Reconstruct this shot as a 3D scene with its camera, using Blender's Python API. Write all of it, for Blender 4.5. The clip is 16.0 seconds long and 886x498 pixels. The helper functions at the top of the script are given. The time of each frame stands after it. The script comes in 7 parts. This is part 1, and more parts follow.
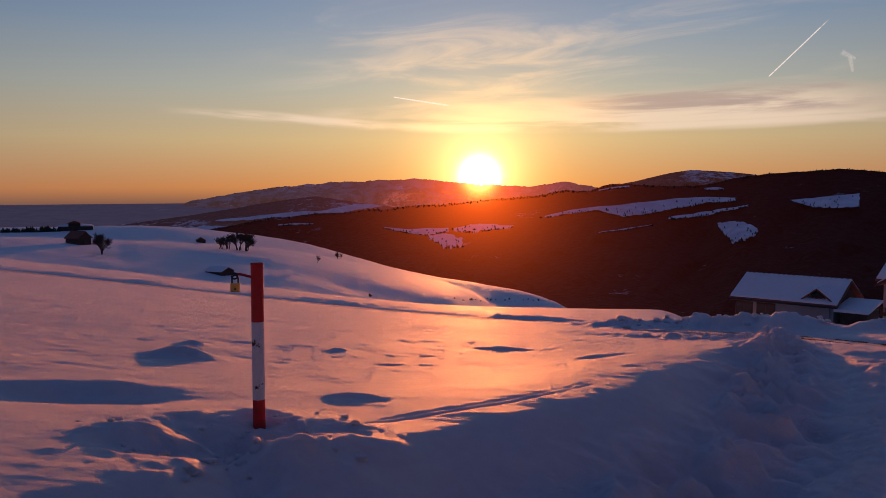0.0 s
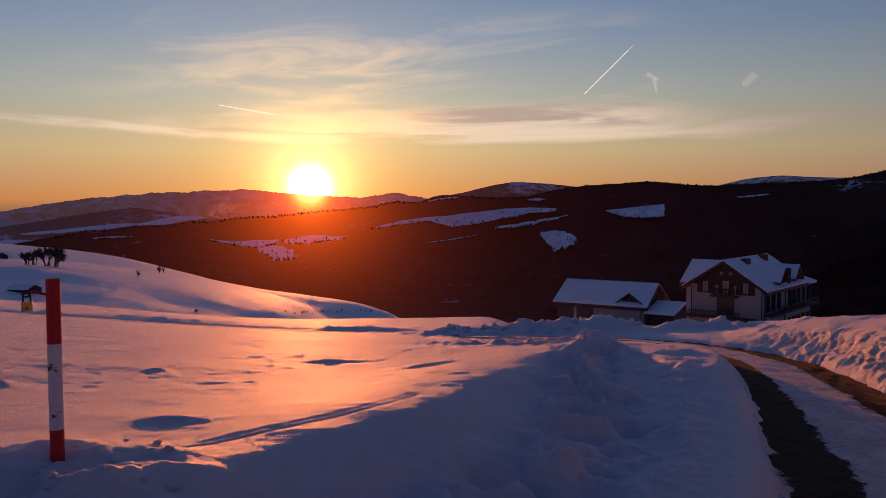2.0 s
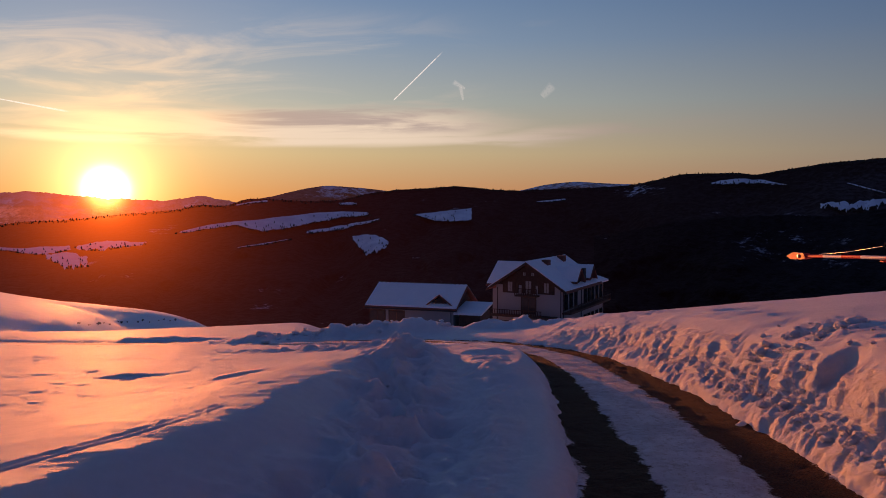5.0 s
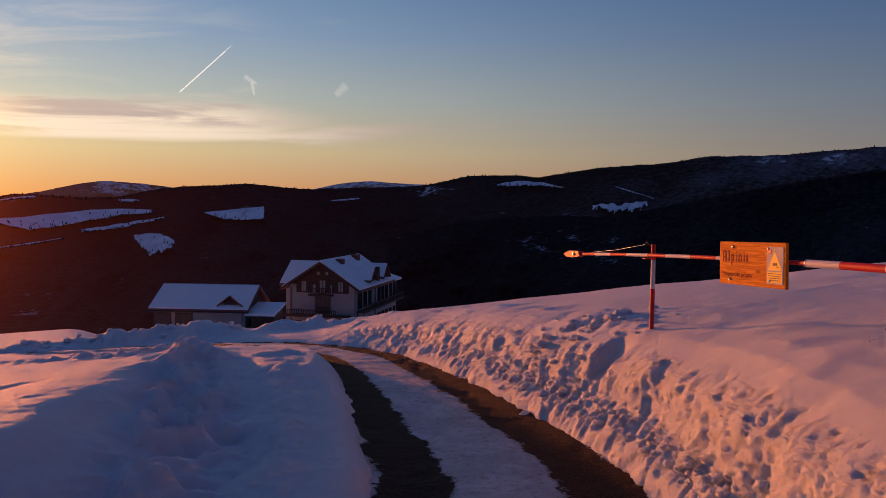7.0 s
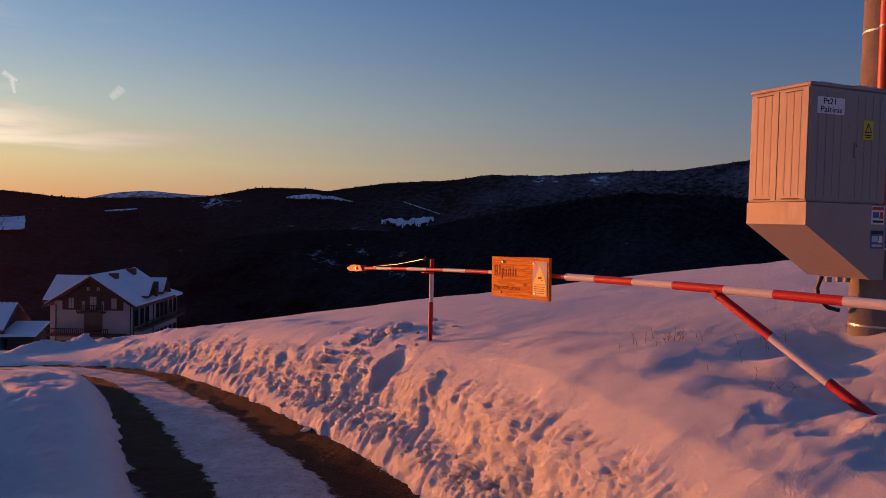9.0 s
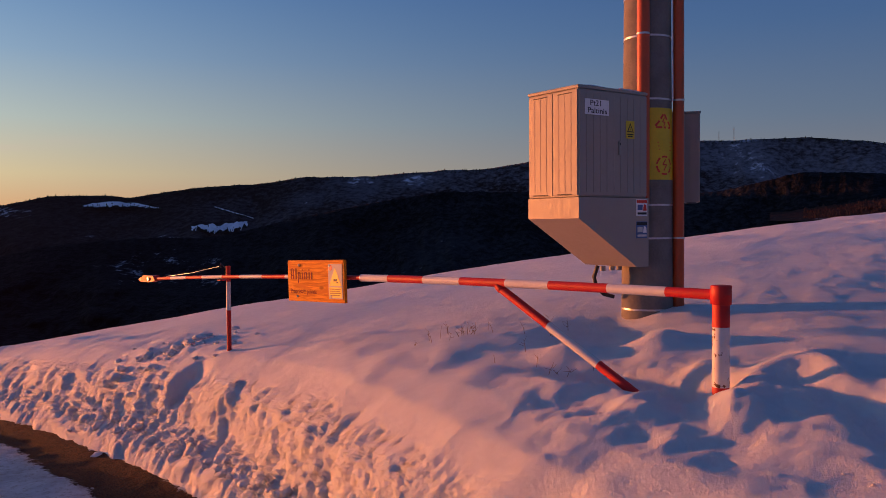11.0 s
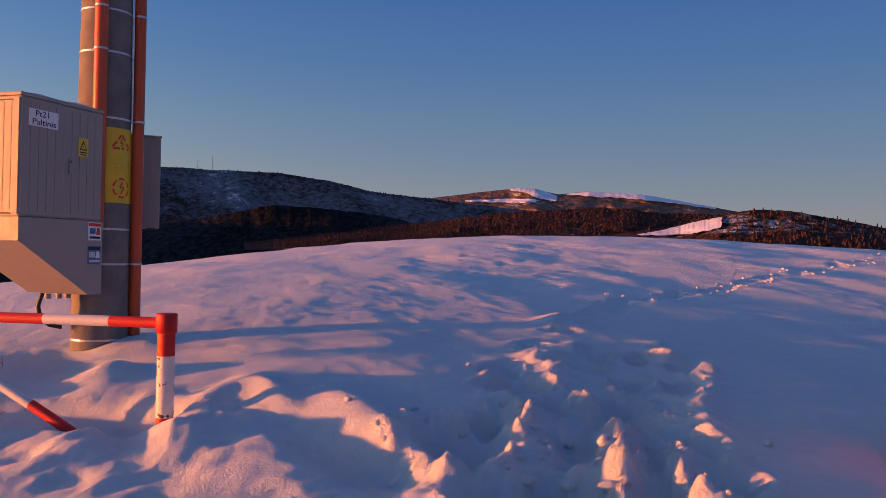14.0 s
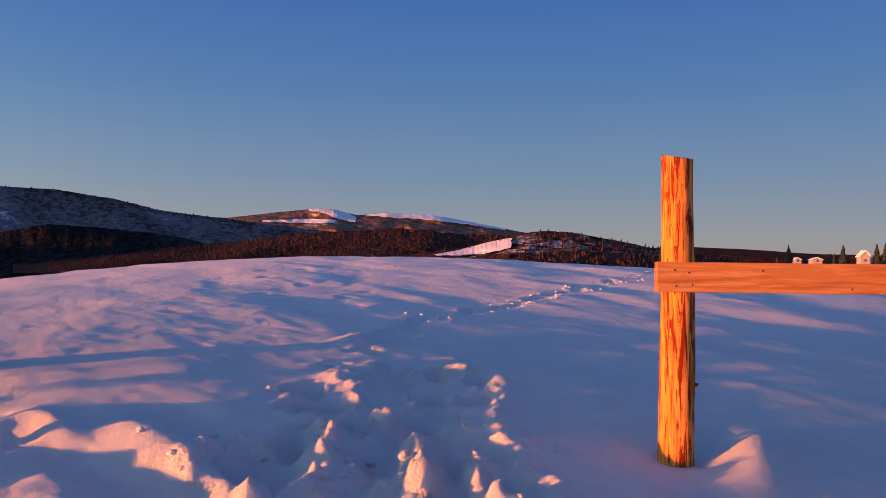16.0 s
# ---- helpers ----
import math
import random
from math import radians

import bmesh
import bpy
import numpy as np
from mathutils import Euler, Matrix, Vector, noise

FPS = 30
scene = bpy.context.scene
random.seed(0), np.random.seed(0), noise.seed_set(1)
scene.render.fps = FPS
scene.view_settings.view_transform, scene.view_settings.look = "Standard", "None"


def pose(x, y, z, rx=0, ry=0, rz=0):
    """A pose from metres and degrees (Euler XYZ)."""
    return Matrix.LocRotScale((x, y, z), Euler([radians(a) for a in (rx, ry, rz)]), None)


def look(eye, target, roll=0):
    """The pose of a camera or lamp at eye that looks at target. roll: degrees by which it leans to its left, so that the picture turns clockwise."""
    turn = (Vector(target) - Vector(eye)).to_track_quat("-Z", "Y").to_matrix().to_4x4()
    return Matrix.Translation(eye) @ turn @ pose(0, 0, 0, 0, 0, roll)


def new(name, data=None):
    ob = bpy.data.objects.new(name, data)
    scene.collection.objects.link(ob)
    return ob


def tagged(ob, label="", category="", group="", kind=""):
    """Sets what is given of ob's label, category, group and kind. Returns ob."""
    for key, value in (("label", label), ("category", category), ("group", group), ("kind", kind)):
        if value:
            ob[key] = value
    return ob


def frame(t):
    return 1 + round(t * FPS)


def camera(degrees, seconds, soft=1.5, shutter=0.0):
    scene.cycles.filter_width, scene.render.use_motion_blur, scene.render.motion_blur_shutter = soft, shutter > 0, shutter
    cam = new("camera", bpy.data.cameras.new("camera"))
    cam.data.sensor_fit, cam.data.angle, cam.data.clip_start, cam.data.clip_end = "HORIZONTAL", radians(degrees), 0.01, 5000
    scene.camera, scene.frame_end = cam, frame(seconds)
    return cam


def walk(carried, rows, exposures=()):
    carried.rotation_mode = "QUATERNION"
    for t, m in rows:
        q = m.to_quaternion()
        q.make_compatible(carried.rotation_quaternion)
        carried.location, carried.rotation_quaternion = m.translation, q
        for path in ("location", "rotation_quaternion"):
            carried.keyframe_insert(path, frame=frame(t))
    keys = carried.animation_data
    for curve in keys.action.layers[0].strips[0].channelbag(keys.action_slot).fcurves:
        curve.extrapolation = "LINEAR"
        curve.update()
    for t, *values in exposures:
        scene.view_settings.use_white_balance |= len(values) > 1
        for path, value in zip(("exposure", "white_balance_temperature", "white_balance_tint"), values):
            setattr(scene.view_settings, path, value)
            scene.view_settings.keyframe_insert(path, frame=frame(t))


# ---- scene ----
cam = camera(57.78, 16.0, soft=0.65)
EYE = 1.65
# seconds, eye x, y, z above EYE, yaw, pitch, roll
ROWS = [
    (0.0, 0.093, -0.067, 0.005, -0.002, -4.294, 0.190),
    (0.5, 0.111, -0.037, -0.002, -3.379, -4.071, -0.029),
    (1.0, 0.126, -0.011, -0.004, -5.803, -3.916, -0.043),
    (1.5, 0.137, 0.009, -0.007, -9.265, -3.615, 0.006),
    (2.0, 0.150, 0.022, -0.008, -11.975, -3.551, 0.176),
    (2.5, 0.163, 0.028, -0.009, -13.896, -4.181, 0.360),
    (3.0, 0.170, 0.036, -0.006, -16.929, -4.030, 0.280),
    (5.5, 0.194, 0.053, -0.003, -28.189, -3.371, -0.298),
    (6.0, 0.203, 0.063, -0.002, -32.049, -3.634, -0.696),
    (6.5, 0.209, 0.069, -0.003, -36.023, -3.644, -0.725),
    (7.0, 0.215, 0.066, -0.003, -39.927, -3.281, -0.632),
    (7.5, 0.215, 0.067, -0.006, -44.996, -3.121, -0.566),
    (8.0, 0.223, 0.063, -0.007, -47.113, -2.837, -0.879),
    (8.5, 0.242, 0.040, 0.001, -51.446, -2.391, -1.558),
    (9.0, 0.265, 0.013, 0.004, -54.853, -2.022, -1.494),
    (11.5, 0.388, -0.180, 0.011, -73.413, -1.931, 0.113),
    (12.0, 0.415, -0.215, 0.006, -80.938, -1.800, -0.506),
    (12.5, 0.434, -0.234, 0.008, -89.862, -1.089, -0.188),
    (13.0, 0.432, -0.248, 0.008, -94.850, -0.472, -0.388),
    (13.5, 0.428, -0.266, 0.011, -99.157, -0.229, -1.037),
    (14.0, 0.426, -0.274, 0.014, -103.911, 0.352, -1.264),
    (14.5, 0.424, -0.270, 0.015, -106.832, 0.599, -1.416),
    (15.0, 0.417, -0.265, 0.014, -110.328, 1.123, -1.378),
    (15.5, 0.401, -0.246, 0.017, -114.305, 1.761, -1.081),
    (16.0, 0.376, -0.243, 0.015, -118.160, 2.057, -0.652),
]
EXPOSURES = [(0.0, -0.06, 6450, 22), (3.0, -0.06, 6400, 22), (5.5, 0.06, 6250, 21), (7.0, 0.24, 6200, 19), (9.0, 0.48, 6250, 16), (11.5, 0.78, 6200, 12), (13.0, 1.06, 6250, 8), (16.0, 1.48, 6400, 6)]
walk(cam, [(t, pose(x, y, EYE + z, 90 + pitch, roll, yaw)) for t, x, y, z, yaw, pitch, roll in ROWS], EXPOSURES)

# ---------------------------------------------------------------- sky and sun
SUN_AZ, SUN_EL = 2.6, 0.85          # degrees right of +y, degrees above the horizon
LAMP_EL = 0.9
SUN_DIR = Vector((math.sin(radians(SUN_AZ)) * math.cos(radians(SUN_EL)), math.cos(radians(SUN_AZ)) * math.cos(radians(SUN_EL)), math.sin(radians(SUN_EL))))


class Nodes:
    """Short hand for building node trees."""

    def __init__(self, tree):
        self.t = tree

    def add(self, kind, **inputs):
        n = self.t.nodes.new("ShaderNode" + kind)
        for k, v in inputs.items():
            key = int(k[1:]) if k[0] == "i" and k[1:].isdigit() else k.replace("_", " ")
            self.put(n, key, v)
        return n

    def put(self, n, key, v):
        s = n.inputs[key]
        if isinstance(v, bpy.types.NodeSocket):
            self.t.links.new(v, s)
        else:
            s.default_value = v

    def math(self, op, a, b=0.0, c=0.0, clamp=False):
        n = self.t.nodes.new("ShaderNodeMath")
        n.operation, n.use_clamp = op, clamp
        for i, v in enumerate((a, b, c)):
            self.put(n, i, v)
        return n.outputs[0]

    def vec(self, op, a, b=(0, 0, 0), out="Vector"):
        n = self.t.nodes.new("ShaderNodeVectorMath")
        n.operation = op
        self.put(n, 0, a)
        self.put(n, 1, b)
        return n.outputs[out]

    def ramp(self, fac, stops, mode="EASE"):
        n = self.t.nodes.new("ShaderNodeValToRGB")
        n.color_ramp.interpolation = mode
        els = n.color_ramp.elements
        while len(els) < len(stops):
            els.new(0.5)
        for e, (p, c) in zip(els, stops):
            e.position, e.color = p, (*c, 1) if len(c) == 3 else c
        self.put(n, 0, fac)
        return n.outputs[0]

    def span(self, v, a, b, c=0.0, d=1.0, smooth=True):
        n = self.t.nodes.new("ShaderNodeMapRange")
        n.interpolation_type = "SMOOTHSTEP" if smooth else "LINEAR"
        for i, x in enumerate((v, a, b, c, d)):
            self.put(n, i, x)
        return n.outputs[0]

    def mix(self, fac, a, b, mode="MIX"):
        n = self.t.nodes.new("ShaderNodeMix")
        n.data_type, n.blend_type = "RGBA", mode
        self.put(n, 0, fac)
        self.put(n, 6, a if isinstance(a, bpy.types.NodeSocket) else (*a, 1))
        self.put(n, 7, b if isinstance(b, bpy.types.NodeSocket) else (*b, 1))
        return n.outputs[2]

    def noise(self, vector, scale, detail=4.0, rough=0.5, distort=0.0, out=0):
        n = self.t.nodes.new("ShaderNodeTexNoise")
        for k, v in (("Vector", vector), ("Scale", scale), ("Detail", detail), ("Roughness", rough), ("Distortion", distort)):
            self.put(n, k, v)
        return n.outputs[out]


def build_world():
    world = bpy.data.worlds.new("evening_sky")
    scene.world = world
    world.use_nodes = True
    N = Nodes(world.node_tree)
    world.node_tree.nodes.clear()
    way = N.vec("NORMALIZE", N.add("TexCoord").outputs["Generated"])
    sep = N.add("SeparateXYZ", Vector=way)
    x, y, z = sep.outputs
    el = N.math("MULTIPLY", N.math("ARCSINE", z), 180 / math.pi)
    az = N.math("MULTIPLY", N.math("ARCTAN2", x, y), 180 / math.pi)
    # the physical evening sky
    sky = N.t.nodes.new("ShaderNodeTexSky")
    sky.sky_type, sky.sun_disc = "NISHITA", False
    sky.sun_elevation, sky.sun_rotation = radians(LAMP_EL), radians(SUN_AZ)
    sky.altitude, sky.air_density, sky.dust_density, sky.ozone_density = 1400, 1.0, 0.6, 2.5
    base = N.mix(1.0, sky.outputs[0], (SKY_GAIN, SKY_GAIN, SKY_GAIN), "MULTIPLY")
    # the glow of dust and thin cloud low over the horizon
    daz = N.math("SUBTRACT", az, SUN_AZ)
    near = N.math("POWER", 2.718, N.math("MULTIPLY", N.math("MULTIPLY", daz, daz), -1 / (2 * 35.0 ** 2)))
    elp = N.math("MULTIPLY", N.math("ADD", el, 5.0), 1 / 60.0)
    toward = N.ramp(elp, TOWARD, "LINEAR")
    away = N.ramp(elp, AWAY, "LINEAR")
    glow = N.mix(near, away, toward)
    col = N.mix(SKY_MIX, base, glow)
    # sun and aureole
    dot = N.vec("DOT_PRODUCT", way, SUN_DIR, "Value")
    ang = N.math("MULTIPLY", N.math("ARCCOSINE", N.math("MINIMUM", dot, 0.9999999)), 180 / math.pi)
    # cloud: a flat deck about five degrees up, and feathered cirrus fanning out above it
    def field(sx, sy, slant, z0, scale, detail, rough, warp):
        p = N.add("CombineXYZ", X=N.math("MULTIPLY", N.math("ADD", az, N.math("MULTIPLY", el, slant)), sx), Y=N.math("MULTIPLY", el, sy), Z=z0).outputs[0]
        return N.noise(p, scale, detail, rough, warp)

    base_el = N.math("ADD", 4.30, N.math("MULTIPLY", N.math("POWER", N.math("ABSOLUTE", N.math("SUBTRACT", az, 13.0)), 2.0), 0.0010))
    up = N.math("SUBTRACT", el, base_el)
    soft = field(0.045, 0.36, 0.0, 3.7, 1.2, 4, 0.45, 0.5)
    fine = field(0.065, 0.62, -0.6, 8.1, 1.5, 6, 0.55, 0.6)
    low = N.span(N.math("ADD", up, N.math("MULTIPLY", N.math("SUBTRACT", fine, 0.5), 0.9)), -0.15, 0.35)
    side = N.math("MULTIPLY", N.span(az, -21, 3), N.span(az, 24, 37, 1.0, 0.0))
    thick = N.math("MULTIPLY", N.math("MULTIPLY", low, N.span(up, 0.6, 3.6, 1.0, 0.0)), side)
    deck = N.span(N.math("ADD", N.math("ADD", N.math("MULTIPLY", soft, 0.6), N.math("MULTIPLY", fine, 0.5)), N.math("MULTIPLY", thick, 0.48)), 0.66, 1.0)
    deck = N.math("MULTIPLY", deck, N.math("MULTIPLY", low, side))
    band = N.math("MULTIPLY", N.span(N.math("ABSOLUTE", N.math("SUBTRACT", up, N.math("MULTIPLY", N.math("SUBTRACT", soft, 0.5), 1.6))), 0.05, 0.62, 1.0, 0.0), N.span(fine, 0.30, 0.55))
    band = N.math("MULTIPLY", band, N.math("MULTIPLY", N.span(az, -20, -12), N.span(az, 30, 47, 1.0, 0.0)))
    cirrus = field(0.070, 0.36, -1.5, 21.0, 1.25, 7, 0.57, 1.0)
    wisp = N.math("MULTIPLY", N.span(cirrus, 0.42, 0.74), N.math("MULTIPLY", N.span(up, 0.8, 2.2), N.span(up, 4.5, 9.5, 1.0, 0.0)))
    wisp = N.math("MULTIPLY", wisp, N.math("MULTIPLY", N.span(az, -16, 0), N.span(az, 18, 30, 1.0, 0.0)))
    cov = N.math("MAXIMUM", N.math("MULTIPLY", wisp, 0.70), N.math("MAXIMUM", N.math("MULTIPLY", deck, 0.92), N.math("MULTIPLY", band, 0.9)))
    dark = N.math("MULTIPLY", N.span(N.math("ADD", N.math("MULTIPLY", soft, 0.5), N.math("MULTIPLY", fine, 0.5)), 0.46, 0.58), N.math("MULTIPLY", N.span(up, 0.25, 0.9), N.span(up, 2.0, 3.2, 1.0, 0.0)))
    dark = N.math("MULTIPLY", dark, N.math("MULTIPLY", N.span(az, 5, 11), N.span(az, 24, 32, 1.0, 0.0)))
    cloud_lit = N.mix(dark, CLOUD_LIT, CLOUD_DARK)
    cloud_lit = N.mix(N.span(ang, 2, 13, 1.0, 0.0), cloud_lit, CLOUD_WARM)
    cloud_lit = N.mix(N.span(az, 20, 42), cloud_lit, CLOUD_FAR)
    col = N.mix(cov, col, cloud_lit)

    def streak(az0, el0, az1, el1, w0, w1, c, amount, rough):
        """A vapour trail from one sky point to the other."""
        dx, dy = az1 - az0, el1 - el0
        ln = math.hypot(dx, dy)
        a, b = N.math("SUBTRACT", az, az0), N.math("SUBTRACT", el, el0)
        along = N.math("DIVIDE", N.math("ADD", N.math("MULTIPLY", a, dx), N.math("MULTIPLY", b, dy)), ln * ln)
        off = N.math("ABSOLUTE", N.math("DIVIDE", N.math("SUBTRACT", N.math("MULTIPLY", a, dy), N.math("MULTIPLY", b, dx)), ln))
        wide = N.math("ADD", w0, N.math("MULTIPLY", along, w1 - w0))
        body = N.span(N.math("DIVIDE", off, wide), 0.25, 1.0, 1.0, 0.0)
        ends = N.math("MULTIPLY", N.span(along, 0.0, 0.03), N.span(along, 0.8, 1.0, 1.0, 0.0))
        frac = N.span(N.noise(N.add("CombineXYZ", X=az, Y=el, Z=1.0).outputs[0], rough, 3), 0.25, 0.55, 0.35, 1.0)
        return N.mix(N.math("MULTIPLY", N.math("MULTIPLY", body, ends), N.math("MULTIPLY", frac, amount)), col, c)

    col = streak(21.8, 7.16, 25.4, 10.6, 0.06, 0.05, CLOUD_TRAIL, 0.8, 5.0)
    col = streak(-3.5, 6.43, 0.7, 5.8, 0.05, 0.09, CLOUD_TRAIL, 0.8, 4.0)
    col = streak(26.75, 7.2, 26.55, 8.2, 0.10, 0.22, CLOUD_TRAIL, 0.20, 9.0)
    col = streak(26.9, 8.0, 26.0, 8.5, 0.10, 0.26, CLOUD_TRAIL, 0.20, 9.0)
    col = streak(32.3, 7.4, 33.1, 8.2, 0.30, 0.45, CLOUD_TRAIL, 0.14, 7.0)
    # aureole and disc, in front of cloud
    for reach, power, tint in AUREOLE:
        a = N.math("POWER", 2.718, N.math("MULTIPLY", N.math("POWER", N.math("DIVIDE", ang, reach), power), -1.0))
        col = N.mix(1.0, col, N.mix(a, (0, 0, 0), tint), "ADD")
    bg = N.add("Background", Color=col, Strength=0.465)
    out = N.add("OutputWorld")
    N.t.links.new(bg.outputs[0], out.inputs[0])


SKY_GAIN, SKY_MIX = 0.10, 0.85
# colour by elevation, from 5 degrees below the horizon to 55 above, toward the sun and away from it
TOWARD = [(0.0, (0.124, 0.098, 0.148)), (0.066, (0.422, 0.21, 0.161)), (0.085, (1.55, 0.617, 0.185)), (0.14, (1.55, 1.176, 0.546)), (0.2, (1.066, 1.148, 0.905)), (0.27, (0.596, 0.84, 1.017)), (0.36, (0.272, 0.532, 0.893)), (0.46, (0.14, 0.24, 0.45)), (1.0, (0.1, 0.138, 0.315))]
AWAY = [(0.0, (0.2, 0.14, 0.14)), (0.083, (0.36, 0.25, 0.21)), (0.13, (0.27, 0.27, 0.3)), (0.2, (0.165, 0.23, 0.34)), (0.3, (0.086, 0.175, 0.365)), (0.4, (0.052, 0.13, 0.36)), (0.52, (0.065, 0.132, 0.355)), (1.0, (0.088, 0.140, 0.34))]
CLOUD_LIT, CLOUD_DARK, CLOUD_WARM, CLOUD_TRAIL, CLOUD_FAR = (1.75, 1.43, 1.0), (0.96, 0.76, 0.62), (2.69, 1.75, 0.82), (2.22, 1.93, 1.58), (0.77, 0.61, 0.49)
AUREOLE = [(1.08, 2.4, (18.72, 15.21, 9.36)), (2.6, 1.6, (3.74, 2.57, 0.88)), (5.2, 1.2, (1.4, 0.73, 0.09)), (12.0, 1.5, (0.23, 0.12, 0.02))]
build_world()

lamp = bpy.data.lights.new("sun", "SUN")
lamp.energy, lamp.angle, lamp.color = 5.0, radians(2.0), (1.0, 0.27, 0.055)
sun = new("sun", lamp)
sun.matrix_world = look((0, 0, 0), (-math.sin(radians(SUN_AZ)) * math.cos(radians(LAMP_EL)), -math.cos(radians(SUN_AZ)) * math.cos(radians(LAMP_EL)), -math.sin(radians(LAMP_EL))))

# ---------------------------------------------------------------- materials
def material(name):
    m = bpy.data.materials.new(name)
    m.use_nodes = True
    N = Nodes(m.node_tree)
    b = next(n for n in m.node_tree.nodes if n.type == "BSDF_PRINCIPLED")
    return m, N, b


def place(N, scale=1.0, kind="Object"):
    return N.add("TexCoord").outputs[kind]


def bump(N, b, height, dist, strength=1.0):
    n = N.add("Bump", Height=height, Distance=dist, Strength=strength)
    N.t.links.new(n.outputs[0], b.inputs["Normal"])


def plain(name, colour, rough=0.6, metal=0.0, vary=0.15, scale=6.0, fine=0.0, wear=None, wear_at=0.62, wear_scale=9.0):
    """Paint, metal or wood of one colour with soft variation, and optional chips that show another colour."""
    m, N, b = material(name)
    p = place(N)
    n1, n2 = N.noise(p, scale, 5), N.noise(p, scale * 9, 4)
    dark, light = [c * (1 - vary) for c in colour], [min(1, c * (1 + vary)) for c in colour]
    col = N.mix(N.span(N.math("ADD", N.math("MULTIPLY", n1, 0.6), N.math("MULTIPLY", n2, 0.4)), 0.3, 0.7), dark, light)
    r = N.span(n2, 0.3, 0.7, rough * 0.85, min(1, rough * 1.15))
    if wear:
        w = N.span(N.math("ADD", N.math("MULTIPLY", N.noise(p, wear_scale, 6, 0.65), 0.8), N.math("MULTIPLY", n2, 0.2)), wear_at, wear_at + 0.03)
        col = N.mix(w, col, wear)
    N.put(b, "Base Color", col)
    N.put(b, "Roughness", r)
    b.inputs["Metallic"].default_value = metal
    if fine:
        bump(N, b, N.noise(p, scale * 14, 5), fine)
    return m


def snow_material(name, grain=1.0):
    m, N, b = material(name)
    p = place(N)
    n1, n2 = N.noise(p, 0.6, 5), N.noise(p, 9.0, 5)
    col = N.mix(N.span(N.math("ADD", N.math("MULTIPLY", n1, 0.5), N.math("MULTIPLY", n2, 0.5)), 0.3, 0.7), (0.74, 0.78, 0.83), (0.83, 0.86, 0.90))
    N.put(b, "Base Color", col)
    b.inputs["Roughness"].default_value = 0.66
    b.inputs["Specular IOR Level"].default_value = 0.30
    if grain:
        # light soaks a few centimetres into the pack
        b.inputs["Subsurface Weight"].default_value = 0.35
        b.inputs["Subsurface Radius"].default_value = (0.035, 0.032, 0.03)
        b.inputs["Subsurface Scale"].default_value = 1.0
    h = N.math("ADD", N.math("MULTIPLY", N.noise(N.vec("MULTIPLY", p, (6.0, 11.0, 9.0)), 1.0, 8, 0.72), 0.42), N.math("ADD", N.math("MULTIPLY", N.noise(p, 48, 5, 0.75), 0.65), N.math("MULTIPLY", N.noise(p, 170, 2, 0.7), 0.22)))
    # crumbs on steep cut faces
    steep = N.span(N.add("SeparateXYZ", Vector=N.add("NewGeometry").outputs["True Normal"]).outputs[2], 0.92, 0.65)
    crumb = N.t.nodes.new("ShaderNodeTexVoronoi")
    N.put(crumb, "Vector", N.vec("ADD", p, N.vec("MULTIPLY", N.noise(p, 14, 3, 0.6, out=1), (0.08, 0.08, 0.08))))
    N.put(crumb, "Scale", 13.0)
    h = N.math("ADD", h, N.math("MULTIPLY", N.math("MULTIPLY", steep, crumb.outputs["Distance"]), -0.35))
    bump(N, b, h, 0.046 * grain, 1.0)
    return m


SNOW = snow_material("snow")
SNOW_FAR = snow_material("far_snow", 0.0)


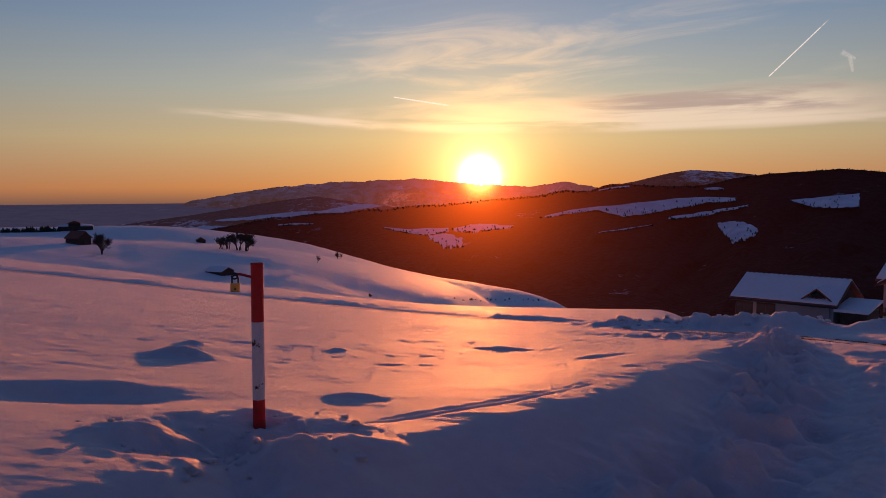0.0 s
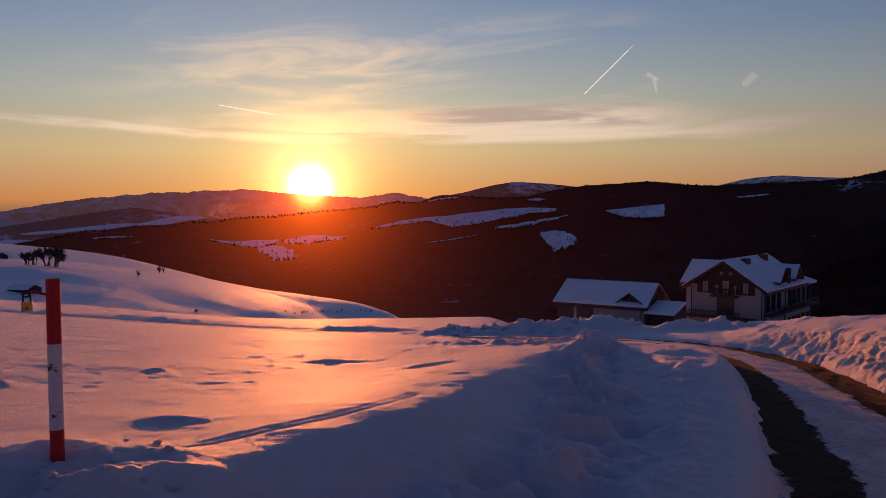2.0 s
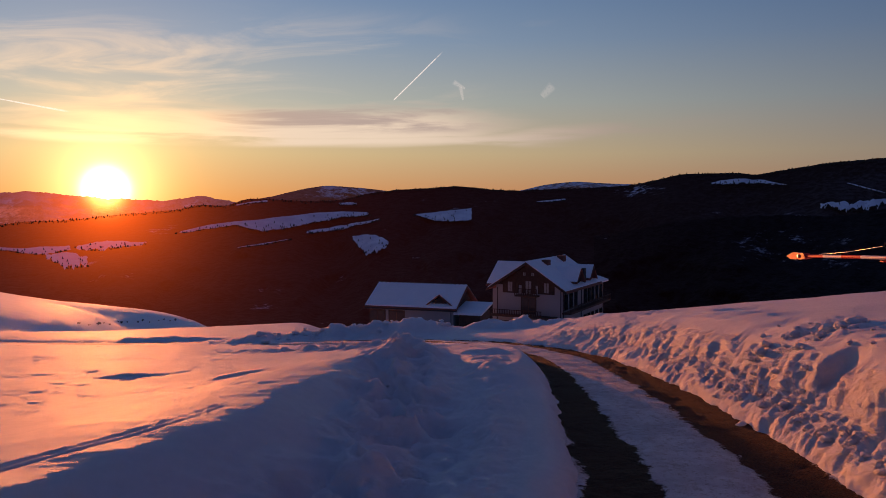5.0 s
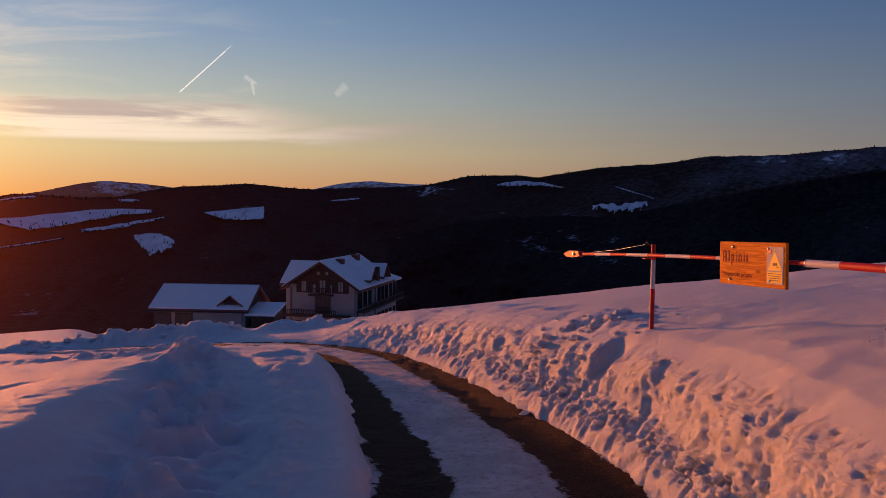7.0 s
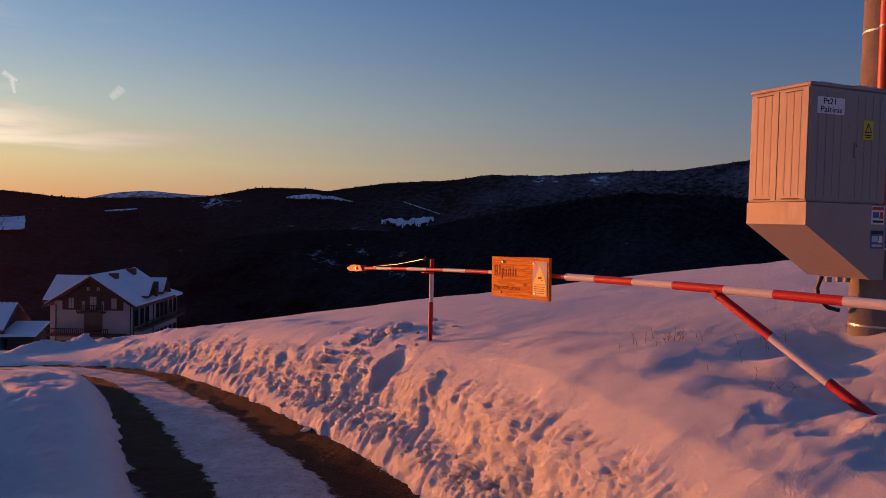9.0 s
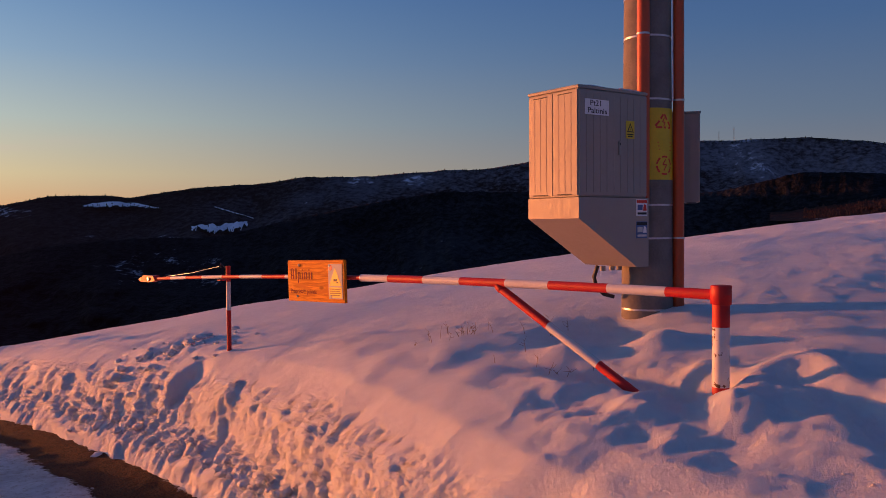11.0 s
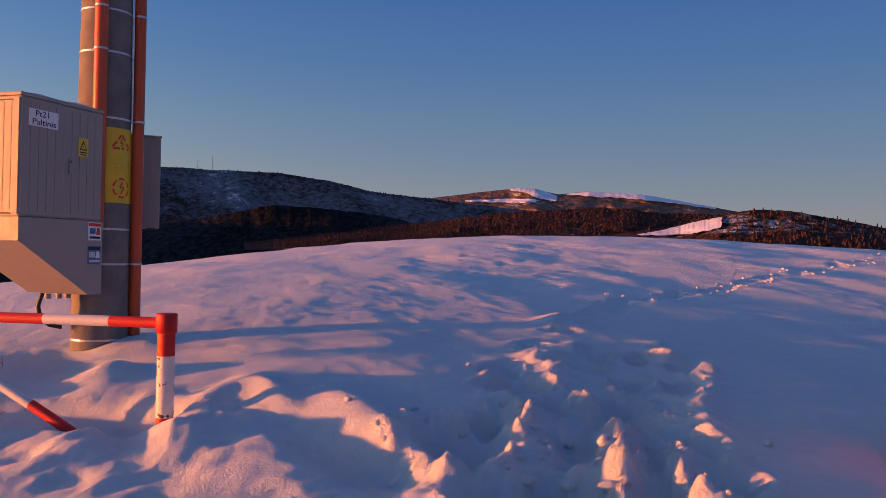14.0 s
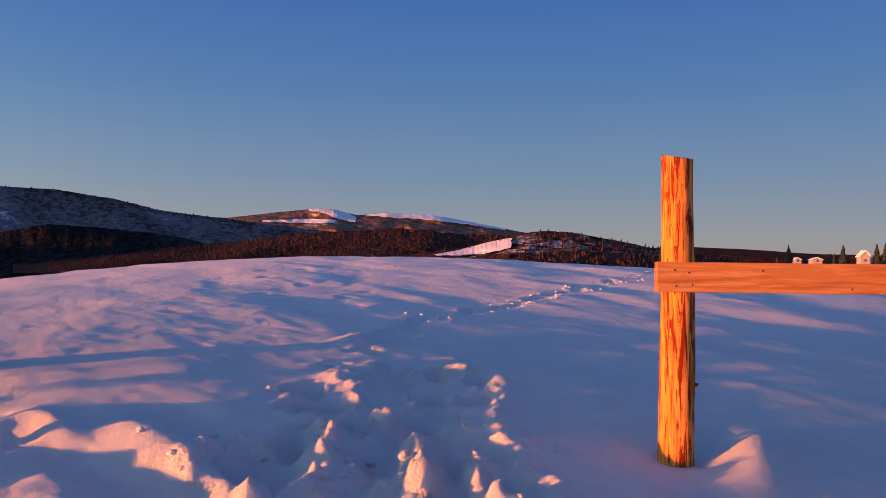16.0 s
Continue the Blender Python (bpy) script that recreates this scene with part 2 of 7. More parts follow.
def road_material():
    m, N, b = material("slushy_road")
    uv = N.add("UVMap").outputs[0]
    sep = N.add("SeparateXYZ", Vector=uv)
    u, s = sep.outputs[0], sep.outputs[1]
    p = place(N)
    wob = N.math("MULTIPLY", N.math("SUBTRACT", N.noise(p, 1.3, 5, 0.6), 0.5), 0.40)
    fine = N.math("ADD", N.math("MULTIPLY", N.math("SUBTRACT", N.noise(p, 6.0, 6, 0.7), 0.5), 0.30), N.math("MULTIPLY", N.math("SUBTRACT", N.noise(p, 26.0, 4, 0.7), 0.5), 0.16))
    uw = N.math("ADD", u, N.math("ADD", wob, fine))
    left = N.span(N.math("ABSOLUTE", N.math("SUBTRACT", uw, -0.71)), 0.275, 0.315, 1.0, 0.0)
    right = N.span(N.math("ABSOLUTE", N.math("SUBTRACT", uw, 0.76)), 0.29, 0.34, 1.0, 0.0)
    dirt = N.math("MULTIPLY", N.math("MAXIMUM", left, right), N.span(s, 25.0, 29.0, 1.0, 0.0))
    grit = N.noise(p, 60, 5, 0.7)
    soil = N.mix(N.span(grit, 0.35, 0.65), (0.009, 0.004, 0.003), (0.105, 0.036, 0.014))
    # left rut darker: wet soil, plus the bank's shade put into its colour
    soil = N.mix(N.span(u, -0.3, 0.3), N.mix(1.0, soil, (0.42, 0.42, 0.45), "MULTIPLY"), soil)
    packed = N.mix(N.span(N.noise(p, 3.0, 6, 0.6), 0.35, 0.65), (0.60, 0.60, 0.64), (0.80, 0.81, 0.85))
    stain = N.span(N.math("ADD", N.math("MULTIPLY", N.noise(p, 14.0, 6, 0.75), 0.6), N.math("MULTIPLY", N.noise(p, 70.0, 3, 0.7), 0.4)), 0.50, 0.60)
    packed = N.mix(N.math("MULTIPLY", stain, 0.5), packed, (0.25, 0.19, 0.14))
    N.put(b, "Base Color", N.mix(dirt, packed, soil))
    N.put(b, "Roughness", N.mix(dirt, (0.7, 0.7, 0.7), (0.8, 0.8, 0.8)))
    b.inputs["Specular IOR Level"].default_value = 0.2
    h = N.math("ADD", N.math("ADD", N.noise(p, 9, 6, 0.65), N.math("MULTIPLY", N.noise(p, 38, 4, 0.7), 0.5)), N.math("MULTIPLY", dirt, -0.5))
    bump(N, b, h, 0.08)
    return m


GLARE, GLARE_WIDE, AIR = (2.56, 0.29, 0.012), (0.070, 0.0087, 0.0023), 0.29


def painted_air_glow(N, b, haze, strength):
    """Puts haze and sun glare on the far backdrop as emission, brightest sunward."""
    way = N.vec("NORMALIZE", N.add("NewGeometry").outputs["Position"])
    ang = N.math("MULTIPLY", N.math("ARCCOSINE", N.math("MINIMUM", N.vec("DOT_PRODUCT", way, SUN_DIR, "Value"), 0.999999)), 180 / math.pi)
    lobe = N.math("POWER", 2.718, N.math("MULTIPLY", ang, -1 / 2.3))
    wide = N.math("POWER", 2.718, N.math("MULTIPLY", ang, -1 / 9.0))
    # the sun's bloom, painted on the ridge in front of it
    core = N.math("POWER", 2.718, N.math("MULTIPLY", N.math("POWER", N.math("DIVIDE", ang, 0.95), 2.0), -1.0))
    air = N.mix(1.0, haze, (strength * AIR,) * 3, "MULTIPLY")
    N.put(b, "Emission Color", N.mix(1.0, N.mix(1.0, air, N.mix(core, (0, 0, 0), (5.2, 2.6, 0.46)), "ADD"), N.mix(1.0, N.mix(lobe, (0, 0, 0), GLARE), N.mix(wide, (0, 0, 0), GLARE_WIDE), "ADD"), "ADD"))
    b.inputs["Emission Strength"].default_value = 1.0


def far_snow_material():
    m, N, b = material("distant_snow")
    p = place(N)
    col = N.mix(N.span(N.noise(p, 0.02, 5, 0.6), 0.35, 0.65), (0.62, 0.65, 0.74), (0.80, 0.82, 0.88))
    trees = N.span(N.noise(p, 0.09, 4, 0.7), 0.68, 0.73)
    N.put(b, "Base Color", N.mix(trees, col, (0.03, 0.03, 0.03)))
    b.inputs["Roughness"].default_value = 0.9
    painted_air_glow(N, b, (0.10, 0.06, 0.08), 0.02)
    return m


def forest_material(name, dark, light, snow_amount, haze, haze_strength, tree=1.0, frost=0.0):
    """Wooded slopes far off: crowns as grain, snow between them in clearings, haze painted on as faint emission."""
    m, N, b = material(name)
    p = place(N)
    grain = N.noise(p, 0.055 * tree, 3, 0.7)
    large = N.noise(p, 0.0035, 5, 0.55)
    col = N.mix(N.span(grain, 0.35, 0.65), dark, light)
    sp = N.add("SeparateXYZ", Vector=N.add("NewGeometry").outputs["Position"])
    bearing = N.math("MULTIPLY", N.math("ARCTAN2", sp.outputs[0], sp.outputs[1]), 180 / math.pi)
    rime = N.math("MULTIPLY", N.span(bearing, 38, 80), N.span(N.math("ADD", N.math("MULTIPLY", large, 0.7), N.math("MULTIPLY", grain, 0.5)), 0.48, 0.75, 0.0, frost))
    col = N.mix(rime, col, (0.42, 0.46, 0.56))
    open_ground = N.span(N.math("ADD", N.math("MULTIPLY", large, 0.85), N.math("MULTIPLY", N.noise(p, 0.03 * tree, 4, 0.7), 0.3)), 0.72 - snow_amount, 0.80 - snow_amount)
    thin = N.span(grain, 0.40, 0.60)
    col = N.mix(N.math("MULTIPLY", open_ground, N.math("MULTIPLY", thin, 0.8)), col, (0.70, 0.74, 0.84))
    N.put(b, "Base Color", col)
    b.inputs["Roughness"].default_value = 0.9
    b.inputs["Specular IOR Level"].default_value = 0.05
    bump(N, b, grain, 9.0, 0.7)
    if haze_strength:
        painted_air_glow(N, b, haze, haze_strength)
    return m


RED = plain("red_paint", (0.52, 0.008, 0.007), 0.58, 0.0, 0.12, 5, 0.0006, (0.16, 0.05, 0.025), 0.70, 14)
WHITE = plain("white_paint", (0.60, 0.60, 0.60), 0.6, 0.0, 0.06, 5, 0.0006, (0.20, 0.08, 0.03), 0.72, 10)
WORN_WHITE = plain("worn_white_paint", (0.64, 0.63, 0.62), 0.6, 0.0, 0.08, 5, 0.0008, (0.09, 0.035, 0.015), 0.575, 14)
PLATE = plain("matt_grey_plate", (0.45, 0.44, 0.42), 0.7, 0.0, 0.08, 8)
STEEL = plain("galvanised_steel", (0.55, 0.56, 0.58), 0.35, 0.9, 0.15, 30, 0.0004)
BRASS = plain("brass", (0.55, 0.38, 0.12), 0.35, 0.9, 0.2, 40)
DARK_METAL = plain("dark_iron", (0.05, 0.045, 0.045), 0.45, 0.7, 0.2, 40)
CONCRETE = plain("pole_concrete", (0.17, 0.16, 0.145), 0.88, 0.0, 0.22, 7, 0.003, (0.22, 0.20, 0.18), 0.66, 5)
ORANGE = plain("orange_pipe", (0.50, 0.075, 0.018), 0.38, 0.0, 0.08, 4)
CABINET = plain("grey_polyester", (0.31, 0.285, 0.245), 0.55, 0.0, 0.05, 3, 0.0006)
SEAM = plain("dark_seam", (0.06, 0.06, 0.06), 0.8)
YELLOW = plain("yellow_sheet", (0.72, 0.50, 0.02), 0.5, 0.0, 0.08, 8)
SIGN_RED = plain("sign_red", (0.70, 0.04, 0.02), 0.5)
SIGN_BLUE = plain("sticker_blue", (0.06, 0.12, 0.30), 0.4)
BLACK = plain("black_ink", (0.012, 0.012, 0.012), 0.6)
LABEL_WHITE = plain("label_white", (0.80, 0.80, 0.80), 0.45, 0.0, 0.03)
RUBBER = plain("black_cable", (0.02, 0.02, 0.02), 0.55)
STRAW = plain("dry_stalk", (0.22, 0.13, 0.06), 0.9)
WALL_WHITE = plain("white_render", (0.34, 0.33, 0.33), 0.9, 0.0, 0.06, 0.8, 0.004)
DARK_WOOD = plain("dark_boards", (0.06, 0.03, 0.018), 0.75, 0.0, 0.3, 3)
WINDOW_DARK = plain("window_pane", (0.03, 0.03, 0.035), 0.08)
CURTAIN = plain("curtained_pane", (0.30, 0.29, 0.28), 0.4)
ROOF_TILE = plain("red_brown_tile", (0.17, 0.05, 0.03), 0.7, 0.0, 0.25, 2)
BARK = plain("grey_bark", (0.07, 0.05, 0.04), 0.9, 0.0, 0.3, 4)
# brown needles with the red of the low sun mixed into the colour
NEEDLE_WARM = plain("sun_reddened_woods", (0.034, 0.013, 0.010), 0.9, 0.0, 0.45, 0.3)
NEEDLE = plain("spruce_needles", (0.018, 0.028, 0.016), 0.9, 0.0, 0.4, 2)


def wood_material(name, light, dark, scale_along, axis, bark=0.49, fine=1.0):
    """Planed or peeled wood: long grain, darker streaks and knots."""
    m, N, b = material(name)
    p = place(N)
    st = [26.0, 26.0, 26.0]
    st[axis] = scale_along * 2.2
    q = N.vec("MULTIPLY", p, tuple(st))
    grain = N.noise(q, 2.2, 7, 0.6, 0.6)
    streak = N.noise(q, 0.8 * fine, 5, 0.65, 1.2)
    fibre = N.noise(N.vec("MULTIPLY", p, tuple(120 if i != axis else 4 for i in range(3))), 1.0, 3)
    col = N.mix(N.span(grain, 0.36, 0.64), light, [c * k for c, k in zip(light, (0.62, 0.48, 0.4))])
    col = N.mix(N.span(streak, bark, bark + 0.08), col, dark)
    v = N.t.nodes.new("ShaderNodeTexVoronoi")
    N.put(v, "Vector", N.vec("MULTIPLY", p, tuple(3.1 if i == axis else 7.0 for i in range(3))))
    N.put(v, "Scale", 1.0)
    col = N.mix(N.span(v.outputs["Distance"], 0.05, 0.14, 0.85, 0.0), col, [c * 0.5 for c in dark])
    N.put(b, "Base Color", col)
    b.inputs["Roughness"].default_value = 0.7
    b.inputs["Specular IOR Level"].default_value = 0.15
    bump(N, b, N.math("ADD", grain, N.math("MULTIPLY", fibre, 0.5)), 0.003)
    return m


LOG_WOOD = wood_material("peeled_log", (0.84, 0.34, 0.07), (0.19, 0.022, 0.006), 1.0, 2, 0.49, 2.6)
PLANK_WOOD = wood_material("planed_plank", (0.50, 0.26, 0.11), (0.40, 0.18, 0.065), 0.7, 0)
SIGN_WOOD = wood_material("sign_board_wood", (0.85, 0.33, 0.012), (0.62, 0.19, 0.010), 0.8, 0)
CUT_WOOD = plain("sawn_end", (0.50, 0.32, 0.16), 0.8, 0.0, 0.15, 30)
ROAD = road_material()

# ---------------------------------------------------------------- the ground
def hash2(ix, iy, seed):
    h = (ix * 374761393 + iy * 668265263 + seed * 1442695041) & 0xFFFFFFFF
    h = ((h ^ (h >> 13)) * 1274126177) & 0xFFFFFFFF
    return ((h ^ (h >> 16)) & 0xFFFF) / 65535.0


def value_noise(x, y, seed=0):
    """Smooth noise from -1 to 1 over arrays."""
    ix, iy = np.floor(x).astype(np.int64), np.floor(y).astype(np.int64)
    fx, fy = x - ix, y - iy
    fx, fy = fx * fx * fx * (fx * (fx * 6 - 15) + 10), fy * fy * fy * (fy * (fy * 6 - 15) + 10)
    a, b, c, d = hash2(ix, iy, seed), hash2(ix + 1, iy, seed), hash2(ix, iy + 1, seed), hash2(ix + 1, iy + 1, seed)
    return 2 * (a + (b - a) * fx + (c - a) * fy + (a - b - c + d) * fx * fy) - 1


def fbm(x, y, seed=0, octaves=4, gain=0.5):
    s, amp, norm = 0, 1.0, 0
    for k in range(octaves):
        c, n = math.cos(0.6 * k + 0.3), math.sin(0.6 * k + 0.3)
        s = s + amp * value_noise((c * x - n * y) * 2 ** k + 7.3 * k, (n * x + c * y) * 2 ** k - 3.1 * k, seed + k)
        norm += amp
        amp *= gain
    return s / norm


def step(a, b, v):
    q = np.clip((v - a) / (b - a), 0, 1)
    return q * q * (3 - 2 * q)


def smax(a, b, k):
    return 0.5 * (a + b + np.sqrt((a - b) ** 2 + k * k))


# the ploughed road: its middle line, from behind the camera round the bend and across the field
ROAD_KNOTS = [(-6.0, -6.2), (-3.8, -4.1), (-1.8, -2.1), (-0.6, -0.9), (0.4, 0.1), (1.4, 1.1), (2.4, 2.1), (3.3, 3.0), (4.1, 3.9), (4.68, 4.8), (5.3, 6.1), (6.2, 8.1), (6.95, 10.0), (7.12, 11.6), (6.7, 13.4), (5.4, 16.2), (3.0, 19.0), (-0.7, 21.4), (-6.0, 23.4), (-13.0, 24.6), (-24.0, 25.0)]


def smooth_line(knots, n=14):
    out = []
    P = [Vector(k) for k in knots]
    P = [2 * P[0] - P[1]] + P + [2 * P[-1] - P[-2]]
    for i in range(1, len(P) - 2):
        a, b, c, d = P[i - 1:i + 3]
        for j in range(n):
            t = j / n
            out.append(0.5 * (2 * b + (c - a) * t + (2 * a - 5 * b + 4 * c - d) * t * t + (3 * b - a - 3 * c + d) * t ** 3))
    out.append(P[-2])
    return np.array([(p.x, p.y) for p in out])


ROAD_LINE = smooth_line(ROAD_KNOTS)
ROAD_STEP = np.concatenate([[0], np.cumsum(np.hypot(*np.diff(ROAD_LINE, axis=0).T))])


def road_place(x, y):
    """Sideways offset (right of travel positive) and length along the road of the nearest point of its middle line."""
    u, s = np.full(x.shape, 99.0), np.zeros(x.shape)
    sel = np.hypot(x, y) < 60
    px, py = x[sel], y[sel]
    best, bu, bs = np.full(px.shape, 1e9), np.zeros(px.shape), np.zeros(px.shape)
    for i in range(len(ROAD_LINE) - 1):
        ax, ay = ROAD_LINE[i]
        dx, dy = ROAD_LINE[i + 1] - ROAD_LINE[i]
        ln = math.hypot(dx, dy)
        t = np.clip(((px - ax) * dx + (py - ay) * dy) / ln ** 2, 0, 1)
        ex, ey = px - ax - t * dx, py - ay - t * dy
        d = ex * ex + ey * ey
        w = d < best
        best[w], bs[w] = d[w], ROAD_STEP[i] + t[w] * ln
        bu[w] = (np.sqrt(d) * np.sign(ex * dy - ey * dx))[w]
    u[sel], s[sel] = bu, bs
    return u, s


def road_edges(s):
    """Half widths of the clear road to the left and right of its middle line: it narrows into the bend."""
    return np.interp(s, [14, 16, 17, 18, 20, 22, 24], [1.0, 0.95, 0.86, 0.76, 0.60, 0.50, 0.45]), np.interp(s, [16, 18, 20, 22], [0.97, 0.93, 0.84, 0.80])


def soft_interp(v, xs, ys, w):
    return sum(np.interp(v + k * w, xs, ys) for k in (-1.0, -0.5, 0.0, 0.5, 1.0)) / 5


def field_height(x, y):
    """The open field on the sunny side of the road."""
    lx = 0.5 * (np.sqrt(x * x + 16) - x) - 2
    z = -1.0 - 0.11 * y + 0.107 * lx
    r = np.hypot(x, y)
    r0 = 27 + 0.62 * np.maximum(-x, 0)
    over = np.maximum(r - r0, 0)
    return z - 0.16 * over * over / (over + 14) + EYE


def road_height(x, y):
    r = np.hypot(x, y)
    z = -2.0 - 0.0025 * np.minimum(r, 14.5) ** 2 - 0.105 * np.maximum(r - 14.5, 0) + 0.28 * np.exp(-(r / 3.0) ** 2) + EYE
    w = step(14, 18.5, r)
    return z * (1 - w) + (field_height(x, y) - 0.02) * w


def hill_height(x, y):
    """The rounded hill on the other side, on which the pole stands."""
    xc, yc = np.clip(x, -25, 55), np.clip(y, -35, 24)
    z = -0.997 + 0.0597 * xc - 0.0736 * yc - 0.001075 * xc * xc - 0.00358 * yc * yc - 0.00195 * xc * yc + 0.0000481 * yc ** 3
    # a level terrace south of the pole, turned a little away from the sun
    back = np.minimum(0.5 * (np.sqrt((yc + 0.75) ** 2 + 0.3) - yc - 0.75), 16)
    z = z - (0.076 * back - 0.0024 * back * back) * step(24, 9, np.hypot(xc, yc)) * step(0.4, 2.2, xc)
    return z - 0.16 * (np.abs(x - xc) + np.abs(y - yc)) + EYE


def far_height(x, y):
    """The broad spur with the shed, the shelf with the guesthouse, and the valley beyond."""
    r, az = np.hypot(x, y), np.degrees(np.arctan2(x, y))
    def soft(v, a, b):
        return sum(np.interp(v + k, a, b) for k in (-3, -2, -1, 0, 1, 2, 3)) / 7

    def fold(crest_r, bearings, heights, fall, rise=0.0012):
        el = soft(az, bearings, heights)
        top = crest_r * np.tan(np.radians(el))
        return top - fall * np.maximum(crest_r - r, 0) ** 1.7 - rise * np.maximum(r - crest_r, 0) ** 2

    high = fold(190, [-40, -24, -19.5, -15, -11.3, -7.4, -3.4, 0, 4.7, 8, 11, 14], [-2.3, -2.38, -2.31, -2.95, -3.34, -4.39, -5.9, -6.5, -7.15, -7.95, -9.5, -14], 0.0040, 0.008)
    low = fold(128, [-40, -29, -26, -19, -13, -9, -5.8, -3.4, -1, 3, 6], [-2.9, -2.95, -3.25, -3.8, -4.3, -4.97, -5.85, -6.4, -6.9, -8.2, -12], 0.0040, 0.002)
    spur = smax(high, low, 0.6) + (0.10 * fbm(az * 0.22, r * 0.04, 45, 2) + 0.035 * fbm(az * 0.8, r * 0.12, 46, 3)) * step(60, 100, r)
    shelf = -15.6 - 0.06 * np.maximum(np.hypot(x - 40, y - 70) - 24, 0) ** 1.5
    return np.maximum(np.maximum(spur, shelf), -120 - 0.12 * r) + EYE


def bumps(x, y, spots):
    z = np.zeros(x.shape)
    for bx, by, h, sx, sy, turn in spots:
        c, s = math.cos(turn), math.sin(turn)
        dx, dy = x - bx, y - by
        z += h * np.exp(-(((c * dx + s * dy) / sx) ** 2 + ((c * dy - s * dx) / sy) ** 2))
    return z


# deep steps of the path that leads up the hill: place and size
STEPS = [
    (3.66, -1.16, 1.7), (4.02, -1.44, 1.2), (4.67, -1.76, 1.2), (5.08, -1.81, 1.1), (5.75, -2.25, 1.1), (6.38, -2.72, 1.0), (6.85, -3.12, 0.9), (5.10, -2.34, 1.1), (5.48, -2.62, 1.0), (3.72, -1.68, 1.3),
    (4.24, -1.80, 1.1), (3.46, -1.62, 1.2), (3.93, -1.95, 1.1), (4.72, -2.48, 1.1), (5.24, -2.86, 1.0), (5.02, -3.02, 1.1), (4.52, -2.72, 1.1), (3.89, -2.12, 1.0), (3.01, -1.72, 1.2), (3.40, -1.88, 0.9),
    (3.44, -2.15, 1.1), (3.02, -1.97, 1.1), (4.25, -2.20, 1.1), (3.10, -1.12, 1.2), (3.17, -1.33, 1.1), (3.07, -1.47, 1.1), (2.72, -1.25, 1.2), (2.66, -1.55, 1.2)]
# snow pushed up between the steps, catching the sun
PUSHED = [
    (3.96, -1.58, 1.3), (3.72, -1.47, 1.2), (3.44, -1.33, 1.0), (5.31, -2.18, 1.4), (4.98, -2.08, 1.2), (4.71, -2.00, 1.2), (4.32, -1.97, 1.1), (6.93, -2.90, 1.2), (3.62, -1.90, 1.2), (3.40, -1.78, 1.1), (3.21, -1.71, 1.1), (2.97, -1.60, 1.1),
    (3.47, -2.02, 1.0), (3.31, -2.00, 1.1), (3.07, -1.84, 1.1), (5.66, -3.18, 0.8), (4.83, -3.06, 1.0), (4.19, -2.60, 1.1), (3.74, -2.38, 1.1), (3.90, -2.26, 0.8), (3.98, -1.22, 1.0), (3.45, -1.02, 1.1), (3.30, -0.97, 1.1), (5.35, -3.02, 0.9), (4.55, -2.30, 0.8), (5.7, -2.55, 0.8)]
TRAIL = [(6.9, -3.1), (7.62, -3.64), (8.3, -4.2), (8.9, -4.6), (9.55, -5.4), (10.2, -6.4), (10.96, -7.4), (11.6, -8.6), (12.7, -10.5), (14.1, -12.7), (17.0, -16.5)]


def footprints():
    """Trodden holes of the path: place, depth, length, breadth, turn."""
    rng = random.Random(5)
    out = [(x, y, 0.115 * k * rng.uniform(0.8, 1.2), 0.135 * k * rng.uniform(0.85, 1.15), 0.092 * k * rng.uniform(0.85, 1.15), rng.uniform(-0.75, -0.1)) for x, y, k in STEPS]
    line = smooth_line(TRAIL, 7)
    for x, y in line:
        out.append((x + rng.uniform(-0.1, 0.1), y + rng.uniform(-0.16, 0.16), rng.uniform(0.035, 0.07), 0.15, 0.10, rng.uniform(-0.8, 0.0)))
    for i in range(26):
        q = i / 25
        out.append((9.5 + 9 * q + rng.uniform(-0.3, 0.3), -2.6 - 3.5 * q + rng.uniform(-1.6, 1.6), rng.uniform(0.012, 0.03), 0.22, 0.13, rng.uniform(-0.6, 0.3)))
    return out


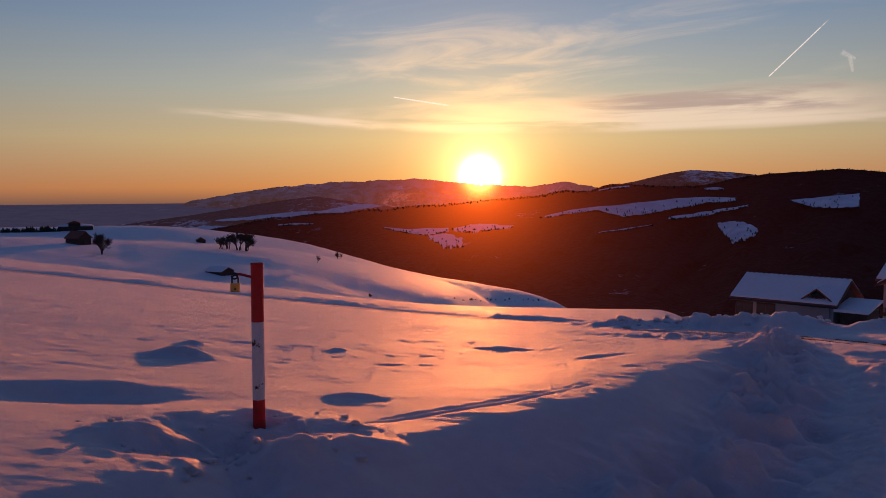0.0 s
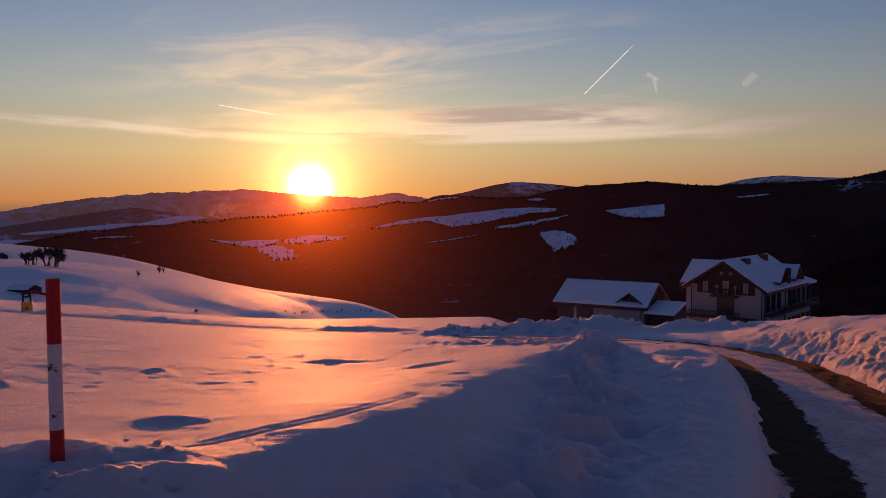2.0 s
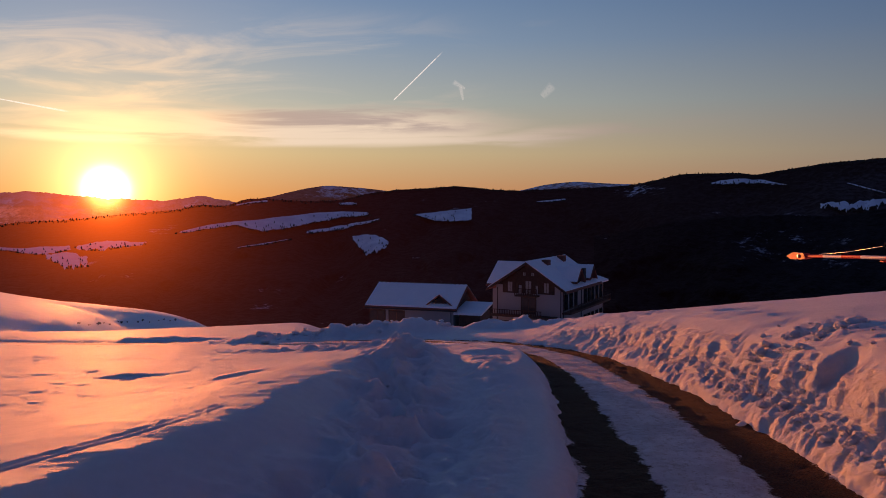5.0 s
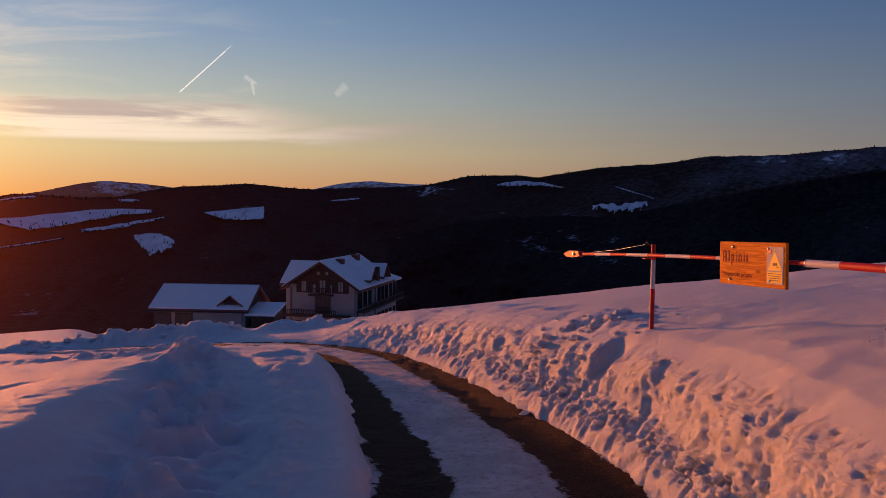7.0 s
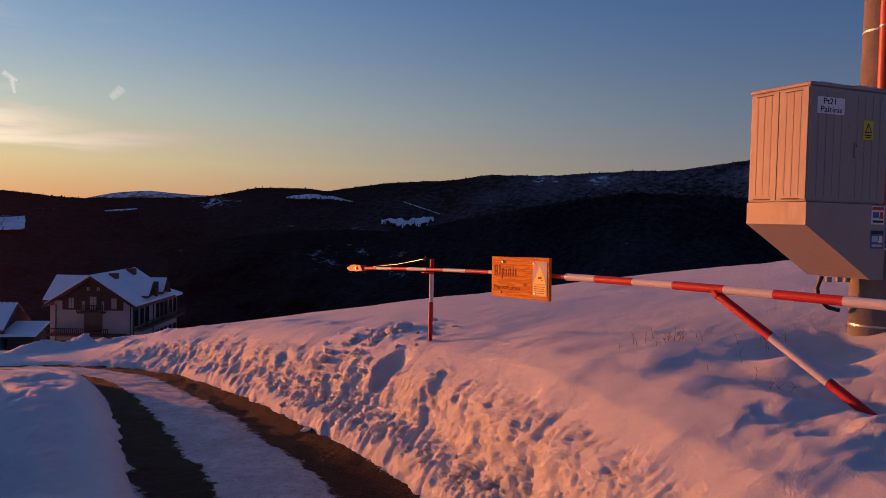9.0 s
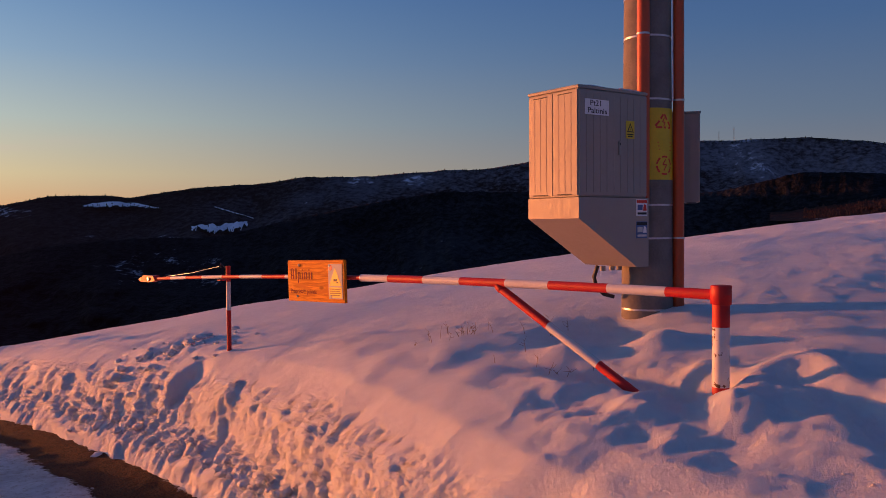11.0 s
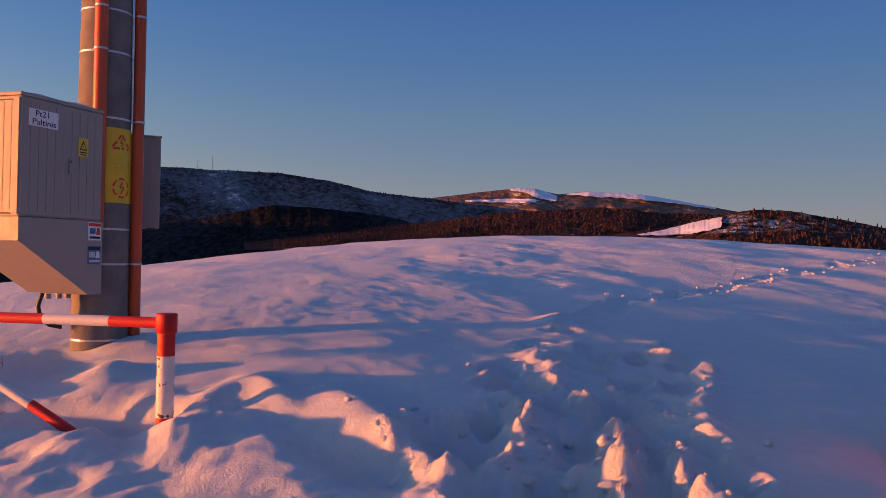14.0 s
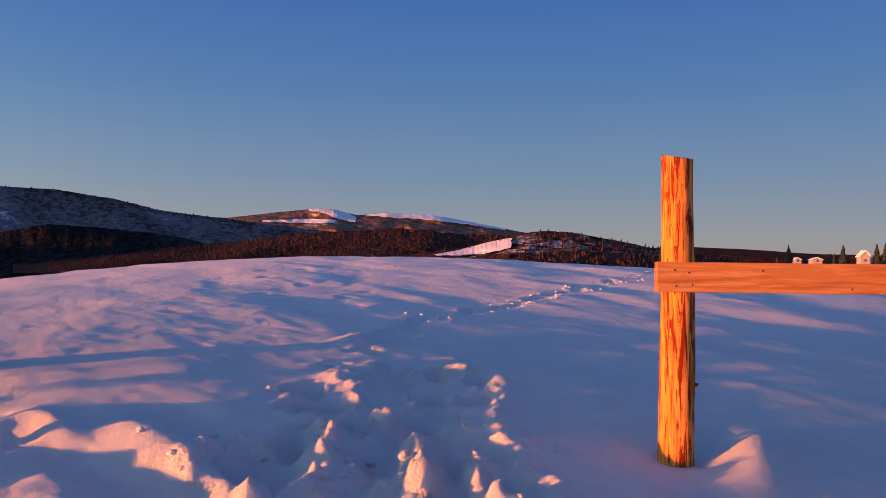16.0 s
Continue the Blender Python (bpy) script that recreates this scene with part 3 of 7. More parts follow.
def trodden(x, y):
    """Holes with slumped sides, pushed-up rims and crumbs."""
    hole, rim, heap = np.zeros(x.shape), np.zeros(x.shape), np.zeros(x.shape)
    for fx, fy, h, sx, sy, turn in footprints():
        near = (np.abs(x - fx) < 0.9) & (np.abs(y - fy) < 0.9)
        if not near.any():
            continue
        px, py = x[near] - fx, y[near] - fy
        wob = 0.28 * fbm((px + fx) * 4, (py + fy) * 4, 61, 2)
        c, s = math.cos(turn), math.sin(turn)
        d = np.sqrt(((c * px + s * py) / sx) ** 2 + ((c * py - s * px) / sy) ** 2) + wob
        hole[near] = np.maximum(hole[near], h * np.exp(-np.maximum(d, 0) ** 2.4))
        rim[near] = np.maximum(rim[near], 0.20 * h * np.exp(-((d - 1.5) / 0.45) ** 2))
    rng = random.Random(9)
    for fx, fy, k in PUSHED:
        turn, near = rng.uniform(-0.6, 0.1), (np.abs(x - fx) < 0.6) & (np.abs(y - fy) < 0.6)
        if near.any():
            px, py = x[near] - fx, y[near] - fy
            c, s = math.cos(turn), math.sin(turn)
            d = np.sqrt(((c * px + s * py) / (0.21 * k)) ** 2 + ((c * py - s * px) / (0.10 * k)) ** 2) + 0.35 * fbm((px + fx) * 5, (py + fy) * 5, 62, 3)
            heap[near] = np.maximum(heap[near], 0.048 * k * np.exp(-np.maximum(d, 0) ** 2))
    rough = fbm(x * 9, y * 9, 63, 3, 0.6)
    worn = np.exp(-(((x - 3.9) / 1.5) ** 2 + ((y + 0.45 * (x - 3.9) + 1.75) / 0.75) ** 2) ** 2)
    return rim * np.clip(0.45 + 1.9 * rough, 0, 1.6) - hole * (1 + 0.25 * rough) + heap * (1 + 0.6 * rough) + worn * (0.010 * rough - 0.045 + 0.05 * (0.3 - np.abs(fbm(x * 2.6, y * 2.6, 64, 3))))


CATCH_POST_SPOTS = [
    (-1.35, 4.55, 0.04, 0.55, 0.30, 0.2), (-0.55, 4.62, 0.05, 0.40, 0.16, -0.2), (-1.0, 4.22, -0.15, 0.22, 0.20, 0.0), (-0.75, 3.95, 0.06, 0.22, 0.2, 0.6), (-1.25, 3.95, -0.12, 0.25, 0.15, 0.5),
    (-1.6, 4.1, 0.04, 0.3, 0.16, 0.4), (-0.98, 4.5, -0.04, 0.2, 0.12, 0.0), (-0.35, 4.25, 0.04, 0.30, 0.12, 0.2), (-0.9, 3.65, -0.10, 0.20, 0.18, 0.0), (-0.3, 3.8, 0.03, 0.25, 0.2, 0.0)]
FIELD_SPOTS = [
    (-2.4, 5.45, -0.10, 0.75, 0.35, 0.15), (-2.5, 5.85, 0.05, 0.8, 0.25, 0.1), (-0.55, 5.6, 0.05, 0.25, 0.12, 0.0),
    (-2.6, 8.1, 0.13, 0.32, 0.16, 0.2), (-2.85, 9.3, 0.06, 0.16, 0.1, 0.0), (-1.2, 9.8, 0.05, 0.14, 0.1, 0.0), (2.0, 9.6, 0.05, 0.35, 0.10, 0.0), (0.9, 11.2, 0.05, 0.5, 0.1, 0.0)]
# heaps of cleared snow where the road bends away
HEAP_SPOTS = [
    (7.0, 16.2, 0.25, 0.95, 0.5, -0.4), (6.3, 16.7, 0.14, 0.5, 0.4, -0.4), (5.6, 17.1, 0.24, 0.6, 0.4, -0.4), (4.3, 17.9, 0.18, 1.5, 0.5, -0.6), (8.5, 15.4, 0.28, 0.6, 0.3, 0.5), (9.9, 12.8, -0.14, 0.8, 0.8, 0.0), (9.45, 15.3, 0.26, 0.36, 0.3, 0.0), (10.1, 14.6, -0.10, 0.7, 0.5, 0.0), (2.0, 20.6, 0.16, 1.2, 0.4, -0.4)]
FENCE = (3.115, -2.918)
# round the barrier's post and brace, and the fence post
HILL_SPOTS = [
    (4.70, 0.52, -0.21, 0.42, 0.17, 1.15), (4.46, 0.24, -0.11, 0.20, 0.18, 0.4), (4.08, 0.03, 0.07, 0.24, 0.09, 0.5), (4.02, 0.32, 0.04, 0.12, 0.14, 0.0), (4.75, -0.2, 0.03, 0.3, 0.12, -0.5),
    (5.6, 0.5, 0.10, 0.3, 0.2, 0.0), (6.15, 0.95, -0.10, 0.5, 0.4, 0.0), (6.75, 0.55, 0.05, 0.3, 0.3, 0.0), (5.35, 1.05, 0.08, 0.25, 0.2, 0.0), (3.9, 0.4, 0.03, 0.3, 0.2, 0.0),
    (4.39, -1.08, -0.07, 0.45, 0.16, 0.3), (3.53, -0.76, -0.11, 0.30, 0.17, 0.3), (4.22, -0.80, 0.05, 0.42, 0.12, 0.25), (3.72, -0.96, 0.04, 0.3, 0.12, 0.6), (4.05, -0.50, -0.05, 0.4, 0.13, 0.3), (4.6, -0.42, 0.06, 0.35, 0.10, 0.2),
    (FENCE[0], FENCE[1], -0.03, 0.16, 0.16, 0.0), (FENCE[0] - 0.15, FENCE[1] - 0.38, 0.10, 0.40, 0.15, -1.0), (FENCE[0] + 0.15, FENCE[1] - 0.40, -0.05, 0.3, 0.10, -0.9)]
SPOTS = CATCH_POST_SPOTS + FIELD_SPOTS + HEAP_SPOTS + HILL_SPOTS


def churned(x, y):
    """Trampled, clotted snow round the barrier's posts."""
    z = np.zeros(x.shape)
    for cx, cy, reach, h in ((-0.95, 4.12, 0.62, 1.4), (4.35, 0.25, 0.55, 0.45), (3.9, 0.05, 0.9, 0.35), (3.3, -1.5, 0.65, 0.3), (4.7, 0.6, 0.4, 0.5), (6.2, 0.9, 0.6, 0.3)):
        near = np.hypot(x - cx, y - cy) < reach * 2
        if near.any():
            px, py = x[near], y[near]
            m = np.exp(-(((px - cx) ** 2 + (py - cy) ** 2) / reach ** 2))
            z[near] += h * m * (0.12 * (0.3 - np.abs(fbm(px * 2.1, py * 2.1, 65, 3, 0.5))) + 0.05 * fbm(px * 4.6, py * 4.6, 66, 3, 0.55) + 0.012 * fbm(px * 14, py * 14, 67, 2))
    return z


def ground_height(x, y):
    u, s = road_place(x, y)
    r = np.hypot(x, y)
    road, field, hill = road_height(x, y), field_height(x, y), hill_height(x, y)
    fade = 1 / (1 + (r / 55) ** 2)
    # wind-laid unevenness
    ripple = 0.019 * fbm(x * 0.9 + 0.25 * y, y * 1.5, 11, 3) + 0.035 * fbm(x * 0.3, y * 0.4, 12, 2) + 0.003 * fbm(x * 2.2, y * 5.0, 13, 3) + 0.0038 * fbm(x * 3.6 + 0.8 * y, y * 12.0, 38, 3, 0.6) * step(20, 10, r)
    pocks = (-0.03 * np.clip(fbm(x * 3.0, y * 4.6, 14, 3) - 0.25, 0, 1) * step(6, 13, r) + 0.010 * fbm(x * 3.6, y * 7.5, 19, 3) * step(4, 8, r)) * (u < 0) * (r < 70)
    fld = field + ripple * (0.5 + 0.5 * fade) + pocks
    hl = hill + (0.045 * fbm(x * 0.4, y * 0.6, 15, 2) + 0.012 * fbm(x * 1.3, y * 2.0, 16, 3) + 0.004 * fbm(x * 6, y * 7, 17, 3) + 0.008 * fbm(x * 2.6, y * 3.0, 34, 3) * step(9, 5, r) + 0.0035 * fbm(x * 1.6 + 0.4 * y, y * 8.0, 37, 3) * step(4.5, 7, r) + 0.03 * fbm(x * 0.2 + 0.1 * y, y * 0.85, 18, 2) * step(1.0, -2.0, y)) * (0.4 + 0.6 * step(2.0, 9, r))
    # left bank: past its brow the field sinks to an old windrow, a trough and a rounded ridge beside the road
    edge_l, edge_r = road_edges(s)
    a = -u
    A = a + 1.0 - edge_l
    brow_at = np.interp(r, [3.5, 4.7, 7, 8.5, 10, 12, 14, 17], [3.5, 3.5, 3.42, 3.08, 2.62, 2.35, 2.2, 2.2])
    wander = 0.16 * fbm(x * 0.8, y * 0.8, 21, 2)
    rise = soft_interp(A + wander * step(1.5, 2.1, A), [1.0, 1.05, 1.18, 1.4, 1.65, 1.85, 2.1, 2.38, 2.6, 3.2], [0.0, 0.06, 0.15, 0.215, 0.255, 0.225, 0.16, 0.23, 0.26, 0.27], 0.10)
    rise = rise * (1 + 0.30 * step(17.5, 19.5, s)) - 0.07 * step(18.5, 16.5, s) * step(1.1, 1.5, A)
    brow = np.interp(r, [3.5, 5, 6.5, 8, 10, 12, 14, 17], [0.02, 0.10, 0.21, 0.27, 0.30, 0.25, 0.15, 0.0]) * np.exp(-((a - brow_at - 0.15) / np.where(a > brow_at + 0.15, 1.4, 0.75)) ** 2) * step(29, 22, s)
    up = step(brow_at - 0.95, brow_at + 0.05, a)
    banked = step(30, 24, s)
    left = (fld + brow) * (1 - (1 - up) * banked) + np.minimum(road + rise, fld + brow + 0.1 * (1 - up)) * (1 - up) * banked
    # clotted lumps along the windrow, fine crust on the ridge
    lump = np.abs(fbm(x * 1.7, y * 1.7, 48, 3, 0.5))
    left = left + (0.55 * (0.22 - lump) + 0.17 * fbm(x * 3.2, y * 5.5, 49, 3, 0.6)) * np.exp(-((a - 2.45) / 0.42) ** 2) * banked * step(2.5, 4.5, r)
    left = left + (0.065 * fbm(x * 2.4, y * 2.4, 22, 3, 0.5) + 0.034 * fbm(x * 8, y * 8, 29, 3, 0.6)) * np.exp(-((A - 1.7) / 0.36) ** 2) * banked
    # right bank: cut by the plough, with a foot of rubble, a scalloped face and a rounded shoulder
    bend = step(16.5, 22.5, s)
    turned = step(38, 28, np.degrees(np.arctan2(x, y)))
    hl = hl * (1 - turned) + fld * turned
    bay = 0.09 * fbm(s * 0.9, u * 0.3, 23, 2) + 0.10 * (0.25 - np.abs(fbm(s * 1.5, u * 0.25, 71, 2))) * step(1.2, 1.5, u) * (1 - 0.6 * bend)
    B = u + 0.97 - edge_r + bay * step(1.0, 1.3, u)
    lip_near = soft_interp(B, [0.97, 1.08, 1.24, 1.31, 1.39, 1.47, 1.6, 1.75, 2.0, 2.5], [0, 0.13, 0.28, 0.35, 0.68, 0.76, 0.84, 0.93, 0.98, 1.0], 0.02)
    lip_far = soft_interp(B, [0.97, 1.06, 1.16, 1.24, 1.34, 1.42, 1.6, 1.8, 2.1, 2.6], [0, 0.12, 0.22, 0.33, 0.64, 0.74, 0.84, 0.92, 0.97, 1.0], 0.02)
    beyond = step(16.2, 17.4, s)
    lip = lip_near * (1 - beyond) + lip_far * beyond
    high = np.clip((hl - road) / 0.9, 0.3, 1.1)
    rubble = np.clip(0.5 - np.abs(fbm(x * 4.5, y * 4.5, 35, 3, 0.5)) * 2, 0, 1) * 0.075 * np.exp(-((B - 1.16) / 0.13) ** 2)
    broken = np.clip(0.35 + 1.3 * fbm(s * 0.55, s * 0, 44, 2), 0.08, 1)
    clod = np.abs(fbm(x * 2.3, y * 2.3, 21, 4, 0.55))
    windrow = (0.03 + 0.02 * bend * broken + 0.13 * np.clip(clod - 0.05, 0, 1) * bend * broken * step(47, 44, s)) * np.exp(-((u - 1.75) / 0.5) ** 2)
    crestline = np.maximum(hl, road + 0.12 * step(29, 23, s) - 0.5 * np.maximum(u - 3, 0)) + 0.05 * np.exp(-((u - 2.2) / 0.5) ** 2) * fbm(x * 1.5, y * 1.5, 26, 2)
    right = road + (crestline - road) * lip + rubble * high + windrow * step(17, 20, s)
    # thrown clots on the shoulder before the rest post
    right = right + 0.13 * (0.30 - np.abs(fbm(x * 2.8, y * 2.8, 36, 3))) * np.exp(-(((x - 6.95) / 0.75) ** 2 + ((y - 5.75) / 0.8) ** 2)) * step(1.45, 1.8, u)
    # gully that runs down from the rest post
    gx, gy, ex, ey = 6.02, 5.14, 6.58, 4.74
    ln = math.hypot(ex - gx, ey - gy)
    t = ((x - gx) * (ex - gx) + (y - gy) * (ey - gy)) / ln ** 2
    off = ((x - gx) * (ey - gy) - (y - gy) * (ex - gx)) / ln + 0.05 * np.sin(t * 3.0)
    cut = np.exp(-np.abs(off / np.where(off > 0, 0.22, 0.13)) ** np.where(off > 0, 2.0, 5.0)) * step(-0.35, 0.0, t) * step(0.98, 0.70, t)
    floor = road + 0.22 + (crestline - 0.20 - road - 0.22) * np.clip(t, 0, 1.0) ** 1.25
    right = right + (np.minimum(right, floor) - right) * cut
    side = step(-0.4, 0.4, u)
    z = left * (1 - side) + right * side
    # past the bend both sides are one slope again
    shoulder = np.where(u < 0, -u - edge_l, u - edge_r - 0.03)
    inroad = step(0.08, -0.05, shoulder + 0.06 * fbm(x * 4, y * 4, 27, 3))
    z = z * (1 - inroad) + (road - 0.05) * inroad
    far = far_height(x, y)
    bearing = np.degrees(np.arctan2(x, y))
    z = z - 0.8 * step(18.5, 27, r) * step(15, 20, bearing) * step(46, 37, bearing)
    open_land = np.where(u < 50, z, np.where(np.degrees(np.arctan2(x, y)) < 22, field, hill))
    z = smax(open_land, far, 0.3) - 0.0
    # clotted faces of the heaps past the bend
    heaped = np.exp(-((y - 17.9 + 0.42 * (x - 4)) / 0.8) ** 2) * step(2.5, 4.0, x) * step(11.5, 10.0, x)
    z = z + heaped * (0.26 * (0.28 - np.abs(fbm(x * 1.9, y * 1.9, 81, 3, 0.55))) + 0.05 * fbm(x * 6, y * 6, 82, 3, 0.6))
    z = z + bumps(x, y, SPOTS) * (r < 30) * (1 + 0.55 * fbm(x * 2.8, y * 2.8, 33, 4) * step(9, 13, r)) + churned(x, y) + trodden(x, y)
    # the thin sledge track across the field
    tx, ty, ex, ey = -0.66, 4.42, 1.30, 6.30
    ln = math.hypot(ex - tx, ey - ty)
    t = ((x - tx) * (ex - tx) + (y - ty) * (ey - ty)) / ln ** 2
    off = ((x - tx) * (ey - ty) - (y - ty) * (ex - tx)) / ln + 0.05 * np.sin(t * 7)
    z = z - 0.022 * (np.exp(-((off - 0.03) / 0.018) ** 2) + 0.6 * np.exp(-((off + 0.04) / 0.018) ** 2)) * step(0, 0.05, t) * step(1, 0.95, t) * (0.6 + 0.4 * fbm(x * 5, y * 5, 31, 2))
    return z + (0.25 * fbm(x * 0.022, y * 0.03, 41, 3) + 0.15 * fbm(x * 0.06 + 0.02 * y, y * 0.16, 42, 4) + 0.06 * fbm(x * 0.3, y * 0.7, 43, 3)) * step(45, 110, r)


def part(name, bm, mat, parent=None, label="", smooth=False):
    """One mesh object from a bmesh, under a thing or a part."""
    me = bpy.data.meshes.new(name)
    if isinstance(bm, tuple):
        me.from_pydata(*bm)
    else:
        bmesh.ops.recalc_face_normals(bm, faces=bm.faces[:])
        bm.to_mesh(me)
        bm.free()
    for m in mat if isinstance(mat, (list, tuple)) else [mat]:
        me.materials.append(m)
    if smooth:
        me.polygons.foreach_set("use_smooth", [True] * len(me.polygons))
    ob = new(name, me)
    if parent:
        ob.parent = parent
    if label:
        ob["label"] = label
    return ob


def sheet(name, X, Y, Z, mat, closed=False, uv=None):
    """A grid of quads with smooth shading."""
    rows, cols = X.shape
    me = bpy.data.meshes.new(name)
    me.vertices.add(rows * cols)
    me.vertices.foreach_set("co", np.stack([X, Y, Z], -1).astype(np.float32).ravel())
    i, j = np.meshgrid(np.arange(rows - 1), np.arange(cols if closed else cols - 1), indexing="ij")
    k = (j + 1) % cols
    quads = np.stack([i * cols + j, i * cols + k, (i + 1) * cols + k, (i + 1) * cols + j], -1).reshape(-1, 4)
    me.loops.add(quads.size)
    me.loops.foreach_set("vertex_index", quads.ravel().astype(np.int32))
    me.polygons.add(len(quads))
    me.polygons.foreach_set("loop_start", np.arange(0, quads.size, 4, dtype=np.int32))
    me.polygons.foreach_set("use_smooth", np.ones(len(quads), dtype=bool))
    if uv is not None:
        layer = me.uv_layers.new(name="UVMap")
        layer.data.foreach_set("uv", np.stack(uv, -1).reshape(-1, 2)[quads.ravel()].astype(np.float32).ravel())
    me.update()
    me.validate()
    me.materials.append(mat)
    return new(name, me)


def clod_face(X, Y, Z):
    """Pushes the cut face of the right bank in and out sideways: scallops, clods and pits."""
    rows = np.hypot(X, Y).min(axis=1) < 18
    x, y, z = X[rows], Y[rows], Z[rows]
    u, s = road_place(x.ravel(), y.ravel())
    u, s = u.reshape(x.shape), s.reshape(x.shape)
    d = np.gradient(ROAD_LINE, axis=0)
    d /= np.hypot(*d.T)[:, None]
    tx, ty = np.interp(s, ROAD_STEP, d[:, 0]), np.interp(s, ROAD_STEP, d[:, 1])
    B = u + 0.97 - road_edges(s)[1]
    mask = np.exp(-(np.abs(B - 1.36) / 0.19) ** 4) * step(7, 9, s) * step(24, 20, s)
    foot = np.exp(-(np.abs(B - 1.15) / 0.16) ** 3) * step(7, 9, s) * step(24, 20, s)
    fx, fz = s + 0.06 * fbm(s * 6, z * 6, 70, 2), z + 0.05 * fbm(s * 6 + 9, z * 6, 74, 2)
    big = 0.25 - np.abs(fbm(fx * 2.2, fz * 0.5, 71, 2))
    mid = 0.25 - np.abs(fbm(fx * 7.0, fz * 5.0, 72, 2))
    small = 0.25 - np.abs(fbm(fx * 15, fz * 12, 73, 3, 0.6))
    push = mask * (0.085 * big * (1 - 0.55 * step(16.5, 19, s)) + 0.036 * mid + 0.040 * small) + foot * (0.03 * mid + 0.035 * small)
    X[rows] -= ty * push
    Y[rows] += tx * push
    Z[rows] += (mask * 0.02 + foot * 0.07) * mid + (mask + foot) * 0.025 * small


def build_ground():
    az_deg = np.concatenate([np.arange(-34, 33, 0.22), np.arange(33, 80, 0.13), np.arange(80, 152, 0.22), np.arange(152, 326, 3.0)])
    az = np.radians(az_deg)
    rad = [1.0]
    while rad[-1] < 700:
        rad.append(rad[-1] * (1.012 if rad[-1] < 2.4 else 1.0039 if rad[-1] < 9.5 else 1.005 if rad[-1] < 16 else 1.008 if rad[-1] < 60 else 1.03))
    rad = np.array([0.02, 0.35, 0.7] + rad)
    R, A = np.meshgrid(rad, az, indexing="ij")
    # crowd the rings together where they cross the steep face of the bank
    probe = np.geomspace(1.2, 18, 900)
    index = np.interp(probe, rad, np.arange(len(rad)))
    for k in np.where((az_deg > 31) & (az_deg < 122))[0]:
        u, s = road_place(probe * math.sin(az[k]), probe * math.cos(az[k]))
        B = u + 0.97 - road_edges(s)[1]
        strength = 3.5 * float(step(31, 35, az_deg[k]) * step(122, 112, az_deg[k]))
        dense = np.gradient(index) * (1 + strength * np.exp(-((B - 1.33) / 0.28) ** 4))
        total = np.concatenate([[0], np.cumsum(0.5 * (dense[1:] + dense[:-1]))])
        span = index[0] + total / total[-1] * (index[-1] - index[0])
        inner = (rad > probe[0]) & (rad < probe[-1])
        R[inner, k] = np.interp(np.arange(len(rad))[inner], span, probe)
    X, Y = R * np.sin(A), R * np.cos(A)
    Z = ground_height(X.ravel(), Y.ravel()).reshape(X.shape)
    clod_face(X, Y, Z)
    return sheet("ground", X, Y, Z, SNOW, closed=True)


tagged(build_ground(), "wind-rippled snow cover over the fields, ploughed banks along the road", "snow", kind="structure")


def ground_at(x, y):
    return float(ground_height(np.array([float(x)]), np.array([float(y)]))[0])


def build_road():
    n = len(ROAD_LINE)
    d = np.gradient(ROAD_LINE, axis=0)
    d /= np.hypot(*d.T)[:, None]
    t = np.linspace(0, n - 1, 900)
    cx, cy = np.interp(t, np.arange(n), ROAD_LINE[:, 0]), np.interp(t, np.arange(n), ROAD_LINE[:, 1])
    dx, dy = np.interp(t, np.arange(n), d[:, 0]), np.interp(t, np.arange(n), d[:, 1])
    us = np.linspace(-1.12, 1.18, 52)
    U, T = np.meshgrid(us, np.arange(len(t)), indexing="xy")
    X, Y = cx[:, None] + U * dy[:, None], cy[:, None] - U * dx[:, None]
    S = np.broadcast_to(np.interp(t, np.arange(n), ROAD_STEP)[:, None], X.shape)
    narrow_l, narrow_r = road_edges(S)
    W = np.where(U < 0, U / narrow_l, U * 0.97 / narrow_r)
    rut = -0.035 * np.exp(-((U + 0.70) / 0.24) ** 2) - 0.035 * np.exp(-((U - 0.70) / 0.24) ** 2)
    Z = road_height(X, Y) + rut + 0.014 * fbm(X * 5, Y * 5, 51, 4) - 0.07 * step(1.0, 1.12, np.where(U < 0, -U, U - 0.05))
    return sheet("road", X, Y, Z, ROAD, uv=(W, S))


tagged(build_road(), "narrow ploughed track with packed snow and dark muddy wheel ruts", "road", kind="structure")

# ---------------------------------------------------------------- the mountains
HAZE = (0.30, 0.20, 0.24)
# each slope's haze is a tint its own surface emits
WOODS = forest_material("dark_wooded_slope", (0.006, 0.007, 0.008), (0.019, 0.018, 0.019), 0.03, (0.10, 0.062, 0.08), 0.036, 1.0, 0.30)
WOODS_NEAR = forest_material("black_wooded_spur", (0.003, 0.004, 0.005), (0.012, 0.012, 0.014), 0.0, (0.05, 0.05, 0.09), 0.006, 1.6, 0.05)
# eastern woods: reddish sunlight is painted into this base colour
WOODS_EAST = forest_material("sun_reddened_slope", (0.014, 0.009, 0.008), (0.06, 0.024, 0.018), 0.05, (0.10, 0.10, 0.16), 0.004, 1.6)
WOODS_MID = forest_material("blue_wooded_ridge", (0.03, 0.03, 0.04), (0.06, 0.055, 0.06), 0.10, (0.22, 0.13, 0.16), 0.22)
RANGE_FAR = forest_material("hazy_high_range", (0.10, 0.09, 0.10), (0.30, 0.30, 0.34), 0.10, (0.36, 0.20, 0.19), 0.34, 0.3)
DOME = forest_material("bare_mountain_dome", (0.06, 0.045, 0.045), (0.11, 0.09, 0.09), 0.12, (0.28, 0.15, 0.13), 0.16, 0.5)
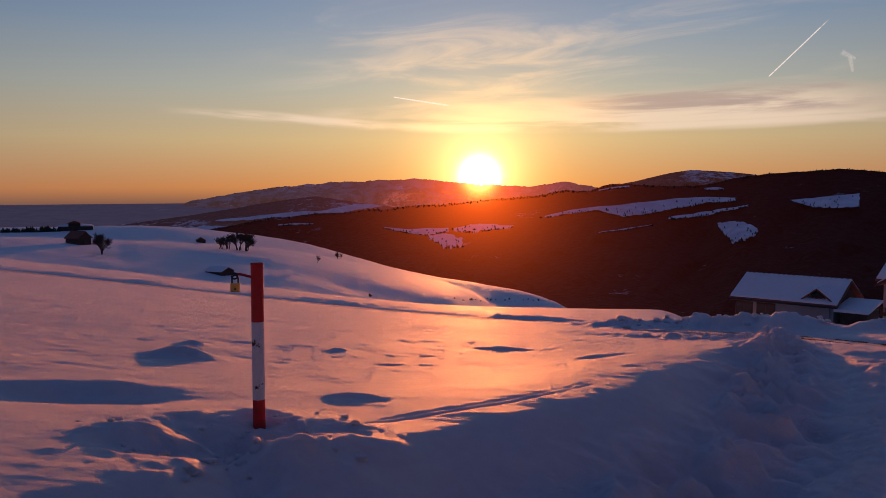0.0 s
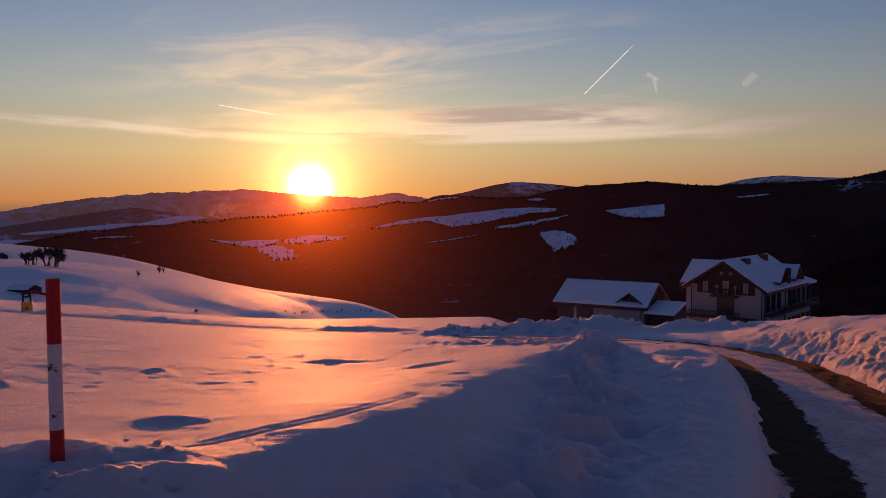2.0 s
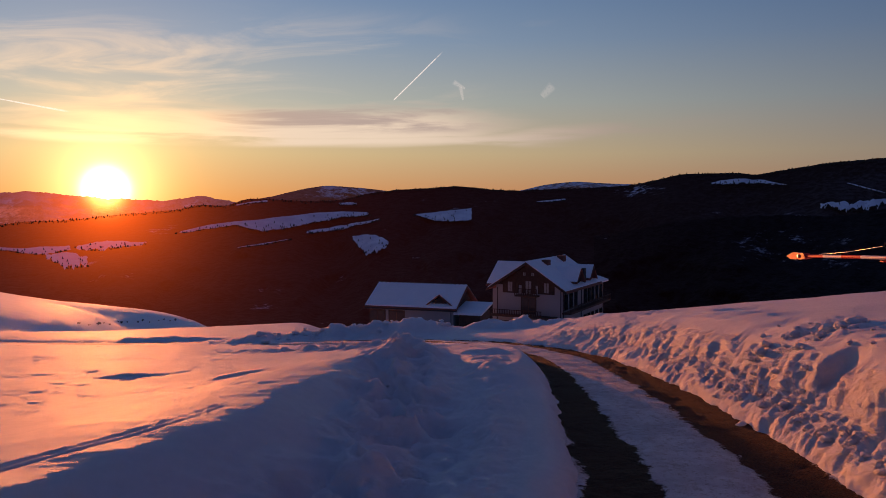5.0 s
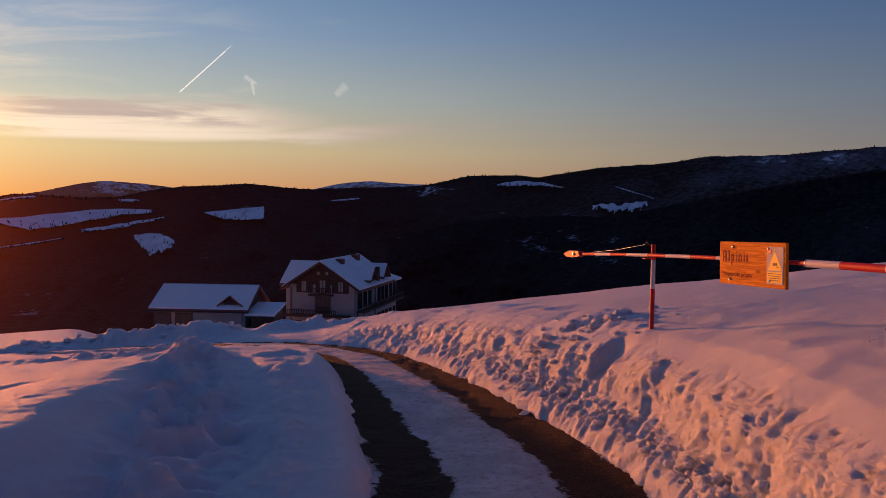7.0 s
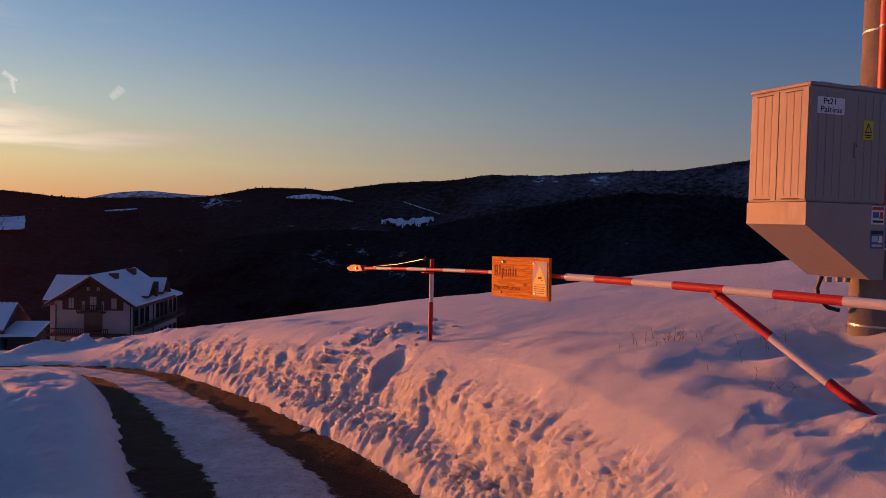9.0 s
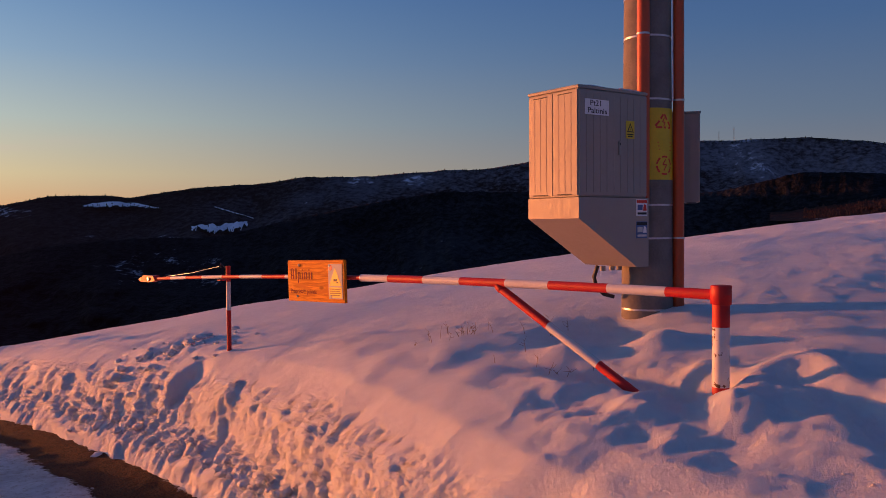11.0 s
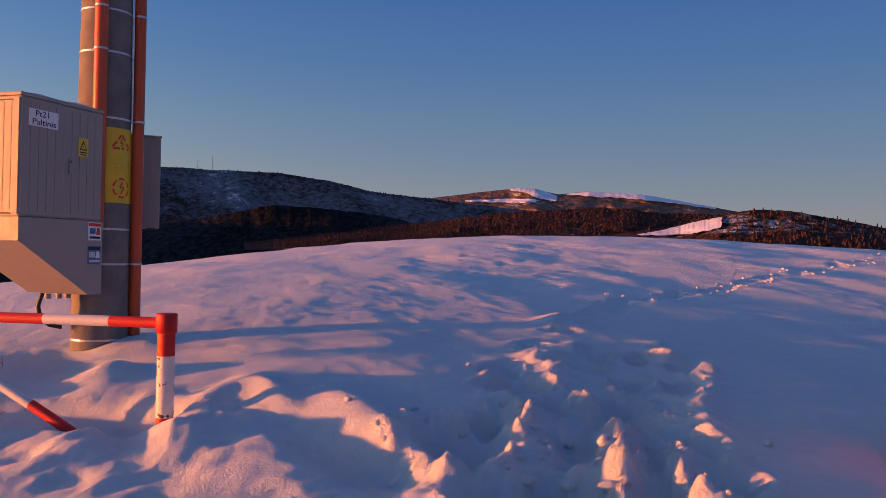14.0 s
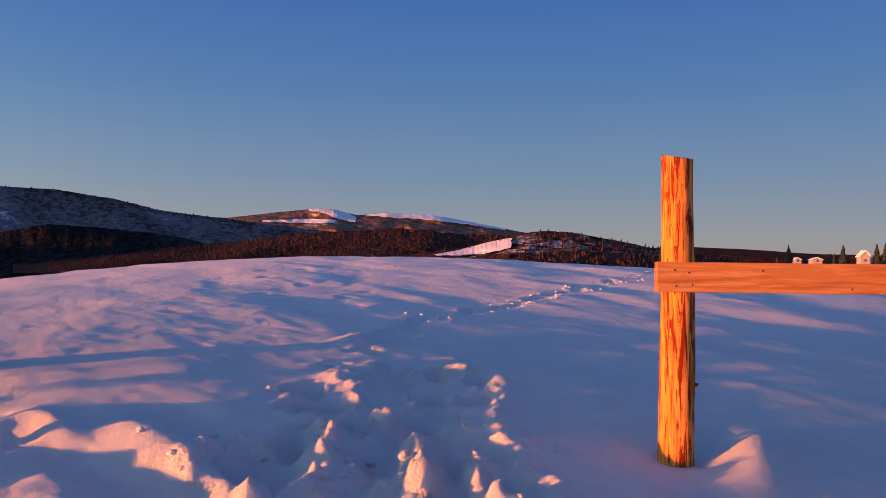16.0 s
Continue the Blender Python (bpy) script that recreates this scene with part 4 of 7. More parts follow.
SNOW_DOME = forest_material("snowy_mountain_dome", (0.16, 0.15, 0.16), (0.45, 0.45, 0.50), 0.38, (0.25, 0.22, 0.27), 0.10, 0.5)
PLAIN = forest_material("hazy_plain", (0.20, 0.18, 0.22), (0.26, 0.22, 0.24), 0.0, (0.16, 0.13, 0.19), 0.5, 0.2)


MEADOW = far_snow_material()
WOODS_FAR = forest_material("brown_wooded_hills", (0.05, 0.035, 0.032), (0.15, 0.10, 0.09), 0.06, (0.25, 0.20, 0.26), 0.06, 0.7)


class Hill:
    """A ridge seen from the fields: its skyline by bearing, its slope running down toward the viewer."""

    def __init__(self, name, label, mat, crest, foot, foot_el, skyline, rough=0.06, seed=0, relief=0.05):
        self.crest, self.foot, self.foot_el, self.seed, self.rough, self.relief = crest, foot, foot_el, seed, rough, relief
        self.az0 = np.array([p[0] for p in skyline], float)
        self.el0 = np.array([p[1] for p in skyline], float)
        az = np.arange(self.az0[0], self.az0[-1] + 0.01, 0.12)
        v = np.concatenate([[-0.03, -0.012], np.linspace(0, 1, 70) ** 1.15])
        A, V = np.meshgrid(az, v)
        X, Y, Z = self.surface(A, V)
        self.ob = tagged(sheet(name, X, Y, Z, mat), label, "mountain", kind="structure")

    def skyline(self, az):
        k = np.interp(az, self.az0, self.el0)
        soft = sum(np.interp(az + d, self.az0, self.el0) for d in (-0.7, -0.35, 0.35, 0.7)) / 4
        n = self.rough * (fbm(az * 1.1, az * 0 + self.seed, self.seed, 4) + 0.4 * fbm(az * 9, az * 0 + 3.0, self.seed + 3, 2))
        return 0.5 * k + 0.5 * soft + n

    def surface(self, az, v):
        el_top = self.skyline(az)
        back = np.minimum(v, 0)
        w = np.maximum(v, 0)
        el = el_top + (self.foot_el - el_top) * w + back * 30
        d = self.crest + (self.foot - self.crest) * w - back * self.crest * 0.6
        d = d * (1 + self.relief * w * (1.2 - w) * 4 * fbm(az * 0.22, w * 3.0 + self.seed, self.seed + 9, 5, 0.55))
        a = np.radians(az)
        return d * np.sin(a), d * np.cos(a), EYE + d * np.tan(np.radians(el))

    def spot(self, az, el, nearer=1.0):
        """The point of the slope at a bearing and height angle."""
        az, el = np.asarray(az, float), np.asarray(el, float)
        top = self.skyline(az)
        w = np.clip((el - top) / (self.foot_el - top), 0, 1)
        x, y, z = self.surface(az, w)
        return x * nearer, y * nearer, EYE + (z - EYE) * nearer


lowland = np.meshgrid(np.radians(np.arange(-60, -10, 1.0)), np.array([700, 1200, 2000, 3000, 4000, 4900.0]))
tagged(sheet("plain", lowland[1] * np.sin(lowland[0]), lowland[1] * np.cos(lowland[0]), -78 - 420 * (1 - lowland[1] / 4900), PLAIN), "hazy lowland plain far below the mountains", "plain", kind="structure")

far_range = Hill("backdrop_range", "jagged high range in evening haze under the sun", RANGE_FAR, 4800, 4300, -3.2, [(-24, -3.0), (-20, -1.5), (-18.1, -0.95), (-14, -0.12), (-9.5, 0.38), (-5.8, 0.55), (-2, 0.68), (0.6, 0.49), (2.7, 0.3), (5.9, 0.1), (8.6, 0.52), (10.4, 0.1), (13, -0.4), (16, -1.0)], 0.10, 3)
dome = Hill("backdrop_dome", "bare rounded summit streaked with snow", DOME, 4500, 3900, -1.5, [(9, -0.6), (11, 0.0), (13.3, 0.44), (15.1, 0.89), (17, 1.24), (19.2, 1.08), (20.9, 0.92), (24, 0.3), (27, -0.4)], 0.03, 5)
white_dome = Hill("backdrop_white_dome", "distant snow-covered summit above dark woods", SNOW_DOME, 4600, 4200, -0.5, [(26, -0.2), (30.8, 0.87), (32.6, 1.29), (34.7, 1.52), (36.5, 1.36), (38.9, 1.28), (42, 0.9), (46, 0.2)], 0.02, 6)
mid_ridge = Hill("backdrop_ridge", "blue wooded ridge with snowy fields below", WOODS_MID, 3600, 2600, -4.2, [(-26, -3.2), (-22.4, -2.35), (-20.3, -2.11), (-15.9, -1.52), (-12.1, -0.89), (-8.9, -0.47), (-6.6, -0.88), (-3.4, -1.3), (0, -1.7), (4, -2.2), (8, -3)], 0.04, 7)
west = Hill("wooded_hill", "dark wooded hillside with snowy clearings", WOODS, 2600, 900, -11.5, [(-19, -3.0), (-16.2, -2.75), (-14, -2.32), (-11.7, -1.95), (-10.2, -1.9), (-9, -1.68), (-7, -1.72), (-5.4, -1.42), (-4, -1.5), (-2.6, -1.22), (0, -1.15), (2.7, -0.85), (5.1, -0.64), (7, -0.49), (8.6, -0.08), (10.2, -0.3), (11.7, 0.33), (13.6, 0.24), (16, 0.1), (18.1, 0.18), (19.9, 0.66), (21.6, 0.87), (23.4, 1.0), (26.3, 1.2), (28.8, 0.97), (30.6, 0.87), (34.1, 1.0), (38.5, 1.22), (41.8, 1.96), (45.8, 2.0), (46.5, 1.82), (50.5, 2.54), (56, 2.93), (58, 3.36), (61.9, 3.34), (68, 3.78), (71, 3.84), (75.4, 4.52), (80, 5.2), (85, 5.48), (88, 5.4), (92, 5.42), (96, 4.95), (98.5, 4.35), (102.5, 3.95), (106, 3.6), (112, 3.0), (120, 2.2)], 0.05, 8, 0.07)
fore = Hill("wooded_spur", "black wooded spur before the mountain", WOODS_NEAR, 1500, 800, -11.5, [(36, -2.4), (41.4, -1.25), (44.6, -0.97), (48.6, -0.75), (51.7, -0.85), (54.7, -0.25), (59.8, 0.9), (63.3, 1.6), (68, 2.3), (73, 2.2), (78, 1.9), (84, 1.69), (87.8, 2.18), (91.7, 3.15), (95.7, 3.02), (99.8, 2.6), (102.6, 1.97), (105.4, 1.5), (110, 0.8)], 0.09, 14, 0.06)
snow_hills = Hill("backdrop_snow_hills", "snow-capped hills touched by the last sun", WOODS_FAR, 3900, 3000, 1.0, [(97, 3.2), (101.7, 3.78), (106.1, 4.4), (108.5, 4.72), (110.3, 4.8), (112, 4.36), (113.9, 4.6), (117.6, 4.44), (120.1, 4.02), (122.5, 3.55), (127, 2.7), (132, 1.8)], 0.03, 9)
east = Hill("wooded_ridge", "wooded ridge with low-sun red put in its colour", WOODS_EAST, 1500, 900, 0.0, [(90, 0.6), (95.7, 1.6), (103.8, 2.35), (107.7, 2.95), (113.5, 3.45), (116.5, 3.45), (119.1, 3.15), (122.5, 3.1), (127, 2.3), (134, 1.6), (142, 1.0)], 0.08, 10)
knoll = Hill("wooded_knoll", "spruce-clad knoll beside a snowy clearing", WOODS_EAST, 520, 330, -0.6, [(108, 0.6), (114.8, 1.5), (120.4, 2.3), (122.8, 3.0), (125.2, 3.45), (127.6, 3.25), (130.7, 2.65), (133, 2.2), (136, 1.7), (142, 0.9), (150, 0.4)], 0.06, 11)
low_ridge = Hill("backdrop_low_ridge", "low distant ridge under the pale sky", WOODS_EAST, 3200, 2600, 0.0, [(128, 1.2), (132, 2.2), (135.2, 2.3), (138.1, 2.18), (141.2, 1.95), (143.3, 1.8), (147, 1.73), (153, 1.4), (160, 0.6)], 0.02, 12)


def clearing(hill, az0, az1, tops, lows, seed, ragged=0.12):
    """A snowy meadow on a slope between its upper and lower edge, given at even steps of bearing, with ragged ends and edges."""
    A, V = np.meshgrid(np.linspace(0, 1, 90), np.linspace(0, 1, 14))
    knots = np.linspace(0, 1, len(tops))
    az = az0 + (az1 - az0) * A + 0.10 * fbm(V * 5, V * 0 + seed, seed + 4, 3)
    top = np.interp(A, knots, tops) + ragged * 0.4 * fbm(A * 9, A * 0 + seed, seed, 4)
    low = np.interp(A, knots, lows) + ragged * 1.1 * fbm(A * 13, A * 0 + seed + 5, seed + 2, 5, 0.7)
    low = np.minimum(low, top - 0.015)
    x, y, z = hill.spot(az, top + (low - top) * V, 0.985)
    return tagged(sheet("snow_clearing", x, y, z, MEADOW), "open snowy meadow between dark woods", "meadow", "clearings on the hillside", "structure")


SUNWARD_CLEARINGS = [
    (west, 7.2, 20.0, (-1.95, -1.50, -1.25, -1.12, -0.90, -0.70, -0.62, -0.66), (-2.05, -1.75, -1.56, -2.0, -1.75, -1.35, -1.02, -0.90), 1), (west, 15.7, 20.8, (-1.98, -1.72, -1.42, -1.12), (-2.15, -1.98, -1.62, -1.22), 2),
    (west, 18.9, 21.4, (-2.32, -2.26, -2.24, -2.75), (-2.6, -3.6, -3.5, -2.9), 4, 0.3), (west, 23.4, 27.4, (-0.80, -0.66, -0.52, -0.36), (-0.86, -1.28, -1.31, -1.24), 3, 0.06)]
LOW_CLEARINGS = [
    (west, -4.2, 0.4, (-2.70, -2.86, -2.80, -2.76), (-2.76, -3.1, -3.3, -3.0), 5), (west, 0.8, 5.0, (-2.8, -2.52, -2.55, -2.65), (-3.0, -3.1, -2.9, -2.72), 6, 0.25), (west, -1.0, 1.4, (-3.3, -3.2, -3.5), (-3.5, -4.2, -4.1), 7, 0.4), (west, -11.6, -9.2, (-2.45, -2.36, -2.4), (-2.52, -2.47, -2.46), 17, 0.05),
    (west, 11.0, 14.6, (-3.05, -2.8, -2.5), (-3.1, -2.88, -2.55), 14, 0.05), (west, 10.9, 13.0, (-0.12, 0.08, 0.18), (-0.2, 0.0, 0.06), 18, 0.05), (west, 18.0, 19.2, (-0.02, 0.06, 0.0), (-0.12, -0.14, -0.1), 19, 0.08), (west, 32.0, 34.0, (0.1, 0.2, 0.3), (0.05, 0.1, 0.22), 20, 0.05)]
RIDGE_CLEARINGS = [
    (mid_ridge, -15.8, -3.6, (-2.1, -1.86, -1.62, -1.5, -1.05, -1.1), (-2.2, -2.05, -1.95, -1.88, -1.45, -1.2), 8), (mid_ridge, -17.6, -11.4, (-2.45, -2.55, -2.45, -2.35), (-2.7, -3.1, -3.2, -2.9), 9, 0.4)]
WOOD_CLEARINGS = [
    (west, 43.8, 48.4, (1.40, 1.62, 1.55, 1.25), (1.30, 1.30, 1.34, 1.2), 10, 0.15), (west, 50.5, 54.2, (0.0, 0.05, 0.2), (-0.25, -0.5, -0.1), 11, 0.5), (west, 52.0, 54.6, (1.3, 0.9, 0.5), (1.24, 0.84, 0.45), 21, 0.04), (west, 64.0, 65.4, (-0.2, -0.1, -0.2), (-0.35, -0.4, -0.3), 22, 0.1)]
EAST_CLEARINGS = [
    (knoll, 117.5, 123.0, (1.65, 2.0, 2.55, 2.9), (1.6, 1.62, 1.78, 2.2), 12, 0.08), (snow_hills, 105.4, 110.4, (3.86, 3.95, 4.02, 4.0), (3.76, 3.74, 3.76, 3.8), 13, 0.08), (snow_hills, 108.6, 111.9, (4.72, 4.86, 4.7, 4.3), (4.62, 4.5, 4.05, 3.85), 15, 0.08), (snow_hills, 112.4, 122.6, (4.44, 4.6, 4.58, 4.44, 4.1, 3.55), (4.34, 4.26, 4.18, 3.98, 3.72, 3.45), 16, 0.1)]
CLEARINGS = SUNWARD_CLEARINGS + LOW_CLEARINGS + RIDGE_CLEARINGS + WOOD_CLEARINGS + EAST_CLEARINGS
for spec in CLEARINGS:
    clearing(*spec)

# ---------------------------------------------------------------- tools for things
def thing(name, m, label, category, group=""):
    ob = new(name)
    ob.empty_display_size = 0.2
    ob.matrix_world = m
    return tagged(ob, label, category, group)


def box(bm, lo, hi, bevel=0.0):
    m = Matrix.Translation([(a + b) / 2 for a, b in zip(lo, hi)]) @ Matrix.Diagonal([b - a for a, b in zip(lo, hi)] + [1])
    vs = bmesh.ops.create_cube(bm, size=1, matrix=m)["verts"]
    if bevel:
        bmesh.ops.bevel(bm, geom=list({e for v in vs for e in v.link_edges}), offset=bevel, segments=2, affect="EDGES", profile=0.6)
    return bm


def boxed(lo, hi, bevel=0.0):
    return box(bmesh.new(), lo, hi, bevel)


def tube(bm, pts, radii, n=12, caps=True):
    """A round bar through points, with a radius for each."""
    pts = [Vector(p) for p in pts]
    if not isinstance(radii, (list, tuple)):
        radii = [radii] * len(pts)
    rings = []
    for i, p in enumerate(pts):
        d = (pts[min(i + 1, len(pts) - 1)] - pts[max(i - 1, 0)]).normalized()
        a = d.cross(Vector((0, 0, 1)) if abs(d.z) < 0.9 else Vector((1, 0, 0))).normalized()
        b = d.cross(a)
        rings.append([bm.verts.new(p + (a * math.cos(2 * math.pi * k / n) + b * math.sin(2 * math.pi * k / n)) * radii[i]) for k in range(n)])
    for r, s in zip(rings, rings[1:]):
        for k in range(n):
            bm.faces.new((r[k], r[(k + 1) % n], s[(k + 1) % n], s[k])).smooth = True
    if caps:
        for end in (rings[0], rings[-1]):
            for e in bm.faces.new(end).edges:
                e.smooth = False
    return bm


def tubed(pts, radii, n=12):
    return tube(bmesh.new(), pts, radii, n)


def prism(bm, outline, a, b, axis="y"):
    """An outline in two axes, drawn out along the third."""
    def at(p, q):
        return {"y": (p[0], q, p[1]), "x": (q, p[0], p[1]), "z": (p[0], p[1], q)}[axis]
    r, s = [bm.verts.new(at(p, a)) for p in outline], [bm.verts.new(at(p, b)) for p in outline]
    bm.faces.new(r)
    bm.faces.new(s)
    for k in range(len(r)):
        j = (k + 1) % len(r)
        bm.faces.new((r[k], r[j], s[j], s[k]))
    return bm


def words(name, text, size, mat, parent, at, turn, width=None, depth=0.0008):
    """Lettering as a mesh, centred on its place."""
    c = bpy.data.curves.new(name, "FONT")
    c.body, c.size, c.align_x, c.align_y, c.extrude = text, size, "CENTER", "CENTER", depth
    tmp = bpy.data.objects.new(name, c)
    scene.collection.objects.link(tmp)
    me = bpy.data.meshes.new_from_object(tmp.evaluated_get(bpy.context.evaluated_depsgraph_get()))
    wide = max(v.co.x for v in me.vertices) - min(v.co.x for v in me.vertices)
    bpy.data.objects.remove(tmp)
    if width:
        for v in me.vertices:
            v.co.x *= width / wide
    me.materials.clear()
    me.materials.append(mat)
    ob = new(name, me)
    ob.parent = parent
    ob.matrix_basis = pose(*at, *turn)
    return ob


def polar(az, r, z=0.0):
    return Vector((r * math.sin(radians(az)), r * math.cos(radians(az)), z))


def foot_of(az, el):
    """The place where the land is met along a bearing at a height angle, and its distance."""
    rs = np.geomspace(30, 320, 500)
    a = radians(az)
    zs = ground_height(rs * math.sin(a), rs * math.cos(a))
    seen = np.degrees(np.arctan2(zs - EYE, rs))
    hit = np.where(seen >= el)[0]
    k = hit[0] if len(hit) else int(np.argmax(seen))
    return Vector((rs[k] * math.sin(a), rs[k] * math.cos(a), zs[k])), rs[k]


# ---------------------------------------------------------------- barrier
def build_lock_post():
    x, y = -0.98, 4.51
    post = thing("barrier_catch_post", pose(x, y, EYE - 2.0), "red and white steel post with rusty chips, standing in trodden snow", "post")
    z = lambda v: v + 2.0
    r = 0.0355
    part("red_band", tubed([(0, 0, 0), (0.002, 0, z(-1.207))], r, 24), RED, post, "red painted band")
    part("white_band", tubed([(0.002, 0, z(-1.207)), (0.004, 0, z(-0.754))], r, 24), WORN_WHITE, post, "white band with rust chips")
    part("red_band", tubed([(0.004, 0, z(-0.754)), (0.006, 0, z(-0.425))], r, 24), RED, post, "red painted band")
    part("cap", tubed([(0.006, 0, z(-0.425)), (0.006, 0, z(-0.416)), (0.006, 0, z(-0.4135))], [r * 1.04, r * 1.04, r * 0.8], 24), RED, post)
    bm = bmesh.new()
    pts = [(0.0, -0.01, z(-0.500)), (-0.045, -0.02, z(-0.488)), (-0.075, -0.03, z(-0.478)), (-0.10, -0.04, z(-0.474)), (-0.118, -0.045, z(-0.482))]
    for i, (a, b) in enumerate(zip(pts, pts[1:])):
        tube(bm, [a, b], 0.0075, 8)
    part("catch_arm", bm, RED, post, "curved red catch arm", True)
    part("catch_ring", tubed([(-0.112 + 0.017 * math.cos(t * 0.52), -0.045, z(-0.485) + 0.017 * math.sin(t * 0.52)) for t in range(13)], 0.005, 8), DARK_METAL, post)
    lock = thing("padlock", pose(x - 0.108, y - 0.05, EYE - 0.575, 0, 0, 12), "brass padlock hanging from the catch arm of the post", "padlock")
    part("lock_body", boxed((-0.026, -0.011, 0), (0.026, 0.011, 0.05), 0.004), BRASS, lock, "worn brass body")
    sh = [(-0.017, 0, 0.04), (-0.017, 0, 0.075)] + [(-0.017 * math.cos(math.pi * k / 8), 0, 0.075 + 0.02 * math.sin(math.pi * k / 8)) for k in range(1, 8)] + [(0.017, 0, 0.075), (0.017, 0, 0.04)]
    part("shackle", tubed(sh, 0.0048, 8), DARK_METAL, lock, "dark steel shackle")
    part("keyhole_plate", tubed([(0, -0.0115, 0.018), (0, -0.0135, 0.018)], 0.006, 12), DARK_METAL, lock)


def build_barrier():
    root = thing("road_barrier", pose(4.5, 0.08, EYE - 1.2, 0, 0, 65.75), "open red and white tube barrier over the snowy hillside", "barrier")
    z = lambda v: v + 1.2
    sag = lambda s: z(-0.349 - 0.005 * s * s)
    part("pivot_post", tubed([(0, 0, 0), (0, 0, z(-0.80))], 0.041, 28), RED, root, "red foot of the pivot post")
    part("pivot_post", tubed([(0, 0, z(-0.80)), (0, 0, z(-0.505))], 0.041, 28), WORN_WHITE, root, "white band with large rust chips")
    part("pivot_post", tubed([(0, 0, z(-0.505)), (0, 0, z(-0.395))], 0.042, 28), RED, root, "red band")
    part("pivot_cap", tubed([(0, 0, z(-0.395)), (0, 0, z(-0.393)), (0, 0, z(-0.305)), (0, 0, z(-0.302)), (0, 0, z(-0.300))], [0.044, 0.050, 0.050, 0.048, 0.03], 28), RED, root, "red cap that turns on the post")
    cuts = [0.03, 0.297, 0.655, 1.065, 1.402, 1.799, 2.154, 2.529, 2.845]
    for i, (a, b) in enumerate(zip(cuts, cuts[1:])):
        part("boom_section", tubed([(a, 0, sag(a)), (b, 0, sag(b))], 0.0265, 20), WHITE if i % 2 else RED, root)
    part("boom_collar", tubed([(2.835, 0, sag(2.84)), (2.850, 0, sag(2.85))], 0.028, 20), STEEL, root)
    cuts = [2.85, 3.30, 3.88, 4.25, 4.64, 4.96, 5.36, 5.70, 6.05, 6.40]
    for i, (a, b) in enumerate(zip(cuts, cuts[1:])):
        part("boom_section", tubed([(a, 0, sag(a)), (b, 0, sag(b))], 0.0165, 18), WHITE if i % 2 else RED, root)
    bm = bmesh.new()
    prism(bm, [(6.38, sag(6.4) - 0.02), (6.50, sag(6.5) - 0.035), (6.72, sag(6.7) - 0.03), (6.80, sag(6.8) + 0.005), (6.66, sag(6.7) + 0.045), (6.42, sag(6.4) + 0.03)], -0.035, 0.035, "y")
    part("boom_tip", bm, RED, root, "angular red metal tip")
    part("tip_bolt", tubed([(6.52, 0.03, sag(6.5)), (6.52, 0.05, sag(6.5))], 0.018, 10), STEEL, root)
    # brace down to the foot of the pivot post
    top, low = Vector((1.47, 0, sag(1.47) - 0.025)), Vector((0.11, 0, z(-1.105)))
    for i, (a, b) in enumerate(((0.0, 0.29), (0.29, 0.55), (0.55, 1.0))):
        part("brace_section", tubed([top.lerp(low, a), top.lerp(low, b)], 0.026, 18), WHITE if i == 1 else RED, root)
    part("weld", tubed([top + Vector((0, 0, 0.012)), top.lerp(low, 0.02)], 0.031, 16), RED, root)
    # wire along the tip
    part("stay_wire", tubed([(6.15, 0.0, sag(6.15) + 0.02), (5.6, 0.0, sag(5.6) + 0.045), (5.0, 0.02, z(-0.375))], 0.0025, 6), STEEL, root, "thin sagging wire")
    # the rest
    rest = thing("barrier_rest_post", pose(6.54, 4.60, EYE - 1.35, 0, 0, 65.75), "thin red and white post carrying the barrier's free end", "post")
    y = lambda v: v + 1.35
    part("red_band", tubed([(0, -0.05, 0), (0, -0.05, y(-0.79))], 0.0215, 18), RED, rest, "red band")
    part("white_band", tubed([(0, -0.05, y(-0.79)), (0, -0.05, y(-0.52))], 0.0215, 18), WHITE, rest, "white band")
    part("red_band", tubed([(0, -0.05, y(-0.52)), (0, -0.05, y(-0.372))], 0.0215, 18), RED, rest, "red band")
    part("cradle", boxed((-0.03, -0.06, y(-0.508)), (0.03, 0.05, y(-0.497)), 0.003), RED, rest, "small steel ledge under the boom")
    part("hook", tubed([(0, -0.02, y(-0.385)), (0.03, 0.0, y(-0.36)), (0.05, 0.0, y(-0.345)), (0.06, 0, y(-0.37)), (0.04, 0, y(-0.39))], 0.004, 6), DARK_METAL, rest, "bent wire hook")
    # the board
    sign = thing("wooden_sign", pose(4.5, 0.08, EYE, 0, 0, 65.75) @ pose(3.38, 0.040, -0.435, 0, 2.0, 0), "orange-brown wooden notice board bolted to the barrier boom", "sign")
    part("board", boxed((-0.385, -0.012, -0.165), (0.385, 0.014, 0.165), 0.004), SIGN_WOOD, sign, "varnished board with knots")
    face, turn = 0.0145, (90, 0, 180)
    # the name: plain strokes in place of letters
    dark = plain_ink
    for sx, wide, low, high in ((0.335, 0.012, 0.012, 0.095), (0.305, 0.014, 0.012, 0.095), (0.265, 0.014, 0.012, 0.100), (0.232, 0.012, -0.018, 0.068), (0.208, 0.012, 0.012, 0.068), (0.174, 0.013, 0.012, 0.068), (0.140, 0.012, 0.012, 0.068), (0.112, 0.012, 0.012, 0.068), (0.078, 0.013, 0.012, 0.068), (0.044, 0.018, 0.012, 0.068)):
        part("name_stroke", boxed((sx - wide / 2, face, low), (sx + wide / 2, face + 0.0012, high)), dark, sign)
